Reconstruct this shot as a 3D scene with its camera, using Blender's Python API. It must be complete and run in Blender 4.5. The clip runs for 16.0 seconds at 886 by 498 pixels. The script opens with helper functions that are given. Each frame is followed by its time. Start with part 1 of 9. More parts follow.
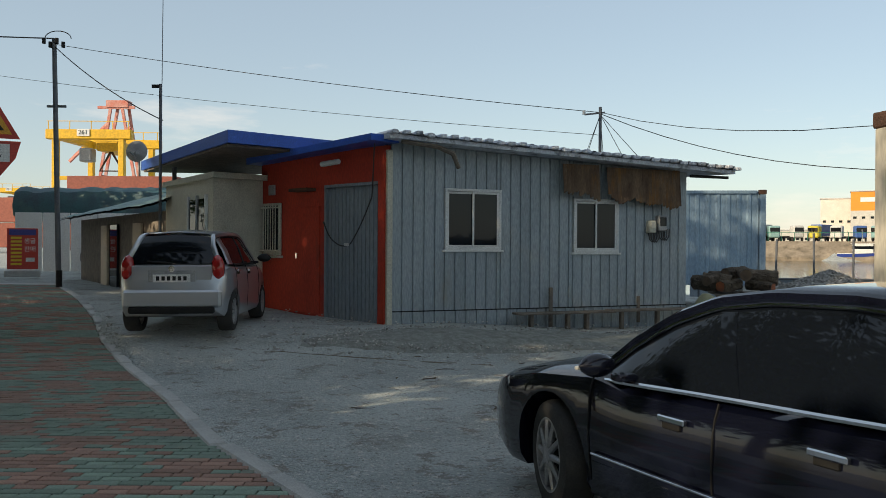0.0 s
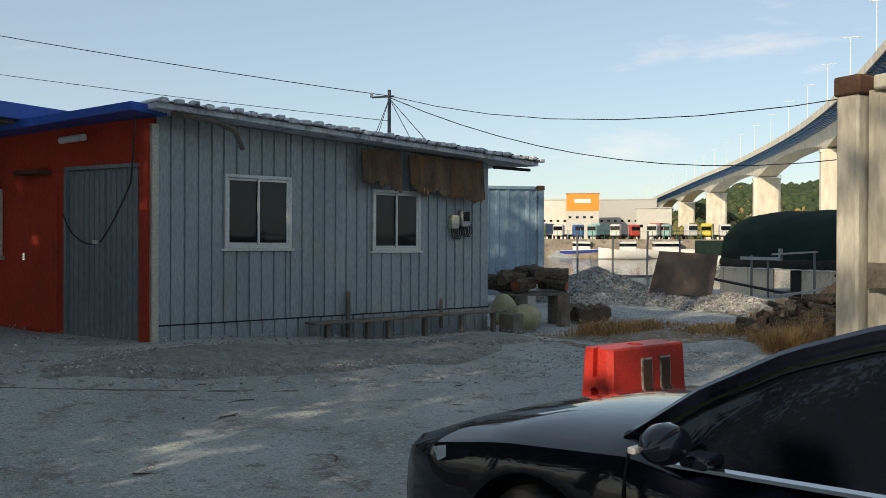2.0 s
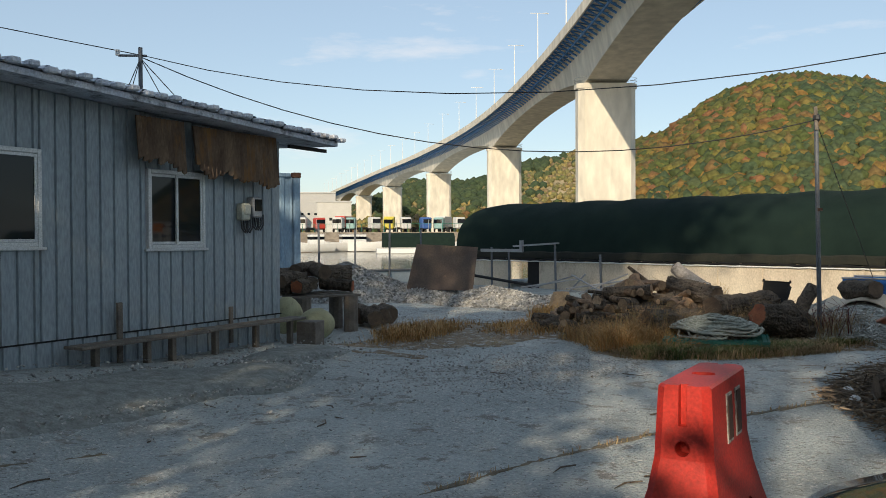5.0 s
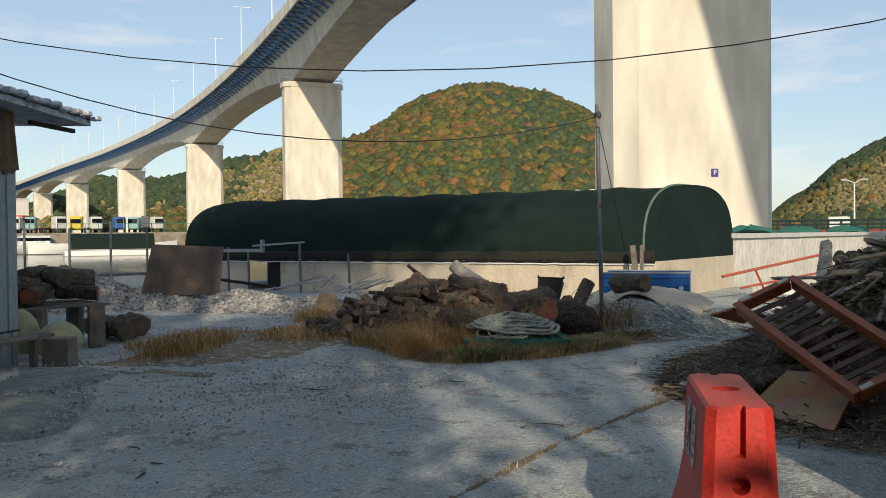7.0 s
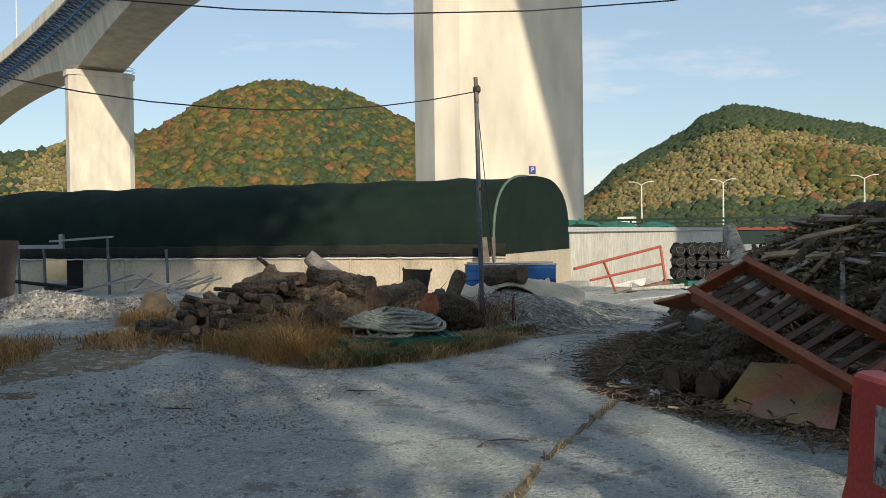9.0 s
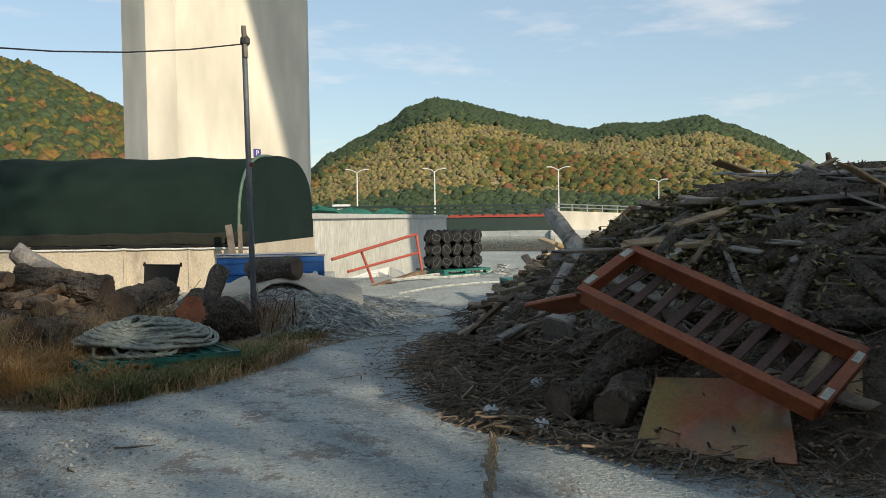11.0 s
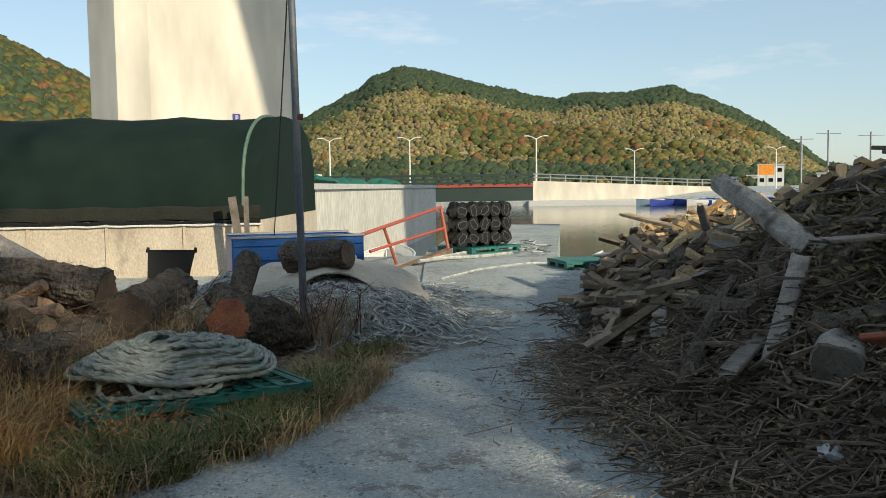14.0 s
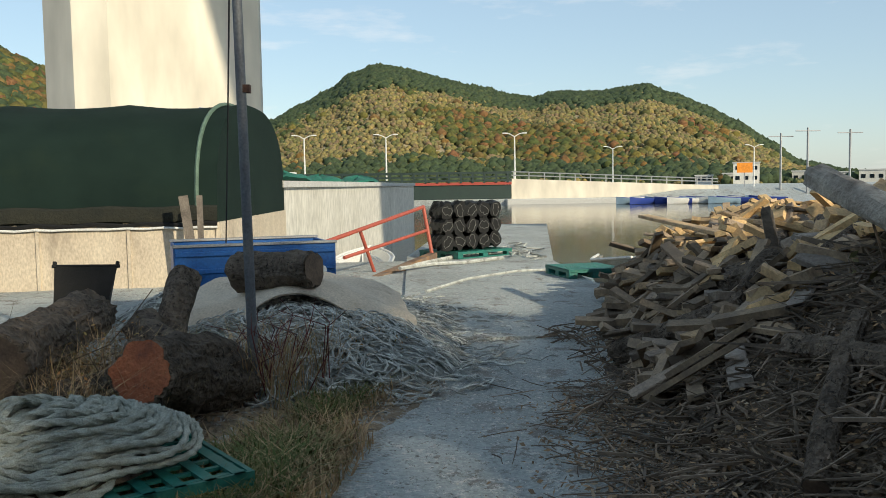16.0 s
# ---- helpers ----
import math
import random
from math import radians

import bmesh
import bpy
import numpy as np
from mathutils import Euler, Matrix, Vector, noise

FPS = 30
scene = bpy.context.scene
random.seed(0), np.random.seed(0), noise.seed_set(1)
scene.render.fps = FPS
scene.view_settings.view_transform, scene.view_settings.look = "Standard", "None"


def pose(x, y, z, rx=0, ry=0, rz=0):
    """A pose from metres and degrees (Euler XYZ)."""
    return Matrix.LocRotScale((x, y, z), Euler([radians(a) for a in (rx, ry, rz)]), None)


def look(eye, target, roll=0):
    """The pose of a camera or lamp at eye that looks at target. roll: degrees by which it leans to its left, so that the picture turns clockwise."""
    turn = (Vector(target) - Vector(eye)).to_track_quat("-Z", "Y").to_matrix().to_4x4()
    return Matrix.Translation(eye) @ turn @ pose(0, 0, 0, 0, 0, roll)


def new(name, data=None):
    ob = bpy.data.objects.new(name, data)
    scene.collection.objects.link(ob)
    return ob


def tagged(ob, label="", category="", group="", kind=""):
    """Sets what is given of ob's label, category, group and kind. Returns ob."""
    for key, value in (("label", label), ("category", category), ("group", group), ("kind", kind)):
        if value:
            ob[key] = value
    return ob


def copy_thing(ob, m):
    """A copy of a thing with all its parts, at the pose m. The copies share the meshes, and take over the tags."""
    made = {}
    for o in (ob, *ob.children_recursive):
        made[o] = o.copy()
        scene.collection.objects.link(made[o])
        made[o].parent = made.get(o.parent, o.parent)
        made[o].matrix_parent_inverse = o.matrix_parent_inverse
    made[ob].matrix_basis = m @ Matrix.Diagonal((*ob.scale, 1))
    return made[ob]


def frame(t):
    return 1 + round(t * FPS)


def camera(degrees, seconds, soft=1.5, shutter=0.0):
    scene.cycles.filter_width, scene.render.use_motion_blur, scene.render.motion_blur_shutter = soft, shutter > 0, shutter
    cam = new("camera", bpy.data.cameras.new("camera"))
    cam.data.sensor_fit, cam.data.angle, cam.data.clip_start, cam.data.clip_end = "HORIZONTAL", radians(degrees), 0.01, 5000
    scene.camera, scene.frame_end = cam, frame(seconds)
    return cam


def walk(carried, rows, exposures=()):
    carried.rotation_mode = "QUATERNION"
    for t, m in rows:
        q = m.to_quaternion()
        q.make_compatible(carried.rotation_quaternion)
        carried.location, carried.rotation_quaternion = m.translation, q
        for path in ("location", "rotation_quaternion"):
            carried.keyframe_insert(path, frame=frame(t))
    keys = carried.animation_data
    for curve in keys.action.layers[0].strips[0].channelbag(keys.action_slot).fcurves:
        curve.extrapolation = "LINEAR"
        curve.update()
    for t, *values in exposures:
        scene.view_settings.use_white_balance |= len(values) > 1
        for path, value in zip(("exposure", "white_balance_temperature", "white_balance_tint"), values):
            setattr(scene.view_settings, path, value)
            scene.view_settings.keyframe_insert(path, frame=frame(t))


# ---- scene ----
cam = camera(54.0, 16.0, soft=0.55)
METRES, EYE, TILT, LEAN, TURN = 16.484, 1.5, 0.0, 0.0, 0.0
ROWS = [
    (0.0, 0.0, 0.0, 0.0, 0.0, -0.3, -0.36),
    (0.5, -0.0113, 0.0355, -0.0004, -3.89, -0.28, -0.34),
    (1.0, -0.0187, 0.0708, -0.0003, -9.08, -0.23, -0.3),
    (1.5, -0.031, 0.1053, -0.0008, -14.03, -0.19, -0.21),
    (2.0, -0.0399, 0.1387, -0.0009, -17.22, -0.34, -0.23),
    (2.5, -0.0496, 0.1713, -0.001, -19.77, -0.4, -0.28),
    (3.0, -0.0578, 0.2032, -0.0016, -21.54, -0.38, -0.29),
    (5.5, -0.0907, 0.3451, -0.0002, -43.65, -0.86, 0.35),
    (6.0, -0.0933, 0.3727, -0.001, -48.68, -0.88, 0.39),
    (6.5, -0.089, 0.3999, -0.0012, -53.04, -0.96, 0.45),
    (7.0, -0.0851, 0.4284, -0.0026, -57.87, -0.92, 0.57),
    (7.5, -0.078, 0.4542, -0.0064, -61.99, -0.93, 0.62),
    (8.0, -0.0654, 0.4841, -0.008, -64.53, -0.78, 0.68),
    (8.5, -0.0502, 0.5078, -0.0106, -66.58, -0.78, 0.73),
    (9.0, -0.026, 0.5297, -0.015, -71.04, -0.99, 0.73),
    (9.5, 0.0044, 0.5517, -0.0174, -76.85, -1.19, 0.85),
    (10.0, 0.0337, 0.5698, -0.0166, -82.79, -1.42, 0.84),
    (12.5, 0.1622, 0.6663, -0.0155, -93.58, -3.13, 0.87),
    (13.0, 0.1895, 0.6759, -0.0152, -94.2, -3.49, 0.9),
    (13.5, 0.2181, 0.685, -0.0148, -94.18, -3.86, 0.83),
    (14.0, 0.2462, 0.6914, -0.0142, -92.35, -4.03, 0.83),
    (14.5, 0.2769, 0.6948, -0.0133, -89.74, -4.13, 0.83),
    (15.0, 0.3038, 0.6974, -0.0138, -89.02, -4.17, 0.83),
    (15.5, 0.3342, 0.6956, -0.0147, -91.23, -4.21, 0.8),
    (16.0, 0.3621, 0.6944, -0.0149, -93.92, -4.17, 0.88),
]
walk(cam, [(t, pose(0, 0, EYE, TILT, LEAN, TURN) @ pose(METRES * x, METRES * y, METRES * z, 90 + pitch, roll, yaw)) for t, x, y, z, yaw, pitch, roll in ROWS],
     [(0.0, 0.0, 7200, 9), (3.0, -0.06, 6700, 9), (5.5, -0.08, 6650, 9), (7.0, -0.13, 6600, 9), (12.0, -0.07, 6500, 6), (16.0, 0.0, 6480, 5)])

# ---- world, sun ----
SUN_AZ, SUN_EL = 233.0, 24.0
world = bpy.data.worlds.new("sky")
scene.world = world
world.use_nodes = True
wn = world.node_tree
for n in list(wn.nodes):
    wn.nodes.remove(n)


def wnode(kind, **kw):
    n = wn.nodes.new(kind)
    for k, v in kw.items():
        n.inputs[k].default_value = v
    return n


w_out = wnode("ShaderNodeOutputWorld")
w_bg = wnode("ShaderNodeBackground", Strength=0.16)
sky = wn.nodes.new("ShaderNodeTexSky")
sky.sky_type = "NISHITA"
sky.sun_disc = False
sky.sun_elevation = radians(SUN_EL)
sky.sun_rotation = radians(SUN_AZ)
sky.air_density, sky.dust_density, sky.ozone_density = 1.0, 0.6, 1.2
w_co = wn.nodes.new("ShaderNodeTexCoord")
w_map = wn.nodes.new("ShaderNodeMapping")
w_map.inputs["Scale"].default_value = (1.6, 1.6, 7.0)
w_noise = wnode("ShaderNodeTexNoise", Scale=2.3, Detail=7.0, Roughness=0.58)
w_ramp = wn.nodes.new("ShaderNodeValToRGB")
w_ramp.color_ramp.elements[0].position, w_ramp.color_ramp.elements[1].position = 0.58, 0.78
w_ramp.color_ramp.elements[1].color = (0.55, 0.55, 0.55, 1)
w_mix = wn.nodes.new("ShaderNodeMix")
w_mix.data_type = "RGBA"
w_mix.inputs[7].default_value = (7.6, 6.8, 6.4, 1)
wn.links.new(w_co.outputs["Generated"], w_map.inputs[0])
wn.links.new(w_map.outputs[0], w_noise.inputs["Vector"])
wn.links.new(w_noise.outputs["Fac"], w_ramp.inputs[0])
wn.links.new(w_ramp.outputs[0], w_mix.inputs[0])
w_pale = wn.nodes.new("ShaderNodeMix")
w_pale.data_type = "RGBA"
w_pale.inputs[0].default_value = 0.5
w_pale.inputs[7].default_value = (3.0, 3.75, 4.6, 1)
wn.links.new(sky.outputs[0], w_pale.inputs[6])
wn.links.new(w_pale.outputs[2], w_mix.inputs[6])
wn.links.new(w_mix.outputs[2], w_bg.inputs[0])
wn.links.new(w_bg.outputs[0], w_out.inputs[0])

sun_data = bpy.data.lights.new("sun", "SUN")
sun_data.energy, sun_data.angle, sun_data.color = 4.8, radians(0.6), (1.0, 0.86, 0.66)
sun = new("sun", sun_data)
sun.matrix_world = look((0, 0, 60), (math.sin(radians(SUN_AZ)) * -10 * math.cos(radians(SUN_EL)), math.cos(radians(SUN_AZ)) * -10 * math.cos(radians(SUN_EL)), 60 - 10 * math.sin(radians(SUN_EL))))


# ---- materials ----
def mat(name, base, second=None, scale=6.0, rough=0.8, metal=0.0, bump=0.2, fine=60.0, dirt=None, dirt_scale=1.2, dirt_at=0.55,
        stretch=(1, 1, 1), island=0.0, spec=0.5, coat=0.0, obj=0.0, bump_dist=0.02, speck=None, grain=0.8):
    """Two colours by a coarse noise, fine grain in value and bump, and patches of dirt."""
    m = bpy.data.materials.new(name)
    m.use_nodes = True
    t = m.node_tree
    p = t.nodes["Principled BSDF"]
    p.inputs["Roughness"].default_value = rough
    p.inputs["Metallic"].default_value = metal
    p.inputs["Specular IOR Level"].default_value = spec
    p.inputs["Coat Weight"].default_value = coat
    p.inputs["Coat Roughness"].default_value = 0.04
    co = t.nodes.new("ShaderNodeTexCoord")
    mp = t.nodes.new("ShaderNodeMapping")
    mp.inputs["Scale"].default_value = stretch
    t.links.new(co.outputs["Object"], mp.inputs[0])
    n1 = t.nodes.new("ShaderNodeTexNoise")
    n1.inputs["Scale"].default_value, n1.inputs["Detail"].default_value, n1.inputs["Roughness"].default_value = scale, 6, 0.6
    n2 = t.nodes.new("ShaderNodeTexNoise")
    n2.inputs["Scale"].default_value, n2.inputs["Detail"].default_value = fine, 4
    for n in (n1, n2):
        t.links.new(mp.outputs[0], n.inputs["Vector"])
    r = t.nodes.new("ShaderNodeValToRGB")
    r.color_ramp.elements[0].position, r.color_ramp.elements[1].position = 0.35, 0.65
    r.color_ramp.elements[0].color = (*base, 1)
    r.color_ramp.elements[1].color = (*(second or [c * 0.8 for c in base]), 1)
    t.links.new(n1.outputs["Fac"], r.inputs[0])
    last = r.outputs[0]

    def mixed(fac_from, colour, blend="MIX", fac=1.0):
        nonlocal last
        x = t.nodes.new("ShaderNodeMix")
        x.data_type, x.blend_type = "RGBA", blend
        if fac_from is not None:
            t.links.new(fac_from, x.inputs[0])
        else:
            x.inputs[0].default_value = fac
        t.links.new(last, x.inputs[6])
        if isinstance(colour, tuple):
            x.inputs[7].default_value = (*colour, 1)
        else:
            t.links.new(colour, x.inputs[7])
        last = x.outputs[2]

    g = t.nodes.new("ShaderNodeMapRange")
    g.inputs["From Min"].default_value, g.inputs["From Max"].default_value = 0.3, 0.7
    g.inputs["To Min"].default_value, g.inputs["To Max"].default_value = 0.72, 1.2
    t.links.new(n2.outputs["Fac"], g.inputs["Value"])
    gc = t.nodes.new("ShaderNodeCombineColor")
    for k in range(3):
        t.links.new(g.outputs[0], gc.inputs[k])
    mixed(None, gc.outputs[0], "MULTIPLY", grain)
    if dirt:
        n3 = t.nodes.new("ShaderNodeTexNoise")
        n3.inputs["Scale"].default_value, n3.inputs["Detail"].default_value, n3.inputs["Roughness"].default_value = dirt_scale, 8, 0.7
        t.links.new(mp.outputs[0], n3.inputs["Vector"])
        r3 = t.nodes.new("ShaderNodeValToRGB")
        r3.color_ramp.elements[0].position, r3.color_ramp.elements[1].position = dirt_at, min(0.99, dirt_at + 0.14)
        t.links.new(n3.outputs["Fac"], r3.inputs[0])
        mixed(r3.outputs[0], tuple(dirt))
    if speck:
        for colour, sc, at in speck:
            n4 = t.nodes.new("ShaderNodeTexNoise")
            n4.inputs["Scale"].default_value, n4.inputs["Detail"].default_value, n4.inputs["Roughness"].default_value = sc, 5, 0.75
            t.links.new(mp.outputs[0], n4.inputs["Vector"])
            r4 = t.nodes.new("ShaderNodeValToRGB")
            r4.color_ramp.elements[0].position, r4.color_ramp.elements[1].position = at, min(0.99, at + 0.05)
            t.links.new(n4.outputs["Fac"], r4.inputs[0])
            mixed(r4.outputs[0], tuple(colour))
    if island or obj:
        geo = t.nodes.new("ShaderNodeNewGeometry" if island else "ShaderNodeObjectInfo")
        v = t.nodes.new("ShaderNodeMapRange")
        k = island or obj
        v.inputs["To Min"].default_value, v.inputs["To Max"].default_value = 1 - k, 1 + k
        t.links.new(geo.outputs["Random Per Island" if island else "Random"], v.inputs["Value"])
        vc = t.nodes.new("ShaderNodeCombineColor")
        for q in range(3):
            t.links.new(v.outputs[0], vc.inputs[q])
        mixed(None, vc.outputs[0], "MULTIPLY", 1.0)
    t.links.new(last, p.inputs["Base Color"])
    if bump:
        b = t.nodes.new("ShaderNodeBump")
        b.inputs["Strength"].default_value, b.inputs["Distance"].default_value = bump, bump_dist
        t.links.new(n2.outputs["Fac"], b.inputs["Height"])
        t.links.new(b.outputs[0], p.inputs["Normal"])
    return m


def glass(name, tint, rough=0.03, spec=0.3, coat=0.0):
    m = bpy.data.materials.new(name)
    m.use_nodes = True
    p = m.node_tree.nodes["Principled BSDF"]
    p.inputs["Base Color"].default_value = (*tint, 1)
    p.inputs["Roughness"].default_value = rough
    p.inputs["Specular IOR Level"].default_value = spec
    p.inputs["Coat Weight"].default_value = coat
    p.inputs["Coat Roughness"].default_value = 0.02
    return m


M_ROAD = mat("worn_concrete_road", (0.48, 0.518, 0.50), (0.345, 0.373, 0.362), 0.6, 0.92, bump=0.9, fine=38, dirt=(0.25, 0.25, 0.23), dirt_scale=0.9, dirt_at=0.55, bump_dist=0.05, speck=[((0.25, 0.24, 0.215), 3.2, 0.56), ((0.62, 0.60, 0.56), 17, 0.57), ((0.17, 0.16, 0.145), 23, 0.585), ((0.72, 0.70, 0.66), 48, 0.60)])
M_KERB = mat("kerb_concrete", (0.52, 0.52, 0.50), (0.42, 0.42, 0.41), 4, 0.9, bump=0.3, fine=70, obj=0.1)
M_BRICK_RED = mat("red_paver", (0.36, 0.205, 0.155), (0.27, 0.17, 0.135), 5, 0.9, bump=0.3, fine=80, obj=0.25, dirt=(0.25, 0.24, 0.19), dirt_scale=3)
M_BRICK_GREEN = mat("green_paver", (0.235, 0.325, 0.26), (0.18, 0.245, 0.20), 5, 0.9, bump=0.3, fine=80, obj=0.25, dirt=(0.26, 0.25, 0.20), dirt_scale=3)
M_STEEL_GREY = mat("grey_painted_sheet_steel", (0.31, 0.36, 0.385), (0.255, 0.30, 0.325), 1.2, 0.5, 0.0, 0.06, 40, dirt=(0.25, 0.26, 0.245), dirt_scale=1.5, dirt_at=0.6, stretch=(1, 1, 0.25), obj=0.05)
M_STEEL_DOOR = mat("dark_grey_door_sheet", (0.23, 0.275, 0.305), (0.19, 0.225, 0.25), 1.5, 0.5, 0.0, 0.06, 40, dirt=(0.22, 0.23, 0.22), dirt_scale=2, dirt_at=0.66, stretch=(1, 1, 0.2))
M_RED_WALL = mat("faded_red_wall_paint", (0.50, 0.045, 0.018), (0.40, 0.035, 0.016), 1.6, 0.7, 0.0, 0.1, 30, dirt=(0.13, 0.03, 0.022), dirt_scale=1.4, dirt_at=0.6, stretch=(1, 1, 0.4))
M_CREAM = mat("cream_steel_trim", (0.55, 0.54, 0.44), (0.45, 0.44, 0.36), 2, 0.6, 0, 0.05, 40, dirt=(0.30, 0.28, 0.2), dirt_scale=2, dirt_at=0.62)
M_BLUE_EDGE = mat("blue_roof_flashing", (0.02, 0.095, 0.46), (0.03, 0.12, 0.52), 2, 0.45, 0, 0.05, 40, dirt=(0.05, 0.07, 0.18), dirt_scale=3, dirt_at=0.62)
M_ROOF = mat("weathered_roof_sheet", (0.66, 0.69, 0.74), (0.50, 0.55, 0.64), 3, 0.6, 0, 0.1, 40, dirt=(0.12, 0.13, 0.16), dirt_scale=3.5, dirt_at=0.52)
M_RUST = mat("rusted_corrugated_sheet", (0.30, 0.21, 0.14), (0.13, 0.085, 0.06), 4, 0.85, 0.1, 0.2, 50, dirt=(0.33, 0.17, 0.06), dirt_scale=3, dirt_at=0.52, stretch=(1, 1, 0.3))
M_WHITE_PVC = mat("white_window_frame", (0.66, 0.67, 0.66), (0.58, 0.59, 0.58), 3, 0.45, 0, 0.02, 60, dirt=(0.4, 0.39, 0.34), dirt_scale=6, dirt_at=0.62)
M_GLASS = glass("dark_window_glass", (0.010, 0.015, 0.020))
M_CARGLASS = glass("tinted_car_glass", (0.005, 0.007, 0.011), 0.03, 0.35, 0.1)
M_BLACK = mat("black_plastic", (0.010, 0.010, 0.010), (0.016, 0.016, 0.016), 8, 0.6, 0, 0.1, 80, spec=0.25)
M_RUBBER = mat("tyre_rubber", (0.022, 0.022, 0.022), (0.035, 0.034, 0.032), 8, 0.85, 0, 0.2, 80)
M_CABLE = mat("cable_sheath", (0.02, 0.02, 0.022), (0.03, 0.03, 0.03), 8, 0.6, 0, 0, 80)
M_GALV = mat("galvanised_steel", (0.36, 0.37, 0.38), (0.28, 0.29, 0.30), 5, 0.5, 0.5, 0.05, 60, dirt=(0.22, 0.18, 0.14), dirt_scale=5, dirt_at=0.62)
M_POLE = mat("weathered_steel_pole", (0.11, 0.12, 0.14), (0.16, 0.17, 0.18), 6, 0.6, 0.3, 0.1, 60, dirt=(0.14, 0.08, 0.05), dirt_scale=6, dirt_at=0.6)
M_WOOD_OLD = mat("weathered_grey_wood", (0.20, 0.17, 0.14), (0.13, 0.11, 0.09), 6, 0.85, 0, 0.4, 50, stretch=(1, 1, 1), island=0.3, dirt=(0.09, 0.075, 0.06), dirt_scale=4)
M_WOOD_NEW = mat("split_timber", (0.42, 0.29, 0.16), (0.30, 0.20, 0.11), 6, 0.8, 0, 0.3, 50, island=0.45, dirt=(0.17, 0.12, 0.08), dirt_scale=4, dirt_at=0.55)
M_BARK = mat("tree_bark", (0.21, 0.165, 0.125), (0.10, 0.08, 0.062), 9, 0.95, 0, 1.0, 26, island=0.35, bump_dist=0.09, dirt=(0.19, 0.155, 0.12), dirt_scale=3, speck=[((0.045, 0.035, 0.028), 21, 0.57)], spec=0.2)
M_CUT = mat("cut_log_end", (0.17, 0.115, 0.075), (0.10, 0.068, 0.046), 8, 0.85, 0, 0.3, 60, island=0.3)
M_RED_PLASTIC = mat("red_barrier_plastic", (0.55, 0.035, 0.022), (0.48, 0.03, 0.02), 3, 0.5, 0, 0.08, 50, dirt=(0.30, 0.05, 0.04), dirt_scale=5, dirt_at=0.62)
M_NET = mat("dark_green_shade_net", (0.014, 0.027, 0.022), (0.010, 0.020, 0.017), 1.4, 0.9, 0, 0.35, 140, spec=0.1, dirt=(0.015, 0.027, 0.020), dirt_scale=0.9, dirt_at=0.55, bump_dist=0.01)
M_PANEL = mat("stained_white_wall_panel", (0.60, 0.52, 0.40), (0.50, 0.42, 0.32), 1.5, 0.7, 0, 0.06, 40, dirt=(0.30, 0.25, 0.19), dirt_scale=1.6, dirt_at=0.58, stretch=(1, 1, 0.5))
M_PIER = mat("pale_bridge_concrete", (0.66, 0.61, 0.51), (0.63, 0.58, 0.485), 0.25, 0.9, 0, 0.03, 0.6, dirt=(0.59, 0.545, 0.455), dirt_scale=0.18, dirt_at=0.55, stretch=(1, 1, 0.35))
M_BLUE_STEEL = mat("blue_bridge_steel", (0.05, 0.19, 0.46), (0.07, 0.23, 0.52), 0.5, 0.6, 0, 0, 5)
M_BLUE_BOX = mat("blue_truck_bed_paint", (0.008, 0.085, 0.30), (0.012, 0.10, 0.34), 2, 0.4, 0, 0.05, 40, dirt=(0.02, 0.07, 0.18), dirt_scale=4, dirt_at=0.62)
M_CONTAINER = mat("light_blue_container_paint", (0.25, 0.36, 0.46), (0.21, 0.31, 0.41), 1.0, 0.55, 0, 0.05, 30, dirt=(0.20, 0.24, 0.27), dirt_scale=1.2, dirt_at=0.62, stretch=(1, 1, 0.3))
M_CONT_WHITE = mat("off_white_container_paint", (0.58, 0.55, 0.47), (0.52, 0.49, 0.42), 1.0, 0.6, 0, 0.05, 30, dirt=(0.30, 0.15, 0.07), dirt_scale=2.2, dirt_at=0.66, stretch=(1, 1, 0.25))
M_RUSTY = mat("heavy_rust", (0.12, 0.055, 0.03), (0.075, 0.04, 0.028), 6, 0.9, 0, 0.4, 40)
M_WATER = mat("calm_harbour_water", (0.06, 0.065, 0.055), (0.05, 0.055, 0.045), 0.3, 0.10, 0, 0.09, 1.6, bump_dist=0.05, spec=0.6)
M_SHELL = mat("grey_white_shell_gravel", (0.46, 0.45, 0.42), (0.26, 0.25, 0.235), 12, 0.9, 0, 0.3, 60, island=0.5)
M_CAR_NAVY = mat("black_navy_car_paint", (0.0022, 0.0032, 0.010), (0.0024, 0.0036, 0.011), 2, 0.5, 0.0, 0, 60, coat=1.0, spec=0.08, grain=0.0)
M_CAR_SILVER = mat("silver_car_paint", (0.50, 0.525, 0.56), (0.49, 0.515, 0.55), 2, 0.3, 0.75, 0, 60, coat=0.8, grain=0.0)
M_CHROME = mat("chrome", (0.75, 0.76, 0.78), (0.72, 0.73, 0.75), 2, 0.12, 1.0, 0, 60, grain=0.0)
M_WHITE = mat("white_paint", (0.72, 0.72, 0.70), (0.66, 0.66, 0.64), 2, 0.5, 0, 0.02, 40, dirt=(0.5, 0.48, 0.44), dirt_scale=3, dirt_at=0.66)


# ---- mesh tools ----
_q = [(sx, sy, sz) for sx in (-1, 1) for sy in (-1, 1) for sz in (-1, 1)]


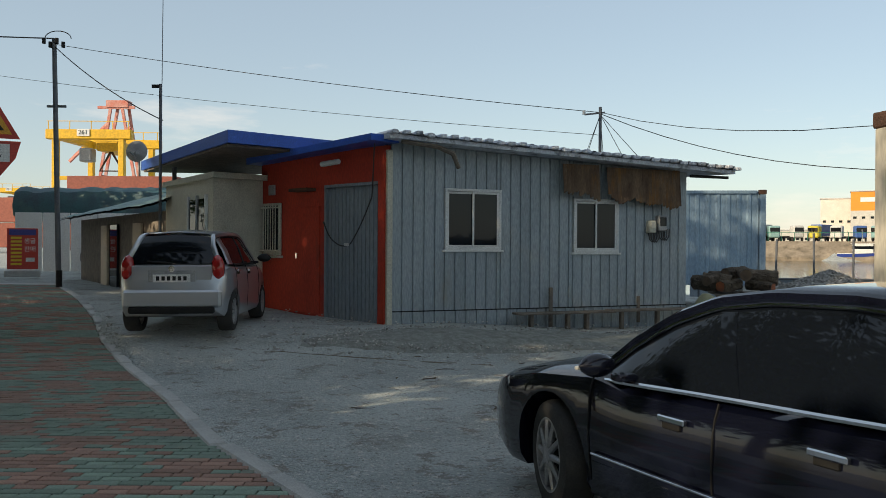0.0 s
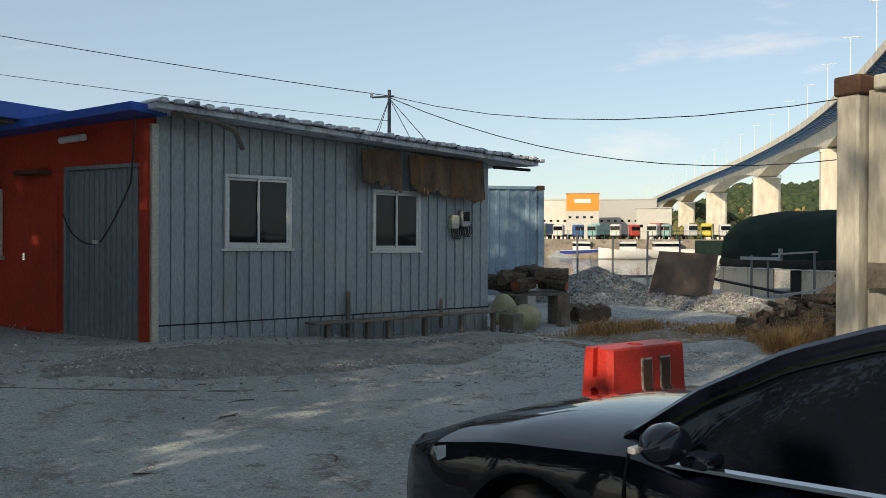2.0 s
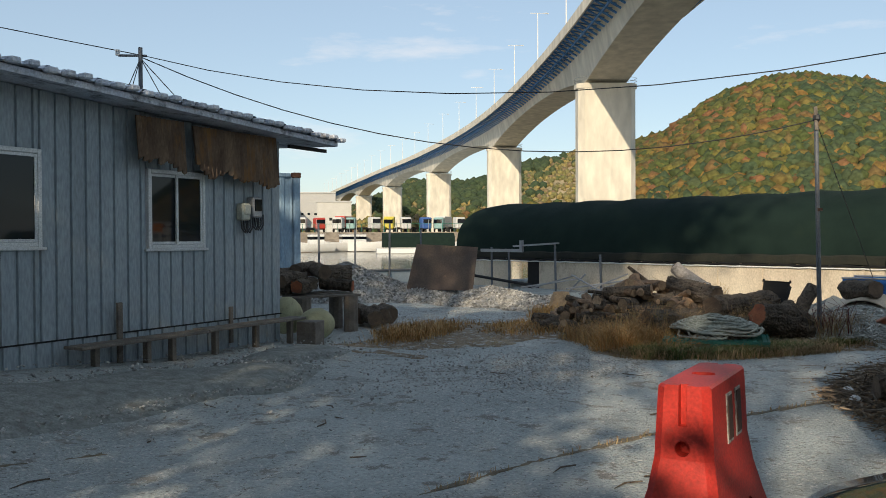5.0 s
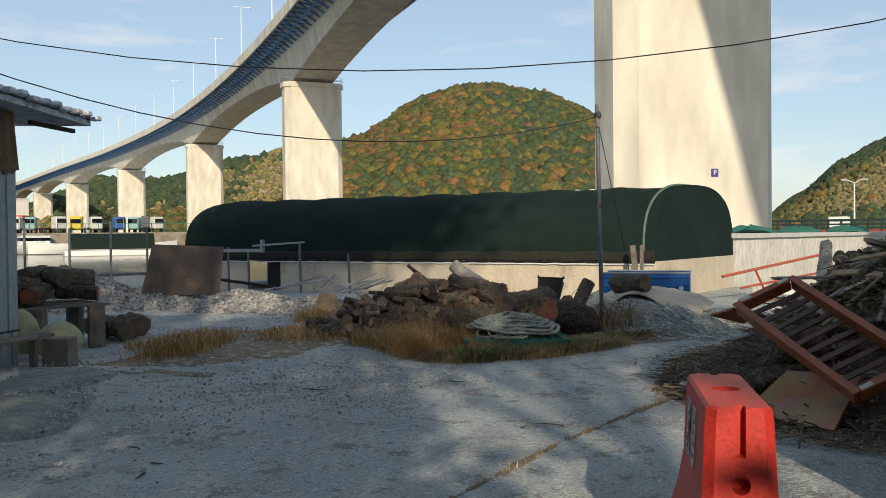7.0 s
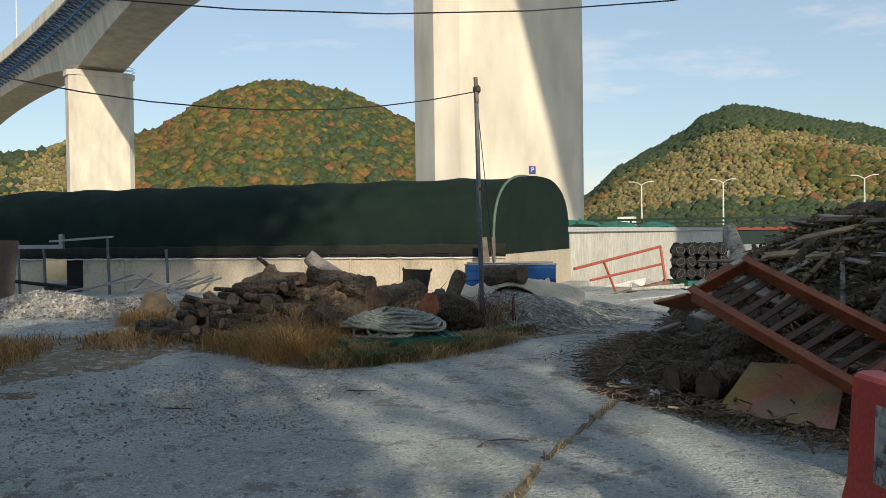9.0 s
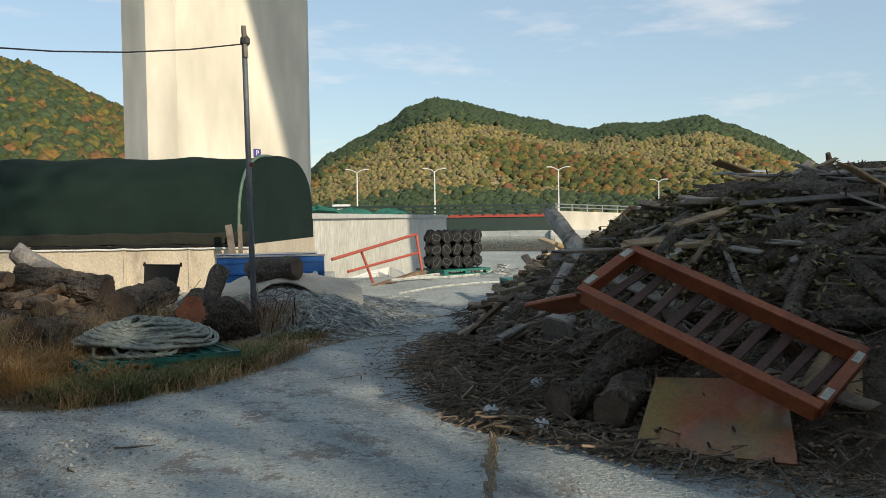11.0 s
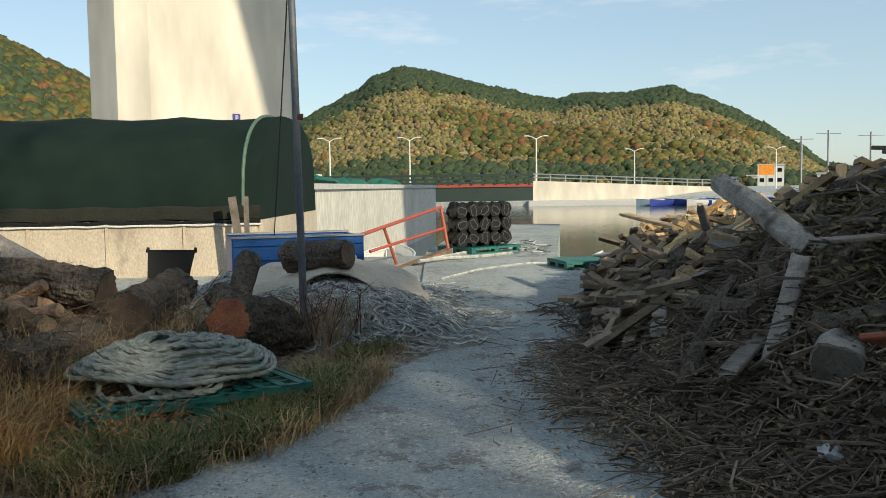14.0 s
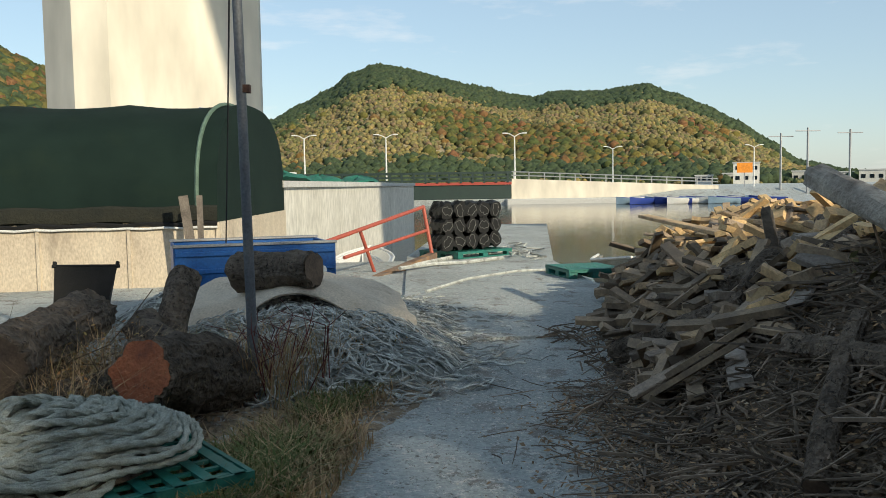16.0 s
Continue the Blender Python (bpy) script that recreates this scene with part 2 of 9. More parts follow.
def _bevel_topology():
    bm = bmesh.new()
    for a in range(3):
        for s in _q:
            v = [0.8 * c for c in s]
            v[a] = s[a]
            bm.verts.new(v)
    bmesh.ops.convex_hull(bm, input=bm.verts)
    bmesh.ops.dissolve_limit(bm, angle_limit=0.01, verts=bm.verts, edges=bm.edges)
    bmesh.ops.recalc_face_normals(bm, faces=bm.faces)
    bm.verts.index_update()
    vs = [tuple(v.co) for v in bm.verts]
    fs = [[v.index for v in f.verts] for f in bm.faces]
    bm.free()
    return vs, fs


BV, BF = _bevel_topology()
CUBE_F = [(0, 1, 3, 2), (4, 6, 7, 5), (0, 4, 5, 1), (2, 3, 7, 6), (0, 2, 6, 4), (1, 5, 7, 3)]


class Geo:
    """Collects vertices and faces for one mesh."""

    def __init__(self):
        self.v, self.f = [], []

    def add(self, vs, fs):
        o = len(self.v)
        self.v.extend(vs)
        self.f.extend([[i + o for i in f] for f in fs])
        return self

    def box(self, c, size, rz=0.0, bevel=0.0, m=None):
        m = m if m is not None else pose(*c, 0, 0, rz)
        h = [s / 2 for s in size]
        if bevel:
            b = min(bevel, *[0.45 * x for x in h])
            vs = []
            for p in BV:
                vs.append(m @ Vector([math.copysign(h[k] if abs(p[k]) > 0.9 else h[k] - b, p[k]) for k in range(3)]))
            return self.add(vs, BF)
        return self.add([m @ Vector((s[0] * h[0], s[1] * h[1], s[2] * h[2])) for s in _q], CUBE_F)

    def tube(self, pts, rad, n=8, cap=True):
        pts = [Vector(p) for p in pts]
        rad = rad if isinstance(rad, (list, tuple)) else [rad] * len(pts)
        vs, fs = [], []
        up = None
        for i, p in enumerate(pts):
            d = (pts[min(i + 1, len(pts) - 1)] - pts[max(i - 1, 0)]).normalized()
            if up is None:
                up = d.orthogonal().normalized()
            up = (up - d * up.dot(d)).normalized()
            side = d.cross(up)
            for k in range(n):
                a = 2 * math.pi * k / n
                vs.append(p + rad[i] * (math.cos(a) * up + math.sin(a) * side))
        for i in range(len(pts) - 1):
            for k in range(n):
                fs.append((i * n + k, i * n + (k + 1) % n, (i + 1) * n + (k + 1) % n, (i + 1) * n + k))
        if cap:
            fs.append(list(range(n))[::-1])
            fs.append([(len(pts) - 1) * n + k for k in range(n)])
        return self.add(vs, fs)

    def loft(self, rings, closed=True, cap=True):
        n = len(rings[0])
        vs = [Vector(p) for r in rings for p in r]
        fs = []
        for i in range(len(rings) - 1):
            for k in range(n if closed else n - 1):
                fs.append((i * n + k, i * n + (k + 1) % n, (i + 1) * n + (k + 1) % n, (i + 1) * n + k))
        if cap and closed:
            fs.append(list(range(n))[::-1])
            fs.append([(len(rings) - 1) * n + k for k in range(n)])
        return self.add(vs, fs)

    def prism(self, poly, z0, z1):
        n = len(poly)
        return self.add([Vector((x, y, z0)) for x, y in poly] + [Vector((x, y, z1)) for x, y in poly],
                        [list(range(n))[::-1], list(range(n, 2 * n))] + [(k, (k + 1) % n, n + (k + 1) % n, n + k) for k in range(n)])


def mesh_of(name, g, material, smooth=False):
    me = bpy.data.meshes.new(name)
    me.from_pydata([tuple(v) for v in g.v], [], g.f)
    if material is not None:
        me.materials.append(material)
    if smooth:
        me.polygons.foreach_set("use_smooth", [True] * len(me.polygons))
        me.set_sharp_from_angle(angle=radians(38))
    me.update()
    return me


def fix_normals(me):
    bm = bmesh.new()
    bm.from_mesh(me)
    bmesh.ops.recalc_face_normals(bm, faces=bm.faces)
    bm.to_mesh(me)
    bm.free()


def part(name, g, material, parent=None, label="", smooth=False, m=None):
    me = mesh_of(name, g, material, smooth)
    if len(me.polygons) < 60000:
        fix_normals(me)
    ob = new(name, me)
    if parent is not None:
        ob.parent = parent
    if m is not None:
        ob.matrix_basis = m
    if label:
        ob["label"] = label
    return ob


def thing(name, label, category, m=None, group="", kind=""):
    ob = new(name)
    ob.empty_display_size = 0.2
    if m is not None:
        ob.matrix_basis = m
    return tagged(ob, label, category, group, kind)


def single(name, g, material, label, category="", m=None, group="", kind="", smooth=False):
    return tagged(part(name, g, material, None, "", smooth, m), label, category, group, kind)


def lerp(a, b, k):
    return a + (b - a) * k


def smoothstep(a, b, x):
    k = max(0.0, min(1.0, (x - a) / (b - a)))
    return k * k * (3 - 2 * k)


def fbm(x, y, s, z=0.0):
    return noise.fractal(Vector((x * s, y * s, z)), 1.0, 2.0, 4)


# ---- the lie of the land ----
def wall_side(x, y):
    """Signed distance in front of the shed's long wall, and the way along it."""
    dx, dy = x + 0.95, y - 14.6
    return -(dx * -0.39 + dy * 0.921), dx * 0.921 + dy * 0.39


def far_bank(az):
    return lerp(185.0, 116.0, smoothstep(52, 80, az))


def land(x, y):
    r, az = math.hypot(x, y), math.degrees(math.atan2(x, y))
    if r > 60:
        if az < 3 or az > 108:
            return True
        return r > far_bank(az)
    if y > 30.5 + 0.02 * x and x > 4:
        return False
    if x > 25.6:
        return False
    if x > 16.5 + 0.5 * (y - 4) and y < 10.4 and x > 16:
        return False
    if x > 23 and y < 12.9:
        return False
    return True


kerb_line = [(-0.13, 4.0), (-0.76, 5.37), (-1.83, 7.05), (-2.71, 8.82), (-3.86, 10.9), (-4.9, 12.9), (-5.95, 15.2), (-8.1, 19.4), (-10.5, 24.0), (-13.2, 29.3)]


def kerb_x(y):
    for (x0, y0), (x1, y1) in zip(kerb_line, kerb_line[1:]):
        if y <= y1:
            return lerp(x0, x1, (y - y0) / (y1 - y0))
    return kerb_line[-1][0]


def pave_z(y):
    return -0.05 + 0.35 * smoothstep(10, 19, y)


def ground_z(x, y):
    z = -0.2
    d, s = wall_side(x, y)
    rise = smoothstep(3.2, 0.3, d) * smoothstep(7.5, 5.5, s)
    z += 0.36 * rise * lerp(1.0, 0.45, smoothstep(0.5, 4.5, s))
    left = smoothstep(1.0, -4.0, x) * smoothstep(9.5, 14.0, y)
    z = max(z, -0.2 + 0.43 * left)
    if y < 26.5 and x < kerb_x(y) - 0.06:
        return min(z, pave_z(y) - 0.15)
    if x < 20 and y < 34 and x > -30:
        z += 0.012 * fbm(x, y, 0.9) + 0.02 * fbm(x, y, 0.25, 3.0)
    return z


def span(stops):
    out = []
    for a, b, n in stops:
        out += [lerp(a, b, k / n) for k in range(n)]
    return out + [stops[-1][1]]


gx = span([(-3000, -300, 9), (-300, -40, 12), (-40, -10, 40), (-10, 26, 170), (26, 40, 20), (40, 400, 60), (400, 3000, 9)])
gy = span([(-3000, -300, 6), (-300, -20, 10), (-20, -2, 18), (-2, 34, 160), (34, 60, 13), (60, 400, 50), (400, 3000, 9)])
g = Geo()
for y in gy:
    for x in gx:
        z = ground_z(x, y) if land(x, y) else -3.2
        if math.hypot(x, y) > 60:
            z = (0.3 if land(x, y) else -3.2)
        g.v.append((x, y, z))
nx = len(gx)
for j in range(len(gy) - 1):
    for i in range(nx - 1):
        g.f.append((j * nx + i, j * nx + i + 1, (j + 1) * nx + i + 1, (j + 1) * nx + i))
tagged(part("ground", g, M_ROAD, smooth=True), "worn grey concrete and gravel yard ground", "ground", kind="structure")

g = Geo().add([(-3000, -3000, -1.25), (3000, -3000, -1.25), (3000, 3000, -1.25), (-3000, 3000, -1.25)], [(0, 1, 2, 3)])
tagged(part("water", g, M_WATER), "calm grey-green harbour water", "water", kind="structure")

# concrete jetty that runs out from the yard between the moorings
g = Geo().prism([(14, 8.6), (22, 8.3), (37, 5.6), (37.5, 9.0), (23.5, 11.0), (14, 11.3)], -3.0, -0.17)
tagged(part("jetty", g, M_ROAD), "flat concrete jetty at the water's edge", "jetty", kind="structure")

# ---- grey steel shed ----
CORNER, WDIR = Vector((-0.95, 14.6, 0)), Vector((0.921, 0.39, 0))
RDIR = Vector((-0.68, 0.73, 0)).normalized()
WLEN, RLEN = 6.2, 3.97
W_M = Matrix.Translation(CORNER) @ pose(0, 0, 0, 0, 0, math.degrees(math.atan2(WDIR.y, WDIR.x)))      # x along the wall, -y to the yard
R_M = Matrix.Translation(CORNER) @ pose(0, 0, 0, 0, 0, math.degrees(math.atan2(-RDIR.y, -RDIR.x)))    # x towards the corner, -y to the yard


def eave(s):
    return lerp(3.22, 2.93, s / WLEN)


shed = thing("shed", "grey corrugated steel shed with a red painted side", "shed", W_M)
back = 4.2
WIN_A, WIN_B = (1.05, 2.13, 1.40, 2.47), (3.62, 4.60, 1.36, 2.36)   # s0, s1, z0, z1


def panel_wall(s0, s1, z0, z1, pitch=0.2):
    """Ribbed sheet in the wall's own plane: flat pans with narrow grooves."""
    g = Geo()
    s = s0
    while s < s1 - 1e-4:
        e = min(s + pitch, s1)
        ring = [(s, 0.006), (s + 0.01, -0.02), (e - 0.03, -0.02), (e - 0.02, 0.006), (e, 0.006)]
        zt = [z1(p[0]) if callable(z1) else z1 for p in ring]
        o = len(g.v)
        for p, zz in zip(ring, zt):
            g.v += [(p[0], p[1], z0), (p[0], p[1], zz)]
        for k in range(4):
            g.f.append((o + 2 * k, o + 2 * k + 2, o + 2 * k + 3, o + 2 * k + 1))
        s = e
    return g


core = Geo()
for a, b, z0, z1 in ((0.06, WIN_A[0], 0, None), (WIN_A[1], WIN_B[0], 0, None), (WIN_B[1], WLEN, 0, None), (WIN_A[0], WIN_A[1], 0, WIN_A[2]), (WIN_B[0], WIN_B[1], 0, WIN_B[2])):
    core.box(((a + b) / 2, 0.06, ((z1 or 2.9) + z0) / 2), (b - a, 0.1, (z1 or 2.9) - z0))
for wv in (WIN_A, WIN_B):
    core.box(((wv[0] + wv[1]) / 2, 0.06, (wv[3] + 2.9) / 2), (wv[1] - wv[0], 0.1, 2.9 - wv[3]))
core.box((WLEN - 0.05, back / 2, 1.45), (0.1, back - 0.2, 2.9))
core.box((WLEN / 2, back, 1.45), (WLEN, 0.1, 2.9))
part("wall_core", core, M_STEEL_GREY, shed)


def panel_parts(parent, name, s0, s1, z0, z1, dy=0.0, pitch=0.2):
    s = s0
    while s < s1 - 1e-4:
        e = min(s + pitch, s1)
        part(name, panel_wall(s, e, z0, z1, pitch + 1), M_STEEL_GREY, parent, m=pose(0, dy, 0))
        s = e


for a, b, z0, z1 in ((0.07, WIN_A[0], 0.36, eave), (WIN_A[0], WIN_A[1], 0.36, WIN_A[2]), (WIN_A[0], WIN_A[1], WIN_A[3], eave), (WIN_A[1], WIN_B[0], 0.36, eave),
                     (WIN_B[0], WIN_B[1], 0.36, WIN_B[2]), (WIN_B[0], WIN_B[1], WIN_B[3], eave), (WIN_B[1], WLEN, 0.36, eave)):
    panel_parts(shed, "wall_panel", a, b, z0, z1)
panel_parts(shed, "skirting_panel", 0.07, WLEN, -0.3, 0.352, 0.006)
part("skirting_trim", Geo().box((WLEN / 2, -0.016, 0.36), (WLEN, 0.012, 0.02)), M_BLACK, shed)
part("corner_post", Geo().box((0.03, -0.035, 1.48), (0.10, 0.10, 3.2), bevel=0.01), M_CREAM, shed, "cream painted corner post")


def sliding_window(parent, s0, s1, z0, z1):
    w, h = s1 - s0, z1 - z0
    win = part("window", Geo().box((s0 + w / 2, 0.0, z0 - 0.012), (w + 0.1, 0.12, 0.035), bevel=0.006), M_WHITE_PVC, parent, "white sliding window")
    fr = Geo()
    for x, z, sx, sz in ((s0 + 0.025, z0 + h / 2, 0.05, h), (s1 - 0.025, z0 + h / 2, 0.05, h), (s0 + w / 2, z0 + 0.03, w - 0.1, 0.05), (s0 + w / 2, z1 - 0.025, w - 0.1, 0.05)):
        fr.box((x, -0.02, z), (sx, 0.07, sz), bevel=0.006)
    part("window_frame", fr, M_WHITE_PVC, win)
    for k in (0, 1):
        a, b = (s0 + 0.05, s0 + w / 2 + 0.02) if k == 0 else (s0 + w / 2 - 0.02, s1 - 0.05)
        sash = Geo()
        yy = -0.012 - 0.022 * k
        for x, z, sx, sz in ((a + 0.017, z0 + h / 2, 0.034, h - 0.11), (b - 0.017, z0 + h / 2, 0.034, h - 0.11), ((a + b) / 2, z0 + 0.075, b - a - 0.07, 0.034), ((a + b) / 2, z1 - 0.07, b - a - 0.07, 0.034)):
            sash.box((x, yy, z), (sx, 0.02, sz))
        part("sash", sash, M_WHITE_PVC, win)
        part("pane", Geo().box(((a + b) / 2, yy + 0.004, z0 + h / 2), (b - a - 0.06, 0.006, h - 0.17)), M_GLASS, win, "dark reflecting pane")
    return win


sliding_window(shed, *WIN_A)
sliding_window(shed, *WIN_B)
# roof: corrugated sheets on a shallow slab, oversailing the long wall
rg = Geo()
nrib = 34
o_front = -0.62
rows_r = []
for yy in (o_front, back + 0.3):
    top = []
    for k in range(nrib * 4 + 1):
        s = lerp(-0.15, WLEN + 0.75, k / (nrib * 4))
        z = lerp(3.30, 2.97, (s + 0.15) / (WLEN + 0.9)) + (0.0 if yy < 0 else 0.16) + (0.01, 0.06, 0.06, 0.01)[k % 4]
        top.append((s, yy, z))
    rows_r.append(top)
rg.loft(rows_r, closed=False)
under = [[(p[0], p[1], p[2] - 0.012) for p in r] for r in rows_r]
rg.loft(under, closed=False)
part("roof_sheet", rg, M_ROOF, shed, "weathered blue-white corrugated roof sheets")
sl = Geo().loft([[(-0.15, o_front + 0.05, 3.22), (-0.15, back + 0.3, 3.38), (-0.15, back + 0.3, 3.46), (-0.15, o_front + 0.05, 3.29)],
                 [(WLEN + 0.7, o_front + 0.05, 2.89), (WLEN + 0.7, back + 0.3, 3.05), (WLEN + 0.7, back + 0.3, 3.13), (WLEN + 0.7, o_front + 0.05, 2.96)]])
part("roof_slab", sl, M_ROOF, shed)
for k in range(34):
    s_ = -0.1 + (WLEN + 0.78) * k / 33
    part("eave_cap", Geo().box((0, 0, 0), (0.115, 0.12, 0.06), bevel=0.02, m=pose(s_, o_front - 0.03, lerp(3.32, 2.99, (s_ + 0.15) / (WLEN + 0.9)) + 0.012 * ((k * 7) % 3 - 1), 0, 0, 3 * ((k * 5) % 3 - 1))), M_ROOF, shed)
part("eave_beam", Geo().box((WLEN + 0.3, -0.3, 2.84), (0.9, 0.05, 0.05)), M_BLACK, shed)

# red side of the shed
red = thing("red_side_wall", "faded red painted wall with a grey steel double door", "wall", R_M, kind="structure")
DOOR = (-1.72, -0.12, 0.12, 2.52)
rw = Geo()
rw.box((-RLEN / 2 - 0.86, 0.05, 1.5), (RLEN - 1.72, 0.1, 3.3))
rw.box((-0.86, 0.05, 2.86), (1.72, 0.1, 0.6))
rw.box((-0.05, 0.05, 1.3), (0.1, 0.1, 2.9))
part("wall", rw, M_RED_WALL, red)
part("corner_strip", Geo().box((-0.08, -0.03, 1.5), (0.16, 0.06, 3.1)), M_RED_WALL, red)
part("sill", Geo().box((-0.92, 0.0, 0.03), (1.7, 0.24, 0.12), bevel=0.01), M_KERB, red)
for k in (0, 1):
    a = DOOR[0] + 0.03 + k * 0.785
    gd = Geo()
    for j in range(7):
        x0 = a + j * 0.11
        gd.box((x0 + 0.055, 0.02, (DOOR[2] + DOOR[3]) / 2), (0.085, 0.028, DOOR[3] - DOOR[2] - 0.04), bevel=0.008)
    gd.box((a + 0.385, 0.032, (DOOR[2] + DOOR[3]) / 2), (0.77, 0.02, DOOR[3] - DOOR[2] - 0.02))
    part("door_leaf", gd, M_STEEL_DOOR, red, "ribbed dark grey steel door leaf")
fr = Geo()
for x, z, sx, sz in ((DOOR[0], 1.32, 0.05, 2.44), (DOOR[1], 1.32, 0.05, 2.44), (-0.92, 2.54, 1.65, 0.05)):
    fr.box((x, 0.0, z), (sx, 0.08, sz))
part("door_frame", fr, M_STEEL_DOOR, red)
# raking blue roof edge over the red side
be = Geo().loft([[(0.2, -0.5, 3.30), (0.2, -0.5, 3.19), (0.2, 0.1, 3.19), (0.2, 0.1, 3.30)], [(-RLEN, -0.35, 3.19), (-RLEN, -0.35, 3.06), (-RLEN, 0.1, 3.06), (-RLEN, 0.1, 3.19)]])
part("roof_flashing", be, M_BLUE_EDGE, red, "blue folded steel roof edge")

# ---- long net-covered tunnel store ----
T0, T1 = Vector((19.3, 13.95, 0)), Vector((18.5, 29.7, 0))
tdir = (T1 - T0).normalized()
tside = Vector((tdir.y, -tdir.x, 0))
TW, TZ0, TZ1 = 6.45, 0.74, 2.76
tent = thing("tunnel_store", "long arched tunnel store under dark green shade net", "tent")
tl = (T1 - T0).length
rings = []
NS = 84
for i in range(NS + 1):
    s = tl * i / NS
    ring = []
    for k in range(25):
        a = math.pi * k / 24
        u = 0.5 - 0.5 * math.copysign(abs(math.cos(a)) ** 0.8, math.cos(a))
        h = math.sin(a) ** 0.62
        sag = -0.065 * abs(math.sin(math.pi * s / 1.9)) ** 0.8 * math.sin(a) + 0.012 * fbm(s, k * 0.3, 1.3)
        p = T0 + tdir * (s - 0.6 * u * (1 - s / tl)) + tside * (u * TW) + Vector((0, 0, TZ0 + (TZ1 - TZ0) * h + sag))
        ring.append(p)
    rings.append(ring)
tg = Geo().loft(rings, closed=False)
for e, ring in ((0, rings[0]), (1, rings[-1])):
    tg.add(ring, [list(range(25))])
part("net_cover", tg, M_NET, tent, smooth=True)
for s, pitch in ((0.0, 1.3),):
    x = 0.0
    while x < tl - 0.1:
        w = min(pitch, tl - x)
        m = Matrix.Translation(T0 + tdir * (x + w / 2) + Vector((0, 0, 0.25))) @ pose(0, 0, 0, 0, 0, math.degrees(math.atan2(tdir.y, tdir.x)))
        if not (11.1 < x + w / 2 < 12.4):
            part("wall_panel", Geo().box((0, 0, 0), (w - 0.012, 0.05, 1.02), m=m), M_PANEL, tent)
            part("batten", Geo().box((0, 0, 0), (0.05, 0.03, 1.02), m=m @ pose(-w / 2, 0.036, 0)), M_PANEL, tent)
        x += pitch
tend = tside * TW - tdir * 0.6
m = Matrix.Translation(T0 + tend / 2 + Vector((0, 0, 0.2))) @ pose(0, 0, 0, 0, 0, math.degrees(math.atan2(tend.y, tend.x)))
part("wall_panel", Geo().box((0, 0, 0), (TW, 0.06, 1.12), m=m), M_PANEL, tent)
eg = Geo()
eg.tube([T0 + tdir * (tl * i / 60) - tside * 0.05 + Vector((0, 0, TZ0 + 0.02 * math.sin(i * 2.1))) for i in range(61)], 0.035, 6)
part("eave_roll", eg, M_BLACK, tent, "rolled dark net along the eave")
M_ROLL = mat("dusty_brown_net_roll", (0.022, 0.022, 0.014), (0.012, 0.014, 0.010), 3, 0.95, 0, 0.6, 30, bump_dist=0.03)
part("hem", Geo().loft([[T0 + tdir * (tl * i / 60) - tside * o_ + Vector((0, 0, TZ0 + z_ + 0.015 * math.sin(i * 1.3))) for o_, z_ in ((0.0, 0.27), (0.05, 0.24), (0.075, 0.12), (0.06, 0.04), (0.0, 0.03))] for i in range(61)], closed=False), M_ROLL, tent, "dusty brown folded hem of the net", smooth=True)
part("edge_pipe", Geo().tube([T0 + tdir * (tl * i / 60) - tside * 0.07 + Vector((0, 0, TZ0 - 0.055 + 0.008 * math.sin(i * 2.7))) for i in range(61)], 0.018, 6), M_WHITE, tent, "pale pipe under the net's hem")

# ---- high bridge ----
CAM7 = Vector((-1.4, 7.06, 0))
piers = [Vector((45.3, 21.0, 0))] + [CAM7 + d * Vector((math.sin(radians(a)), math.cos(radians(a)), 0)) for a, d in ((49.4, 145), (42.6, 245), (38.2, 342), (35.1, 436), (33.2, 530), (31.9, 622), (31.0, 712))]
ctrl = [piers[0] * 2 - piers[1] + Vector((-10, 6, 0))] + piers


def curve_at(u):
    i = max(0, min(len(ctrl) - 2, int(u)))
    k = u - i
    p = [ctrl[max(0, min(len(ctrl) - 1, i + j))] for j in (-1, 0, 1, 2)]
    a = 2 * p[1]
    b = p[2] - p[0]
    c = 2 * p[0] - 5 * p[1] + 4 * p[2] - p[3]
    d = -p[0] + 3 * p[1] - 3 * p[2] + p[3]
    return 0.5 * (a + b * k + c * k * k + d * k ** 3)


def frame_at(u):
    t = (curve_at(min(u + 0.01, len(ctrl) - 1)) - curve_at(max(u - 0.01, 0))).normalized()
    return curve_at(u), t, Vector((t.y, -t.x, 0))


bridge = thing("high_bridge", "long curving concrete road bridge with blue steel brackets", "bridge")
PTOP, DECK = 26.4, 34.0
gird, slab, para_l, para_r = [], [], [], []
N = 16 * (len(ctrl) - 1)
for i in range(N + 1):
    u = i / 16
    c, t, r = frame_at(u)
    k = abs(2 * (u - int(u)) - 1) ** 2.2
    zb = lerp(DECK - 3.6, PTOP + 0.25, k)
    up = Vector((0, 0, 1))
    gird.append([c + r * -3.4 + up * zb, c + r * 3.4 + up * zb, c + r * 4.2 + up * (DECK - 1.0), c + r * -4.2 + up * (DECK - 1.0)])
    slab.append([c + r * -7.6 + up * (DECK - 0.3), c + r * -4.0 + up * (DECK - 0.9), c + r * 4.0 + up * (DECK - 0.9), c + r * 7.6 + up * (DECK - 0.3), c + r * 7.6 + up * DECK, c + r * -7.6 + up * DECK])
    for lst, sx in ((para_l, -7.5), (para_r, 7.5)):
        lst.append([c + r * (sx - 0.12) + up * (DECK - 0.7), c + r * (sx + 0.12) + up * (DECK - 0.7), c + r * (sx + 0.12) + up * (DECK + 1.0), c + r * (sx - 0.12) + up * (DECK + 1.0)])
part("box_girder", Geo().loft(gird), M_PIER, bridge)
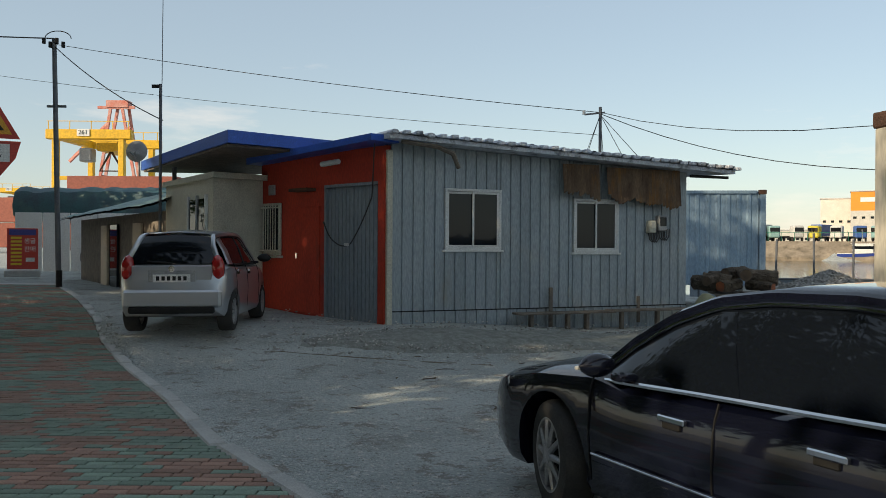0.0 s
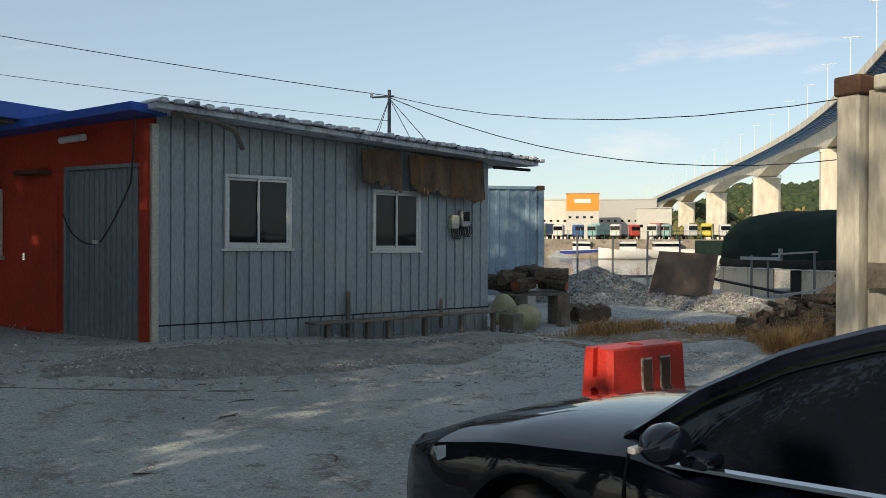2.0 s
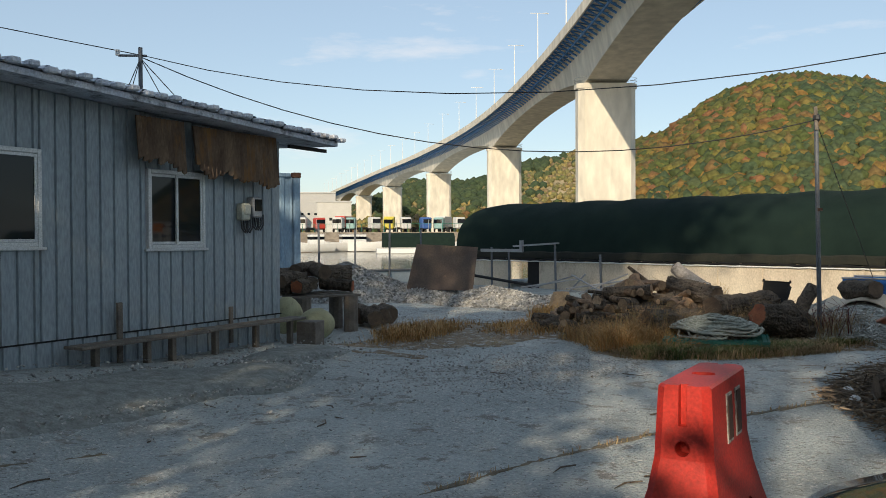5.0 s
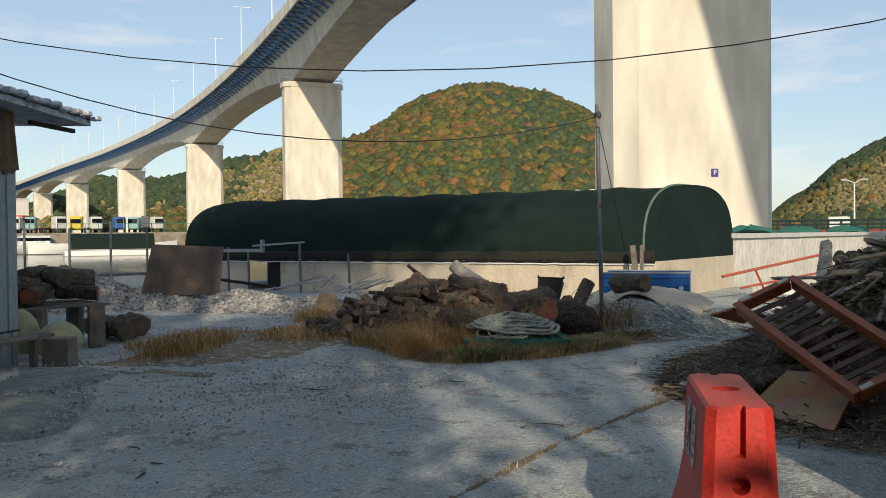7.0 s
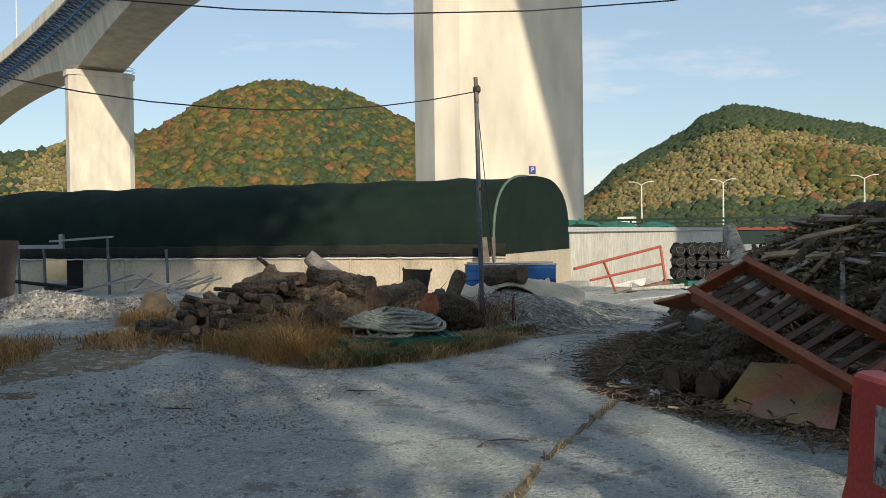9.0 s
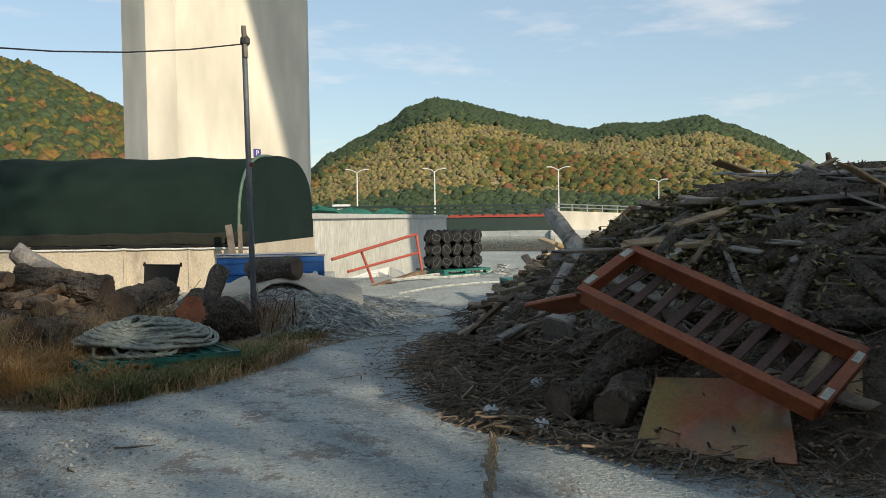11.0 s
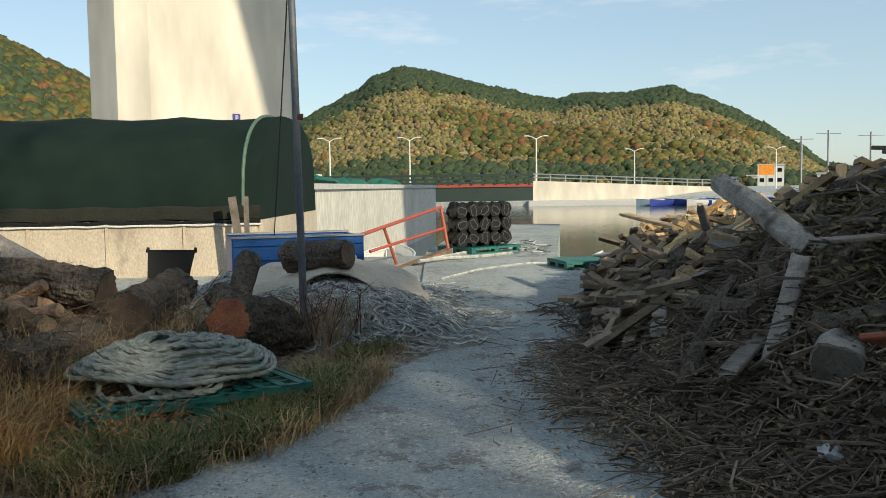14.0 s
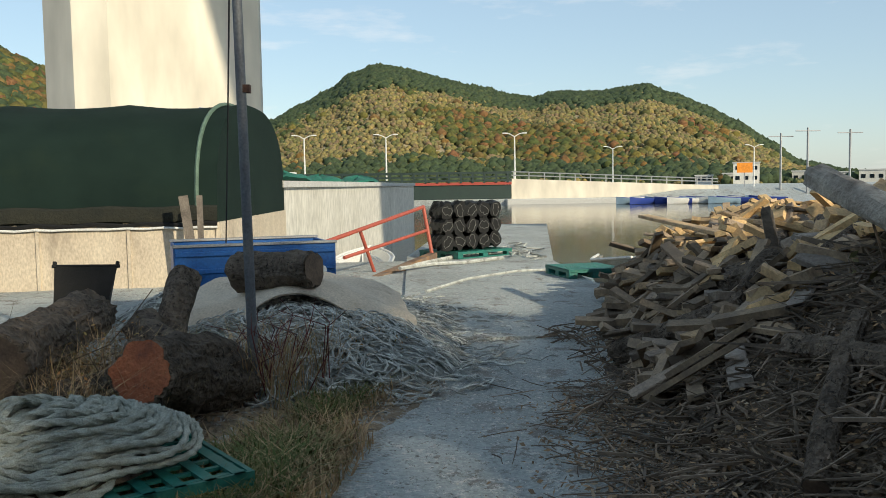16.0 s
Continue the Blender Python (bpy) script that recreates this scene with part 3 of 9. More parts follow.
part("deck_slab", Geo().loft(slab), M_PIER, bridge)
part("parapet", Geo().loft(para_l), M_PIER, bridge)
part("parapet", Geo().loft(para_r), M_PIER, bridge)
for side in (-1, 1):
    br = Geo()
    n = 40 * (len(ctrl) - 1)
    for i in range(n):
        c, t, r = frame_at(i / 40)
        up = Vector((0, 0, 1))
        br.tube([c + r * side * 7.3 + up * (DECK - 0.5), c + r * side * 4.15 + up * (DECK - 2.3)], 0.17, 4)
        br.tube([c + r * side * 7.5 + up * (DECK - 0.42), c + r * side * 4.1 + up * (DECK - 1.0)], 0.10, 4)
    for off, zz in ((5.6, -1.35), (7.3, -0.5)):
        br.tube([frame_at(i / 8)[0] + frame_at(i / 8)[2] * side * off + Vector((0, 0, DECK + zz)) for i in range(8 * (len(ctrl) - 1) + 1)], 0.22, 4)
    tagged(part("bracket_truss", br, M_BLUE_STEEL, bridge, "row of blue steel brackets"), kind="stuff")


def bridge_pier(i, c, t, r):
    hw, hd, ch = (4.75, 2.0, 0.95)
    poly = [(-hw + ch, -hd), (hw - ch, -hd), (hw, -hd + ch), (hw, hd - ch), (hw - ch, hd), (-hw + ch, hd), (-hw, hd - ch), (-hw, -hd + ch)]
    w = [(c.x + r.x * a + t.x * b, c.y + r.y * a + t.y * b) for a, b in poly]
    pr = part("pier", Geo().prism(w, -3, PTOP), M_PIER, bridge)
    cap = [(c.x + r.x * a * 1.05 + t.x * b * 1.05, c.y + r.y * a * 1.05 + t.y * b * 1.05) for a, b in poly]
    part("pier_cap", Geo().prism(cap, PTOP - 0.75, PTOP + 0.05), M_PIER, pr)
    rail = Geo()
    for zz in (0.5, 1.0):
        rail.tube([Vector((x, y, PTOP + zz)) for x, y in cap + cap[:1]], 0.04, 4)
    part("pier_railing", rail, M_GALV, pr)
    return pr


for i in range(1, len(ctrl)):
    bridge_pier(i, *frame_at(i))
for i in range(1, 27):
    u = 0.6 + i * 0.27
    if u > len(ctrl) - 1:
        break
    c, t, r = frame_at(u)
    b = c - r * 7.4 + Vector((0, 0, DECK + 0.9))
    lg = Geo().tube([b, b + Vector((0, 0, 9))], [0.12, 0.07], 6)
    lp = part("lamp_post", lg, M_WHITE, bridge)
    lg = Geo().tube([b + Vector((0, 0, 9)) - r * 1.4, b + Vector((0, 0, 9.05)) + r * 1.6], 0.06, 4)
    lg.box(tuple(b + Vector((0, 0, 9.0)) + r * 1.8), (0.7, 0.3, 0.14))
    part("lamp_arm", lg, M_WHITE, lp)


# ---- wooded hills ----
def foliage(name, cols, rough=0.9):
    m = bpy.data.materials.new(name)
    m.use_nodes = True
    t = m.node_tree
    p = t.nodes["Principled BSDF"]
    p.inputs["Roughness"].default_value = rough
    p.inputs["Specular IOR Level"].default_value = 0.2
    geo = t.nodes.new("ShaderNodeNewGeometry")
    r = t.nodes.new("ShaderNodeValToRGB")
    r.color_ramp.interpolation = "LINEAR"
    el = r.color_ramp.elements
    el[0].color, el[0].position = (*cols[0], 1), 0.0
    el[1].color, el[1].position = (*cols[-1], 1), 1.0
    for k, c in enumerate(cols[1:-1]):
        e = el.new((k + 1) / (len(cols) - 1))
        e.color = (*c, 1)
    t.links.new(geo.outputs["Random Per Island"], r.inputs[0])
    n = t.nodes.new("ShaderNodeTexNoise")
    n.inputs["Scale"].default_value, n.inputs["Detail"].default_value = 0.9, 6
    co = t.nodes.new("ShaderNodeTexCoord")
    t.links.new(co.outputs["Object"], n.inputs["Vector"])
    mr = t.nodes.new("ShaderNodeMapRange")
    mr.inputs["From Min"].default_value, mr.inputs["From Max"].default_value = 0.3, 0.7
    mr.inputs["To Min"].default_value, mr.inputs["To Max"].default_value = 0.62, 1.32
    t.links.new(n.outputs["Fac"], mr.inputs["Value"])
    cc = t.nodes.new("ShaderNodeCombineColor")
    for k in range(3):
        t.links.new(mr.outputs[0], cc.inputs[k])
    x = t.nodes.new("ShaderNodeMix")
    x.data_type, x.blend_type = "RGBA", "MULTIPLY"
    x.inputs[0].default_value = 1.0
    t.links.new(r.outputs[0], x.inputs[6])
    t.links.new(cc.outputs[0], x.inputs[7])
    t.links.new(x.outputs[2], p.inputs["Base Color"])
    return m


M_AUTUMN = foliage("autumn_woods", [(0.045, 0.06, 0.024), (0.075, 0.09, 0.027), (0.05, 0.068, 0.026), (0.15, 0.125, 0.032), (0.09, 0.098, 0.03), (0.20, 0.11, 0.034), (0.068, 0.08, 0.027), (0.18, 0.085, 0.04), (0.12, 0.105, 0.034), (0.055, 0.07, 0.026)])
M_PINE = foliage("dark_pine_woods", [(0.040, 0.062, 0.032), (0.056, 0.078, 0.036), (0.045, 0.066, 0.034), (0.068, 0.085, 0.038)])
M_SCRUB = foliage("dry_hill_scrub", [(0.15, 0.14, 0.055), (0.24, 0.185, 0.085), (0.10, 0.115, 0.045), (0.29, 0.22, 0.08), (0.16, 0.155, 0.055), (0.21, 0.145, 0.085), (0.095, 0.105, 0.045)])
M_HILL = mat("hill_soil_and_grass", (0.36, 0.29, 0.18), (0.25, 0.205, 0.115), 0.02, 0.95, 0, 0, 0.3, dirt=(0.13, 0.12, 0.05), dirt_scale=0.03, dirt_at=0.55)


def ico(sub):
    bm = bmesh.new()
    bmesh.ops.create_icosphere(bm, subdivisions=sub, radius=1.0)
    vs = [v.co.copy() for v in bm.verts]
    fs = [[v.index for v in f.verts] for f in bm.faces]
    bm.free()
    return vs, fs


ICO1, ICO2 = ico(1), ico(2)


def clump(g, p, r, h, rnd, topo):
    vs, fs = topo
    ph = Vector((rnd.random() * 50, rnd.random() * 50, rnd.random() * 50))
    out = []
    for v in vs:
        k = 1 + 0.55 * noise.noise(v * 1.9 + ph)
        out.append((p[0] + v.x * r * k, p[1] + v.y * r * k, p[2] + v.z * h * k))
    g.add(out, fs)


def polar(az, d):
    return Vector((math.sin(radians(az)) * d, math.cos(radians(az)) * d, 0))


def hill(name, label, origin, profile, d0, d1, woods, seed, size, count, topo, terrace=0.0):
    """A ridge seen along azimuths from the yard: profile gives crest heights by azimuth; it rises from d0 to d1 and falls behind."""
    rnd = random.Random(seed)

    def crest(az):
        if az <= profile[0][0]:
            return profile[0][1]
        for (a, h), (b, k) in zip(profile, profile[1:]):
            if az <= b:
                return lerp(h, k, smoothstep(a, b, az) * 0.5 + 0.5 * (az - a) / (b - a))
        return profile[-1][1]

    def height(az, d):
        k = (d - d0) / (d1 - d0)
        rise = math.sin(min(max(k, 0), 1) * math.pi / 2) ** 1.05 if k < 1 else math.cos(min(k - 1, 1) * math.pi / 2)
        p = polar(az, d)
        return crest(az) * rise + (0.03 * crest(az)) * fbm(p.x, p.y, 0.02) * rise

    top = thing(name, label, "hill", kind="structure")
    g = Geo()
    azs = [lerp(profile[0][0], profile[-1][0], i / 90) for i in range(91)]
    ds = [lerp(d0, d1 + 0.7 * (d1 - d0), j / 28) for j in range(29)]
    for d in ds:
        for a in azs:
            p = origin + polar(a, d)
            g.v.append((p.x, p.y, height(a, d)))
    for j in range(28):
        for i in range(90):
            g.f.append((j * 91 + i, j * 91 + i + 1, (j + 1) * 91 + i + 1, (j + 1) * 91 + i))
    part("hillside", g, M_HILL, top, smooth=True)
    geos = [Geo() for _ in woods]
    for _ in range(count):
        a = rnd.uniform(profile[0][0], profile[-1][0])
        d = lerp(d0, d1 * 1.06, rnd.random() ** 0.85)
        p = origin + polar(a, d)
        k = (d - d0) / (d1 - d0)
        w = fbm(p.x, p.y, 0.012, seed) + 0.25 * rnd.gauss(0, 1)
        pick = 0
        for q, (mt, lo, hi, wl, wh) in enumerate(woods):
            if lo <= k + 0.12 * w <= hi and wl <= w <= wh:
                pick = q + 1
        if not pick:
            continue
        if terrace and woods[pick - 1][0] is M_SCRUB and (height(a, d) + 6.0 * w) % terrace > 0.55 * terrace and rnd.random() < 0.72:
            continue
        r = size * rnd.uniform(0.6, 1.25) * (0.5 if woods[pick - 1][0] is M_SCRUB else 0.9)
        clump(geos[pick - 1], (p.x, p.y, height(a, d) + 0.35 * r), r, r * rnd.uniform(0.8, 1.15), rnd, topo)
    for gq, (mt, *_r) in zip(geos, woods):
        if gq.v:
            wd = tagged(part("woods", gq, mt, top, "", False), kind="stuff")
            wd.data.polygons.foreach_set("use_smooth", [True] * len(wd.data.polygons))
    return top


O7 = Vector((-1.4, 7.06, 0))
O14 = Vector((4.6, 11.45, 0))
hill("hill", "round hill covered with green and orange autumn woods", O7,
     [(43, 0.5), (47, 9), (49.5, 22), (51.49, 31.1), (52.97, 33.0), (54.08, 36.7), (55.95, 43.3), (57.81, 47.0), (59.3, 48.8), (61.16, 49.2), (63.0, 47.1), (64.83, 45.7), (66.4, 42.3), (67.8, 38.7), (69.28, 35.3), (74, 14), (80, 1)], 205, 300, [(M_AUTUMN, -1, 2, -9, 9), (M_PINE, -0.2, 2, 0.16, 9)], 4, 2.35, 15000, ICO1)
hill("hill", "low distant slope with scrub and scattered trees", O7,
     [(27, 0.5), (31, 14), (34, 30), (36.5, 41), (39.8, 38), (41.5, 42), (43.9, 52), (46, 56), (47.5, 63), (50, 60), (53, 40), (57, 5)], 480, 640, [(M_SCRUB, -1, 2, -9, 0.45), (M_PINE, -1, 2, 0.34, 9), (M_AUTUMN, -1, 0.3, 0.1, 9)], 5, 3.6, 8000, ICO1)
hill("hill", "wide ridge with dark pines above terraced scrub", O14,
     [(78, 2), (80.5, 22), (83.03, 43.4), (84.88, 52.8), (86.73, 62.0), (88.22, 73.1), (89.7, 78.5), (91.54, 76.3), (93.74, 71.3), (95.92, 64.1), (98.45, 57.0), (99.89, 55.5), (101.31, 59.3), (104.11, 58.3), (105.48, 60.6), (107.01, 61.6), (108.51, 55.6), (110.48, 47.5), (112.4, 36.1), (114.28, 23.3), (116, 10), (119, 3), (122, 1)], 330, 620,
     [(M_SCRUB, -1, 0.68, -9, 9), (M_AUTUMN, -1, 0.66, 0.5, 9), (M_PINE, 0.54, 2, -9, 9), (M_PINE, 0.0, 0.10, -0.2, 0.3)], 7, 2.7, 54000, ICO1, 9.0)


# ---- shed fittings ----
def at_wall(s, z, out=0.0):
    return W_M @ Vector((s, -out, z))


def cable(name, pts, r, label, sag=0.0, n=14):
    g = Geo()
    path = []
    for a, b in zip(pts, pts[1:]):
        a, b = Vector(a), Vector(b)
        for i in range(n):
            k = i / n
            path.append(a.lerp(b, k) - Vector((0, 0, sag * 4 * k * (1 - k))))
    path.append(Vector(pts[-1]))
    g.tube(path, r, 5)
    return single(name, g, M_CABLE, label, "cable", smooth=True)


def rust_sheet(s0, s1, z_top, z_bot, seed):
    rnd = random.Random(seed)
    g = Geo()
    n = int((s1 - s0) / 0.019)
    top, bot = [], []
    for i in range(n + 1):
        s = lerp(s0, s1, i / n)
        y = -0.28 - 0.03 * math.cos(i * math.pi / 2)
        zb = z_bot + 0.16 * fbm(s * 3, seed, 1.0) + 0.03 * (i % 4 == 0) - 0.16 * (i / n) ** 2
        top.append((s, y + 0.05, z_top))
        bot.append((s, y - 0.04 * fbm(s, seed, 2.0), zb))
    g.loft([top, bot], closed=False)
    g.loft([[(p[0], p[1] + 0.004, p[2]) for p in top], [(p[0], p[1] + 0.004, p[2]) for p in bot]], closed=False)
    return single("rusty_sheet", g, M_RUST, "ragged rusty corrugated sheet hung under the eave", "metal sheet", W_M, "hung sheets")


rust_sheet(3.25, 4.02, 2.97, 2.45, 1)
rust_sheet(4.18, 5.85, 2.94, 2.34, 2)

for s, w, h, z, nm, lb in ((5.30, 0.16, 0.24, 1.86, "fuse_box", "small grey plastic fuse box on the wall"), (5.53, 0.19, 0.30, 1.93, "electricity_meter", "grey electricity meter with a glass front")):
    box = thing(nm, lb, "meter", W_M)
    part("housing", Geo().box((s, -0.09, z), (w, 0.14, h), bevel=0.02), M_CREAM if nm == "fuse_box" else M_GALV, box)
    part("cover", Geo().box((s, -0.167, z + 0.03), (w * 0.72, 0.02, h * 0.55), bevel=0.008), M_GLASS if nm != "fuse_box" else M_CREAM, box)
    for q in range(3):
        x0 = s - 0.05 + q * 0.05
        part("lead", Geo().tube([(x0, -0.09, z - h / 2), (x0 + 0.01, -0.1, z - h / 2 - 0.12), (x0 + 0.07, -0.1, z - h / 2 - 0.17), (x0 + 0.13, -0.1, z - h / 2 - 0.1), (x0 + 0.15, -0.08, z - h / 2 + 0.05)], 0.012, 6), M_CABLE, box, smooth=True)

# bench of old boards along the foot of the wall
bench = thing("bench", "long low bench of weathered boards along the wall", "bench", W_M)
for k, (a, b) in enumerate(((2.3, 4.3), (4.25, 6.25))):
    for j in range(2):
        part("board", Geo().box(((a + b) / 2, -0.22 - j * 0.16, 0.29 + 0.012 * k), (b - a, 0.14, 0.035), rz=0.6 * (j - k), bevel=0.006), M_WOOD_OLD, bench)
for s in (2.6, 3.35, 3.75, 4.5, 5.3, 6.05):
    zb = -0.15
    part("leg", Geo().box((s, -0.3, (0.27 + zb) / 2), (0.07, 0.08, 0.27 - zb), rz=4, bevel=0.005), M_WOOD_OLD, bench)
part("stake", Geo().box((3.1, -0.12, 0.36), (0.07, 0.04, 0.75), bevel=0.005), M_WOOD_OLD, bench)
part("stake", Geo().box((5.0, -0.12, 0.3), (0.06, 0.04, 0.5), bevel=0.005), M_WOOD_OLD, bench)
part("end_block", Geo().box((6.35, -0.45, 0.02), (0.35, 0.3, 0.46), rz=14, bevel=0.01), M_WOOD_OLD, bench)

# roof mast with insulators and stays
MAST = Vector((3.46, 19.24, 4.44))
mast = thing("roof_mast", "thin steel service mast with wire stays on the roof", "mast")
part("pole", Geo().tube([MAST - Vector((0, 0, 1.35)), MAST + Vector((0, 0, 0.12))], 0.035, 8), M_POLE, mast)
part("cross_arm", Geo().tube([MAST + Vector((-0.35, 0, -0.05)), MAST + Vector((0.1, 0, 0.0))], 0.02, 6), M_POLE, mast)
for dx, dy in ((-0.4, -0.3), (0.55, -0.2), (0.2, 0.6), (-0.35, 0.4), (0.85, -0.5)):
    part("stay", Geo().tube([MAST - Vector((0, 0, 0.05)), MAST + Vector((dx, dy, -1.15))], 0.008, 4), M_CABLE, mast)
part("insulator", Geo().tube([MAST + Vector((-0.36, 0, -0.05)), MAST + Vector((-0.36, 0, 0.04))], 0.035, 8), M_WHITE_PVC, mast)
POLE1 = Vector((-10.35, 23.1, 6.9))
POLE2 = Vector((11.74, 12.36, 3.42))
SPLICE = Vector((-6.2, 19.2, 4.2))
cable("overhead_wire", [POLE1 - Vector((0, 0, 0.15)), MAST], 0.008, "black overhead wire from pole to roof mast", 0.12)
cable("overhead_wire", [(-20, 27.5, 7.6), MAST - Vector((0, 0, 0.5))], 0.006, "black overhead wire above the roofs", 0.25)
cable("overhead_wire", [MAST, (12, 2, 5.7)], 0.007, "black overhead wire across the yard", 1.7)
cable("overhead_wire", [MAST - Vector((0, 0, 0.03)), POLE2 - Vector((0, 0, 0.1))], 0.0085, "black overhead wire to the yard pole", 0.95)
cable("overhead_wire", [(-34, 24, 9.2), POLE1], 0.018, "black overhead wire to the street pole", 0.4)
cable("overhead_wire", [POLE1 - Vector((0, 0, 0.2)), SPLICE], 0.013, "service wire down to the huts", 0.15)
cable("hanging_cable", [R_M @ Vector((0.1, -0.35, 3.15)), R_M @ Vector((-0.25, -0.12, 2.3)), R_M @ Vector((-0.9, -0.08, 1.5)), R_M @ Vector((-1.4, -0.08, 1.55)), R_M @ Vector((-1.75, -0.05, 1.9))], 0.012, "loose black cable hung across the steel door", 0.06)
single("cable_tag", Geo().box((-0.98, -0.1, 1.49), (0.12, 0.03, 0.05), bevel=0.01), M_WHITE_PVC, "white plastic connector on the hanging cable", "connector", R_M)
g = Geo().tube([W_M @ Vector((0.1, -0.45, 3.18)), W_M @ Vector((0.7, -0.5, 3.12)), W_M @ Vector((1.0, -0.48, 3.02)), W_M @ Vector((1.12, -0.45, 2.78))], [0.035, 0.04, 0.045, 0.035], 8)
single("downpipe", g, M_WOOD_OLD, "bent stained drain hose under the eave", "pipe", smooth=True)

# fittings on the red wall
wc = thing("barred_window", "small white barred window in the red wall", "window", R_M)
part("window_frame", Geo().box((-3.52, -0.03, 1.78), (0.62, 0.05, 1.02), bevel=0.01), M_CREAM, wc)
part("pane", Geo().box((-3.52, -0.052, 1.8), (0.5, 0.012, 0.88)), M_GLASS, wc)
for i in range(6):
    part("bar", Geo().tube([(-3.74 + i * 0.088, -0.1, 1.32), (-3.74 + i * 0.088, -0.1, 2.28)], 0.011, 6), M_CREAM, wc)
for z in (1.36, 2.2):
    part("crossbar", Geo().box((-3.52, -0.1, z), (0.66, 0.025, 0.03)), M_CREAM, wc)
part("sill", Geo().box((-3.52, -0.07, 1.24), (0.74, 0.12, 0.05), bevel=0.008), M_CREAM, wc)
lampw = thing("wall_lamp", "tubular white lamp above the steel door", "lamp", R_M)
part("tube", Geo().tube([(-1.65, -0.16, 2.93), (-1.15, -0.16, 2.95)], 0.05, 10), M_WHITE_PVC, lampw, smooth=True)
part("bracket", Geo().box((-1.4, -0.08, 2.96), (0.08, 0.16, 0.05)), M_BLACK, lampw)
dr = thing("side_door", "flush red painted door in the red wall", "door", R_M)
part("leaf", Geo().box((-2.35, -0.012, 1.2), (0.86, 0.03, 1.98), bevel=0.006), M_RED_WALL, dr)
part("handle", Geo().tube([(-2.62, -0.06, 1.22), (-2.62, -0.06, 1.32)], 0.025, 8), M_CHROME, dr)
single("vent_plate", Geo().box((-3.55, -0.02, 2.55), (0.22, 0.04, 0.2), bevel=0.01), M_GALV, "small grey vent plate on the red wall", "vent", R_M)
single("canopy_hood", Geo().box((-2.35, -0.12, 2.5), (0.6, 0.22, 0.06), bevel=0.01), M_RUSTY, "rusty little hood above the side door", "hood", R_M)

# blue container behind the shed
def container(name, label, m, length, width, height, paint, pitch=0.28):
    c = thing(name, label, "container", m)
    for y, sgn in ((0, -1), (width, 1)):
        g = Geo()
        ring = []
        n = int(length / pitch)
        for i in range(n):
            x0 = 0.1 + (length - 0.2) * i / n
            w = (length - 0.2) / n
            ring += [(x0, 0), (x0 + 0.27 * w, 0), (x0 + 0.4 * w, -0.036 * sgn), (x0 + 0.87 * w, -0.036 * sgn)]
        ring.append((length - 0.1, 0))
        g.loft([[(p[0], y + p[1], 0.14) for p in ring], [(p[0], y + p[1], height - 0.1) for p in ring]], closed=False)
        part("side_panel", g, paint, c)
        part("bottom_rail", Geo().box((length / 2, y, 0.08), (length - 0.3, 0.08, 0.14), bevel=0.01), paint, c)
        part("top_rail", Geo().box((length / 2, y, height - 0.06), (length - 0.3, 0.08, 0.09), bevel=0.01), paint, c)
    for x in (0, length):
        g = Geo()
        ring = []
        n = int(width / pitch)
        for i in range(n):
            y0 = 0.1 + (width - 0.2) * i / n
            w = (width - 0.2) / n
            ring += [(y0, 0), (y0 + 0.27 * w, 0), (y0 + 0.4 * w, 0.036), (y0 + 0.87 * w, 0.036)]
        ring.append((width - 0.1, 0))
        g.loft([[(x + p[1] * (1 if x == 0 else -1), p[0], 0.14) for p in ring], [(x + p[1] * (1 if x == 0 else -1), p[0], height - 0.1) for p in ring]], closed=False)
        part("end_panel", g, paint, c)
        part("top_rail", Geo().box((x, width / 2, height - 0.06), (0.08, width - 0.3, 0.09), bevel=0.01), paint, c)
        part("bottom_rail", Geo().box((x, width / 2, 0.08), (0.08, width - 0.3, 0.14), bevel=0.01), paint, c)
        for y in (0, width):
            post = part("corner_post", Geo().box((x, y, height / 2), (0.16, 0.16, height - 0.24), bevel=0.015), paint, c)
            for z in (0.06, height - 0.06):
                part("corner_casting", Geo().box((x, y, z), (0.19, 0.18, 0.125), bevel=0.012), M_RUSTY, post, "rusty corner casting")
    part("roof", Geo().box((length / 2, width / 2, height - 0.03), (length - 0.2, width - 0.2, 0.04)), paint, c)
    return c


container("shipping_container", "light blue steel container behind the shed", pose(2.73, 24.33, 0.42, 0, 0, -6), 6.0, 2.44, 2.62, M_CONTAINER)
for x_, y_ in ((3.0, 24.5), (8.4, 23.95), (3.2, 26.6), (8.6, 26.1)):
    single("support_block", Geo().box((x_, y_, 0.1), (0.4, 0.4, 0.68), bevel=0.02), M_KERB, "concrete block under the container", "block", group="container blocks")
wc2 = container("shipping_container", "off-white steel container with rusty corners", pose(3.5, 6.82, -0.12, 0, 0, -78.5), 6.0, 2.4, 2.68, M_CONT_WHITE)
part("data_plate", Geo().box((0.25, -0.06, 1.42), (0.22, 0.02, 0.16), bevel=0.004), M_WOOD_OLD, wc2, "small weathered data plate")

# ---- pavement with pavers and kerb ----


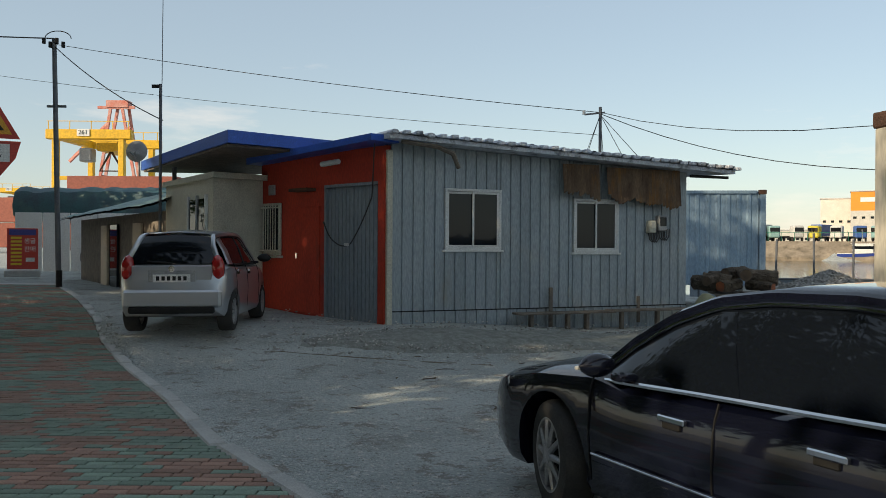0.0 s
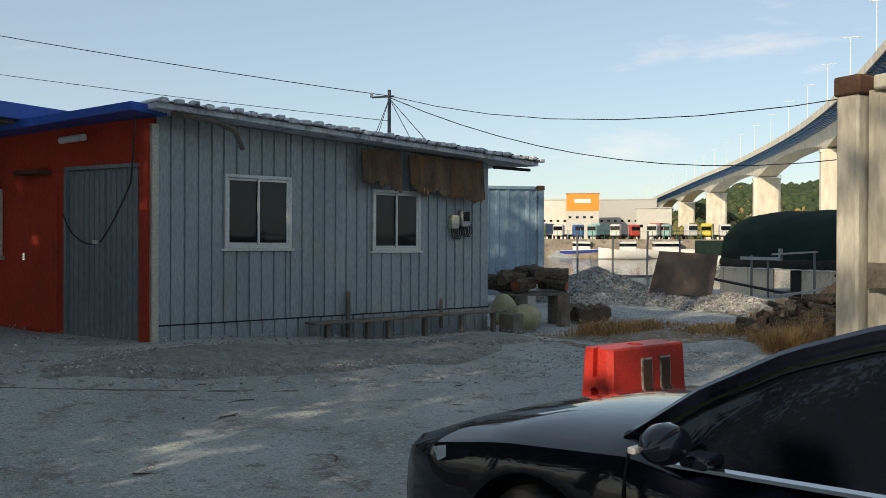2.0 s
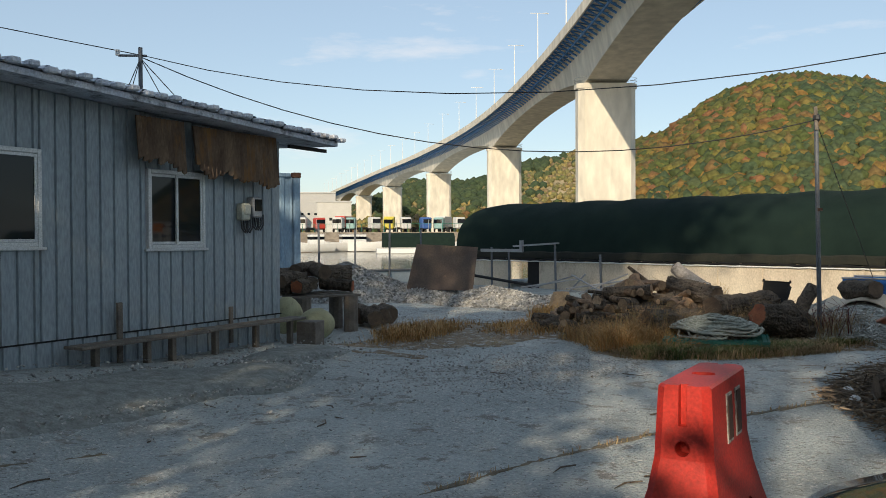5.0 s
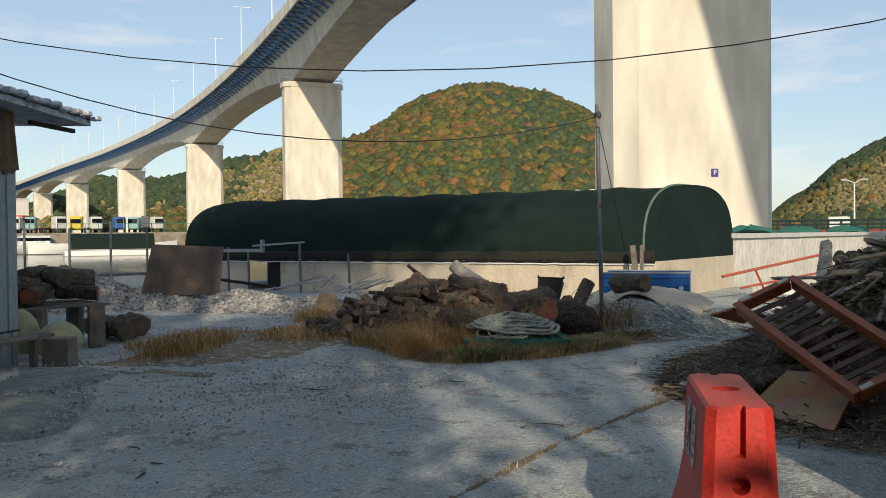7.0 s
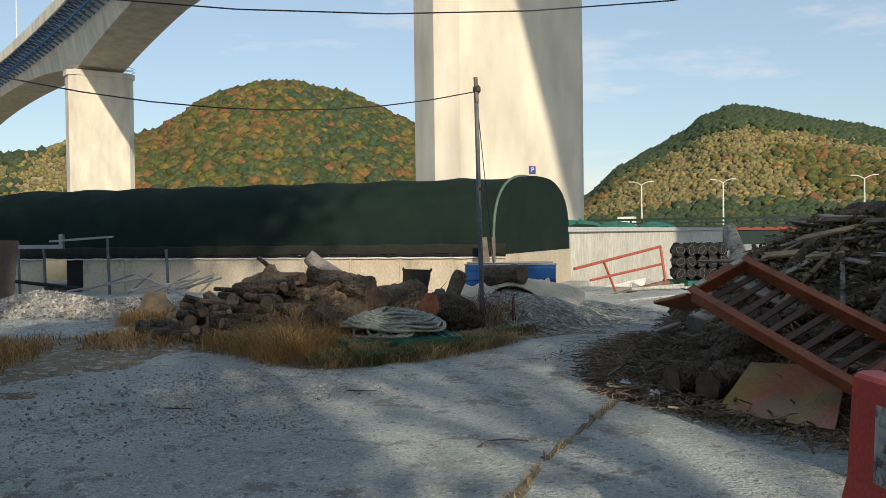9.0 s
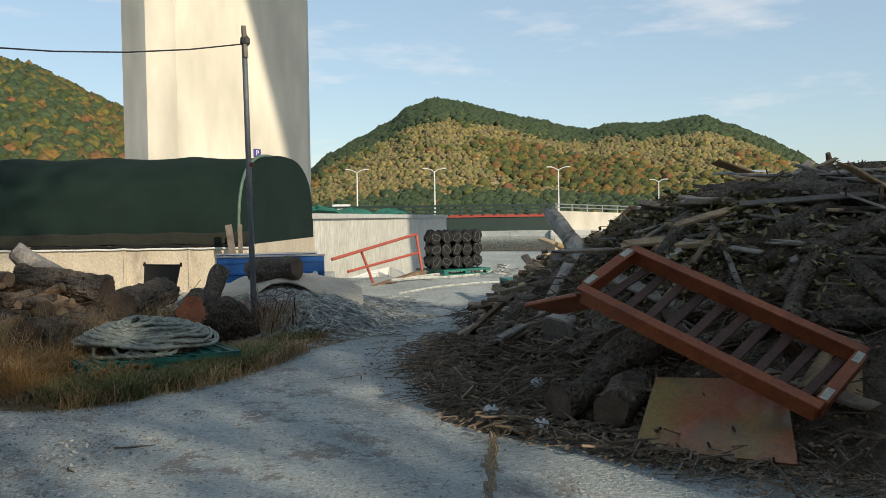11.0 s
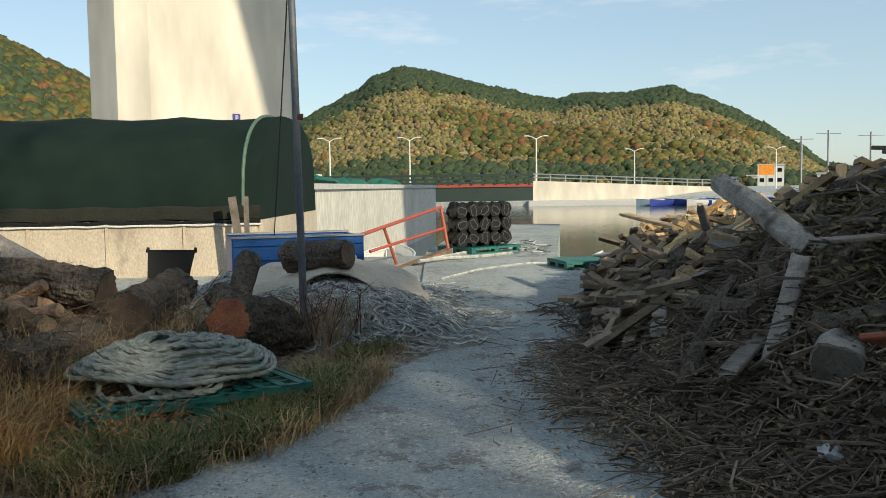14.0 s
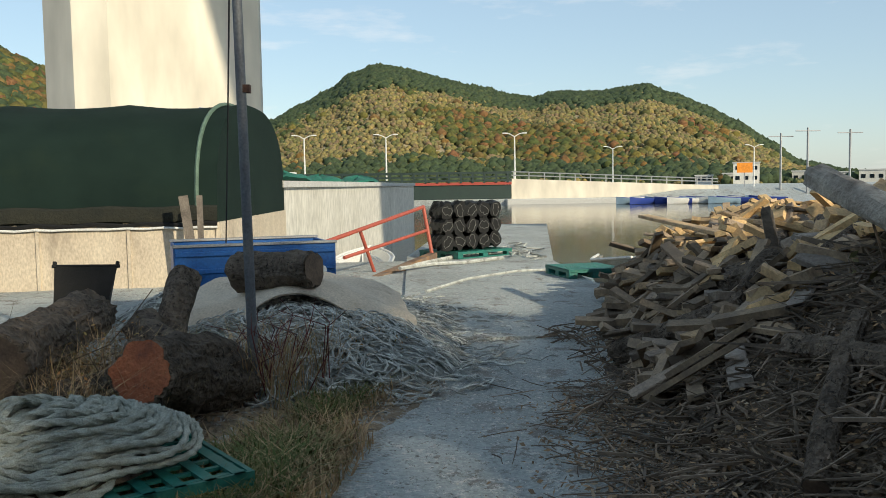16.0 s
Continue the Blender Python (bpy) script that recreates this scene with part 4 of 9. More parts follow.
pav = thing("pavement", "pavement of red and green brick pavers", "pavement", kind="structure")
edge = [(kerb_x(lerp(-3, 26, i / 60)), lerp(-3, 26, i / 60)) for i in range(61)]
g = Geo().loft([[(x - 0.1, y, pave_z(y) - 0.03), (x - 6.5, y, pave_z(y) - 0.03), (x - 6.5, y, pave_z(y) - 0.4), (x - 0.1, y, pave_z(y) - 0.4)] for x, y in edge])
part("bed", g, M_KERB, pav)
kerb_me = mesh_of("kerb_stone", Geo().box((0, 0, 0), (0.16, 0.98, 0.26), bevel=0.02), M_KERB)
acc = 0.0
pts = [Vector((kerb_x(y), y, 0)) for y in [i * 0.05 for i in range(0, 500)]]
nxt = 0.0
for a, b in zip(pts, pts[1:]):
    acc += (b - a).length
    if acc >= nxt:
        k = new("kerb_stone", kerb_me)
        k.parent = pav
        d = b - a
        k.matrix_basis = pose(a.x - 0.08, a.y, pave_z(a.y) - 0.118, 0, 0, math.degrees(math.atan2(d.y, d.x)) - 90)
        nxt += 1.0

# ---- huts and yard to the west ----
hut = thing("booth", "beige panel booth with a white sliding window", "booth")
bc = [(-4.42, 16.7), (-3.62, 17.45), (-5.4, 20.6), (-6.25, 19.6)]
part("wall", Geo().prism(bc, 0.0, 2.75), M_CREAM, hut)
cx, cy = sum(p[0] for p in bc) / 4, sum(p[1] for p in bc) / 4
part("roof_trim", Geo().prism([(cx + (x - cx) * 1.09, cy + (y - cy) * 1.09) for x, y in bc], 2.75, 2.86), M_CREAM, hut)
bw = Matrix.Translation((-4.42, 16.7, 0)) @ pose(0, 0, 0, 0, 0, math.degrees(math.atan2(2.9, -1.83)))
for k, (a, b, mt, nm) in enumerate(((0.35, 0.95, M_GLASS, "pane"), (0.95, 1.55, M_GLASS, "pane"))):
    part(nm, Geo().box(((a + b) / 2, 0.03, 1.75), (b - a - 0.06, 0.02, 1.25), m=bw @ pose((a + b) / 2, 0.02, 1.75)), mt, hut)
    for x in (a, b):
        part("window_frame", Geo().box((0, 0, 0), (0.07, 0.05, 1.4), m=bw @ pose(x, 0.03, 1.75)), M_WHITE_PVC, hut)
blue = thing("blue_canopy", "flat canopy roof with a deep blue steel edge", "canopy")
cp = [(-3.72, 15.0), (-1.7, 16.9), (-3.9, 21.5), (-7.3, 21.0)]
part("fascia", Geo().prism(cp, 3.24, 3.46), M_BLUE_EDGE, blue)
part("soffit", Geo().prism([(cx + (x - cx) * 0.96, cy + (y - cy) * 0.96) for x, y in cp], 3.19, 3.236), M_WOOD_OLD, blue)
part("post", Geo().tube([(-6.0, 19.4, 0.1), (-6.0, 19.4, 3.2)], 0.05, 8), M_POLE, blue)
hut2 = thing("old_hut", "low old hut with a green tarpaulin roof", "hut")
part("wall", Geo().prism([(-6.3, 20.0), (-5.9, 21.8), (-10.8, 30.5), (-12.4, 29.8)], 0.0, 2.25), M_WOOD_OLD, hut2)
M_TARP = mat("dull_green_tarpaulin", (0.13, 0.25, 0.235), (0.18, 0.29, 0.265), 2, 0.6, 0, 0.15, 30, dirt=(0.05, 0.08, 0.08), dirt_scale=2, dirt_at=0.5)
rg2 = []
for i in range(25):
    k = i / 24
    a, b = Vector((-6.35, 18.9, 2.35)).lerp(Vector((-13.3, 30.0, 2.3)), k), Vector((-4.6, 20.6, 3.1)).lerp(Vector((-9.8, 31.5, 3.35)), k)
    rg2.append([a.lerp(b, j / 10) + Vector((0, 0, 0.05 * fbm(i * 0.8, j * 0.7, 1.0))) for j in range(11)])
part("roof", Geo().loft(rg2, closed=False), M_TARP, hut2, smooth=True)
rg3 = [[p - Vector((0, 0, 0.05)) for p in r] for r in rg2]
part("roof_lining", Geo().loft(rg3, closed=False), M_BLACK, hut2)
for s in (0.25, 0.5, 0.62):
    p = Vector((-6.3, 20.0, 0)).lerp(Vector((-12.4, 29.8, 0)), s)
    part("door", Geo().box((0, 0, 0), (0.9, 0.06, 1.9), m=Matrix.Translation((p.x - 0.05, p.y - 0.03, 1.05)) @ pose(0, 0, 0, 0, 0, 122)), M_PANEL if s != 0.5 else M_GLASS, hut2)
fence = thing("panel_fence", "white steel panel fence at the lane's end", "fence")
for i in range(5):
    part("panel", Geo().box((-16.2 + i * 1.02, 34.0 + 0.15 * i, 1.5), (1.0, 0.06, 2.3), rz=8, bevel=0.01), M_WHITE, fence)
cab = thing("charging_cabinet", "white cabinet with a coiled hose at the fence", "cabinet")
part("body", Geo().box((-13.1, 32.6, 1.15), (0.7, 0.4, 1.5), rz=-20, bevel=0.03), M_WHITE, cab)
part("hose", Geo().tube([(-13.2 + 0.25 * math.sin(a), 32.3, 0.95 + 0.4 * math.cos(a)) for a in [i * 0.4 for i in range(15)]], 0.03, 6), M_CABLE, cab, smooth=True)
tp = []
for i in range(31):
    k = i / 30
    tp.append([(lerp(-17.6, -9.4, k), 36 - 0.4 * k + yy, zz + 0.12 * fbm(i * 0.5, zz, 1.0)) for yy, zz in ((-0.4, 2.55), (-0.5, 3.0), (-0.3, 3.55), (0.2, 3.75), (1.2, 3.7), (1.8, 2.4))])
M_TARP_BLUE = mat("dark_blue_green_tarpaulin", (0.04, 0.13, 0.14), (0.045, 0.075, 0.095), 1.0, 0.6, 0, 0.2, 20, dirt=(0.07, 0.14, 0.13), dirt_scale=0.8)
single("covered_stack", Geo().loft(tp), M_TARP_BLUE, "stack of goods under a dark tarpaulin behind the fence", "stack", smooth=True)
# red board sign
bs = thing("board_sign", "red free-standing sign board with yellow lettering", "sign", pose(-14.6, 30.2, 0.28, 0, 0, 24))
M_SIGN_RED = mat("red_sign_print", (0.55, 0.05, 0.03), (0.5, 0.045, 0.03), 3, 0.5, 0, 0, 40)
M_YELLOW = mat("yellow_sign_print", (0.75, 0.55, 0.03), (0.7, 0.5, 0.03), 3, 0.5, 0, 0, 40)
M_NAVY = mat("navy_sign_print", (0.05, 0.05, 0.25), (0.05, 0.05, 0.22), 3, 0.5, 0, 0, 40)
part("panel", Geo().box((0, 0, 0.98), (0.98, 0.06, 1.42), bevel=0.01), M_SIGN_RED, bs)
part("base", Geo().box((0, 0, 0.12), (1.15, 0.5, 0.22), bevel=0.03), M_KERB, bs)
part("heading_bar", Geo().box((0, -0.035, 1.55), (0.84, 0.012, 0.2)), M_NAVY, bs)
for r in range(8):
    part("text_bar", Geo().box((-0.2, -0.035, 1.36 - r * 0.13), (0.34, 0.012, 0.07)), M_YELLOW, bs)
def lettering(parent, words, size, m, material):
    c = bpy.data.curves.new("lettering", "FONT")
    c.body, c.size, c.align_x, c.align_y, c.extrude = words, size, "CENTER", "CENTER", 0.003
    c.materials.append(material)
    o = new("lettering", c)
    o.parent = parent
    o.matrix_basis = m
    return o


lettering(bs, "\uc0dd\uad74", 0.21, pose(0.23, -0.036, 1.24, 90), M_WHITE)
lettering(bs, "\ud310\ub9e4", 0.21, pose(0.23, -0.036, 0.96, 90), M_WHITE)
for r in range(1):
    part("text_bar", Geo().box((0.24, -0.035, 0.6 - r * 0.2), (0.24 if r % 2 else 0.28, 0.012, 0.14)), M_WHITE, bs)
# street pole, antenna pole, warning sign
sp = thing("street_pole", "slim dark steel utility pole with insulators", "pole")
part("shaft", Geo().tube([(-10.2, 23.1, 0.1), tuple(POLE1)], [0.075, 0.06], 10), M_POLE, sp, smooth=True)
part("base_sleeve", Geo().tube([(-10.2, 23.1, 0.1), (-10.2, 23.1, 0.75)], 0.085, 10), M_BLACK, sp)
part("clamp", Geo().box((-10.28, 23.1, 5.1), (0.5, 0.06, 0.06)), M_POLE, sp)
for k in range(4):
    part("insulator", Geo().tube([tuple(POLE1 + Vector((-0.25 + 0.17 * k, -0.05, -0.15 - 0.1 * (k % 2)))), tuple(POLE1 + Vector((-0.25 + 0.17 * k, -0.05, 0.0 - 0.1 * (k % 2))))], 0.05, 8), M_BLACK, sp)
part("jumper_loop", Geo().tube([tuple(POLE1 + Vector((0.35 * math.cos(a) + 0.1, 0, 0.2 * math.sin(a)))) for a in [i * 0.35 for i in range(10)]], 0.013, 5), M_CABLE, sp)
ap = thing("antenna_pole", "thin pole with a tall whip antenna and wire clamps", "pole")
part("shaft", Geo().tube([(-6.25, 19.2, 0.2), (-6.25, 19.2, 5.0)], 0.035, 8), M_POLE, ap)
part("whip", Geo().tube([(-6.22, 19.2, 5.0), (-6.2, 19.2, 7.6)], 0.009, 5), M_POLE, ap)
part("insulator", Geo().box((-6.36, 19.2, 4.95), (0.16, 0.05, 0.07)), M_BLACK, ap)
dish = thing("satellite_dish", "small grey satellite dish on a bracket", "dish")
dp = []
for i in range(5):
    r = 0.24 * i / 4 + 0.002
    dp.append([Vector((-6.9, 19.6, 3.55)) + Vector((r * math.cos(a), -0.1 + 0.35 * r * r * 3 + 0.02 * math.sin(a), r * math.sin(a))) for a in [k * math.pi / 9 for k in range(18)]])
part("reflector", Geo().loft(dp, cap=False), M_GALV, dish, smooth=True)
part("arm", Geo().tube([(-6.9, 19.5, 3.4), (-6.9, 19.1, 3.5)], 0.015, 6), M_GALV, dish)
part("post", Geo().tube([(-6.9, 19.75, 3.0), (-6.9, 19.7, 3.6)], 0.025, 6), M_GALV, dish)
ws = thing("warning_sign", "triangular red-edged road sign over a white plate", "road sign", pose(-7.55, 14.4, 0.0, 0, 0, 26))
M_SIGN_YEL = mat("yellow_sign_face", (0.70, 0.34, 0.02), (0.66, 0.32, 0.02), 3, 0.45, 0, 0, 40)
part("post", Geo().tube([(0, 0.05, -0.1), (0, 0.05, 4.2)], 0.04, 8), M_GALV, ws)
tri_p = lambda r, z: [(-r * 0.87, z - r * 0.5), (r * 0.87, z - r * 0.5), (0, z + r)]
for r, y, mt in ((0.56, 0.0, M_SIGN_RED), (0.42, -0.018, M_SIGN_YEL)):
    g = Geo().loft([[(x, y + 0.01, z) for x, z in tri_p(r, 3.5)], [(x, y - 0.01, z) for x, z in tri_p(r, 3.5)]])
    part("face", g, mt, ws)
part("bump_symbol", Geo().prism([(-0.25, -0.2), (-0.1, 0.0), (0.1, 0.0), (0.25, -0.2)], 0, 0.01), M_BLACK, ws, m=pose(0, -0.03, 3.55, 90))
g = Geo().loft([[(-0.5, 0.01, 3.18), (0.5, 0.01, 3.18), (0.42, 0.01, 2.9), (0.08, 0.01, 2.45), (-0.08, 0.01, 2.45), (-0.42, 0.01, 2.9)], [(-0.5, -0.01, 3.18), (0.5, -0.01, 3.18), (0.42, -0.01, 2.9), (0.08, -0.01, 2.45), (-0.08, -0.01, 2.45), (-0.42, -0.01, 2.9)]])
part("lower_plate", g, M_SIGN_RED, ws)
part("plate_face", Geo().box((0, -0.016, 2.98), (0.66, 0.012, 0.3)), M_WHITE, ws)
tx = bpy.data.curves.new("sign_text", "FONT")
tx.body, tx.size, tx.align_x, tx.extrude = "\ucc9c\ucc9c\ud788\nSLOW", 0.15, "CENTER", 0.002
tx.materials.append(M_BLACK)
to = new("sign_text", tx)
to.parent = ws
to.matrix_basis = pose(0, -0.026, 3.0, 90)
# port beyond: stacked containers and gantry cranes
stack = thing("container_stack", "stacked brown and green containers in the port", "containers")
M_BROWN = mat("brown_container_paint", (0.26, 0.07, 0.045), (0.22, 0.06, 0.04), 0.5, 0.6, 0, 0, 4, obj=0.2)
M_GREENC = mat("green_container_paint", (0.05, 0.2, 0.14), (0.045, 0.17, 0.12), 0.5, 0.6, 0, 0, 4)
for i in range(5):
    for k in range(2):
        part("container", Geo().box((-62 + i * 6.6 + (k * 1.2), 95, 1.9 + 2.75 * k + 0.3), (6.2, 2.6, 2.65), bevel=0.05), M_GREENC if (i + k) % 4 == 1 else M_BROWN, stack)
for k in range(3):
    part("container", Geo().box((-37 + k, 96, 1.9 + 2.75 * k), (12, 2.6, 2.65), bevel=0.05), M_BROWN, stack)
M_CRANE = mat("yellow_crane_paint", (0.72, 0.42, 0.015), (0.66, 0.38, 0.015), 0.5, 0.5, 0, 0, 4)
M_CRANE_RED = mat("red_white_crane_lattice", (0.5, 0.13, 0.09), (0.55, 0.3, 0.26), 0.5, 0.6, 0, 0, 4)
cr = thing("gantry_crane", "yellow rubber-tyred gantry crane over the stacks", "crane")
for y in (118, 130):
    part("girder", Geo().box((-48.0, y, 16.1), (11.6, 1.2, 1.3), bevel=0.1), M_CRANE, cr)
    for x in (-52.6, -43.6):
        part("leg", Geo().box((x, y, 7.9), (0.8, 0.9, 15.4), bevel=0.08), M_CRANE, cr)
    for x in (-53.4, -50.5, -47.6, -44.7, -42.6):
        part("walkway_post", Geo().box((x, y - 0.5, 17.3), (0.09, 0.09, 1.1)), M_CRANE, cr)
    part("walkway_rail", Geo().box((-48.0, y - 0.5, 17.85), (11.2, 0.09, 0.09)), M_CRANE, cr)
    part("sill_beam", Geo().box((-48.1, y, 10.2), (8.6, 0.5, 0.5)), M_CRANE, cr)
part("trolley", Geo().box((-46.6, 124, 14.9), (3.2, 7, 1.4), bevel=0.2), M_CRANE, cr)
part("cab", Geo().box((-49.5, 121, 13.6), (1.7, 1.8, 1.9), bevel=0.15), M_GALV, cr)
part("hoist_frame", Geo().tube([(-46.6, 122, 14.3), (-45.0, 122, 11.5), (-48.2, 122, 11.5), (-46.6, 122, 14.3)], 0.18, 5), M_RUSTY, cr)
part("cross_girder", Geo().box((-52.6, 124, 16.0), (0.9, 11, 1.0)), M_CRANE, cr)
part("number_plate_board", Geo().box((-48.6, 117.3, 16.3), (1.7, 0.1, 0.95)), M_WHITE, cr)
tw = thing("ship_crane", "distant red lattice quay crane top", "crane")
for a, b in (((-79, 200, 16), (-76.5, 200, 33)), ((-71, 200, 16), (-74, 200, 33)), ((-79, 203, 16), (-76, 203, 33)), ((-71, 203, 16), (-73.5, 203, 33)), ((-78, 200, 22), (-72, 200, 28)), ((-72, 200, 22), (-78, 200, 28)), ((-79.5, 200, 32.5), (-71, 200, 32.5)), ((-86, 200, 20), (-77, 200, 29))):
    part("member", Geo().tube([a, b], 0.42, 4), M_CRANE_RED, tw)
for x in (-78.5, -71.5):
    part("leg", Geo().tube([(x, 201, 0.2), (x, 201, 17)], 0.5, 6), M_CRANE_RED, tw)
part("top_house", Geo().box((-75, 201, 33.3), (5, 3, 1.6)), M_CRANE_RED, tw)
lettering(cr, "261", 0.85, pose(-48.6, 117.2, 16.3, 90), M_BLACK)
cr2 = copy_thing(cr, pose(-74, 128, 0))


# ---- vehicles ----
def cut_arches(ob, cutters):
    for c, r, w in cutters:
        g = Geo().tube([c - Vector((0, w / 2, 0)), c + Vector((0, w / 2, 0))], r, 28)
        me = mesh_of("cut", g, None)
        fix_normals(me)
        tmp = bpy.data.objects.new("cut", me)
        scene.collection.objects.link(tmp)
        bpy.context.view_layer.update()
        tmp.matrix_world = ob.matrix_world.copy()
        md = ob.modifiers.new("arch", "BOOLEAN")
        md.operation, md.object, md.solver = "DIFFERENCE", tmp, "EXACT"
        bpy.context.view_layer.update()
        dg = bpy.context.evaluated_depsgraph_get()
        done = bpy.data.meshes.new_from_object(ob.evaluated_get(dg))
        ob.modifiers.clear()
        old = ob.data
        ob.data = done
        bpy.data.meshes.remove(old)
        bpy.data.objects.remove(tmp)
    ob.data.polygons.foreach_set("use_smooth", [True] * len(ob.data.polygons))
    ob.data.set_sharp_from_angle(angle=radians(32))


def wheel(parent, c, r, side, spokes=10, steer=0):
    wm = pose(c[0], c[1], c[2], 0, 0, steer)
    w = part("wheel", Geo().tube([(0, -0.09, 0), (0, 0.09, 0)], r * 0.3, 16), M_BLACK, parent, m=wm)
    tyre = []
    for k in range(33):
        a = 2 * math.pi * k / 32
        tyre.append([(math.cos(a) * rr, yy, math.sin(a) * rr) for yy, rr in ((-0.105, r * 0.68), (-0.115, r * 0.82), (-0.1, r * 0.96), (-0.07, r), (0.07, r), (0.1, r * 0.96), (0.115, r * 0.82), (0.105, r * 0.68))])
    part("tyre", Geo().loft(tyre, closed=True, cap=False), M_RUBBER, w, smooth=True)
    rim = Geo()
    y0 = 0.085 * side
    for k in range(spokes):
        a = 2 * math.pi * k / spokes
        rim.tube([(0.05 * math.cos(a), y0 + 0.012 * side, 0.05 * math.sin(a)), (r * 0.66 * math.cos(a), y0, r * 0.66 * math.sin(a))], [0.024, 0.017], 6)
    rim.tube([(0, y0 - 0.03 * side, 0), (0, y0 + 0.03 * side, 0)], 0.07, 14)
    ring = []
    for k in range(33):
        a = 2 * math.pi * k / 32
        ring.append([(math.cos(a) * rr, yy, math.sin(a) * rr) for yy, rr in ((y0 + 0.02 * side, r * 0.70), (y0 + 0.02 * side, r * 0.64), (y0 - 0.16 * side, r * 0.62), (y0 - 0.16 * side, r * 0.66))])
    rim.loft(ring, closed=True, cap=False)
    part("rim", rim, M_GALV, w, "alloy rim", smooth=True)


def spline(table, u):
    us = [r[0] for r in table]
    return [float(np.interp(u, us, [r[k] for r in table])) for k in range(1, len(table[0]))]


def build_car(name, label, m, L, paint, low, cab_t, axles, wheel_r, half_w, pillars, rear_glass, shield, steer=0):
    """Car with x to the rear from the nose, y to its right, z from the ground."""
    car = thing(name, label, "car", m)
    n = 56
    rings = []
    for i in range(n + 1):
        u = L * i / n
        zb, zt, hw, cr_ = spline(low, u)
        half = [(0, zt + cr_), (hw * 0.55, zt + cr_ * 0.75), (hw * 0.86, zt - 0.005), (hw * 0.955, zt - 0.05), (hw * 0.985, zt - 0.12), (hw, lerp(zb, zt, 0.52)), (hw * 0.992, lerp(zb, zt, 0.36)), (hw * 0.972, zb + 0.07), (hw * 0.92, zb), (0, zb)]
        rings.append([(u, -y, z) for y, z in half] + [(u, y, z) for y, z in reversed(half[1:-1])])
    body = part("body", Geo().loft(rings), paint, car)
    cut_arches(body, [(Vector((a, s * (half_w - 0.02), wheel_r - 0.005)), wheel_r + 0.065, 0.52) for a in axles for s in (-1, 1)])
    for a in axles:
        for s in (-1, 1):
            wheel(car, (a, s * (half_w - 0.125), wheel_r), wheel_r, s, steer=steer if a == axles[0] else 0)
    # glass house
    us = [lerp(cab_t[0][0], cab_t[-1][0], i / 44) for i in range(45)]

    def ring_at(u, grow=0.0):
        zb, hb, zt, ht = spline(cab_t, u)
        k = max(0.0, zt - zb)
        return [(hb + grow, zb), (lerp(hb, ht, 0.5) + 0.018 * min(1, k * 3) + grow, lerp(zb, zt, 0.5)), (ht + 0.03 + grow, zt - 0.14 * k), (ht - 0.05, zt - 0.045 * k + grow), (ht * 0.6, zt - 0.012 + grow), (0, zt + grow)]

    for s in (-1, 1):
        for a, b in pillars["windows"]:
            g = Geo().loft([[(u, s * y, z) for y, z in ring_at(u)[:3]] for u in us if a - 0.1 <= u <= b + 0.1], closed=False)
            part("side_window", g, M_CARGLASS, car, smooth=True)
        a0, a1 = pillars["roof"]
        g = Geo().loft([[(u, s * y, z) for y, z in ring_at(u, 0.004)[2:]] for u in us if a0 <= u <= a1], closed=False)
        part("roof", g, paint, car, smooth=True)
        g = Geo()
        rail_pts = [(u, s * (ring_at(u)[2][0] + 0.002), ring_at(u)[2][1] + 0.012) for u in us]
        g.tube(rail_pts, 0.038, 8)
        part("roof_rail", g, paint, car, smooth=True)
        g = Geo().tube([(p[0], p[1] + s * 0.03, p[2] - 0.03) for p in rail_pts], 0.009, 5)
        part("drip_trim", g, M_CHROME if paint is M_CAR_NAVY else M_BLACK, car, "bright trim over the windows")
        for a, b, wd in pillars["posts"]:
            g = Geo()
            r0, r1 = ring_at(a), ring_at(b)
            p0, p1 = (a, s * (r0[0][0] + 0.006), r0[0][1]), (b, s * (r1[2][0] + 0.008), r1[2][1])
            pm = ((a + b) / 2, s * (lerp(r0[0][0], r1[2][0], 0.5) + 0.026), (r0[0][1] + r1[2][1]) / 2)
            g.loft([[(q[0] - wd, q[1], q[2]), (q[0] + wd, q[1], q[2]), (q[0] + wd, q[1] - s * 0.03, q[2]), (q[0] - wd, q[1] - s * 0.03, q[2])] for q in (p0, pm, p1)])
            part("pillar", g, M_CARGLASS if paint is M_CAR_NAVY else (M_BLACK if wd < 0.05 else paint), car)
        g = Geo()
        bp = [u for u in us if pillars["belt"][0] <= u <= pillars["belt"][1]]
        g.tube([(u, s * (ring_at(u)[0][0] + 0.012), ring_at(u)[0][1] + 0.004) for u in bp], 0.014, 6)
        part("belt_trim", g, M_CHROME if paint is M_CAR_NAVY else M_BLACK, car, "bright trim along the window sill")
        mx, mz = pillars["mirror"]
        mg = Geo()
        mrs = []
        for k in range(9):
            a = math.pi * k / 8
            rr = math.sin(a) ** 0.6
            mrs.append([(mx + 0.075 * rr * math.cos(b) - 0.02, s * (half_w + 0.0 + 0.24 * k / 8), mz + 0.068 * rr * math.sin(b) + 0.02) for b in [j * math.pi / 6 for j in range(12)]])
        mg.loft(mrs)
        mg.box((mx + 0.02, s * (half_w - 0.03), mz - 0.05), (0.1, 0.12, 0.04), bevel=0.01)
        mir = part("mirror", mg, paint if paint is M_CAR_NAVY else M_BLACK, car, smooth=True)
        part("indicator", Geo().box((mx - 0.085, s * (half_w + 0.14), mz + 0.0), (0.03, 0.15, 0.022), bevel=0.006), M_WHITE, mir)
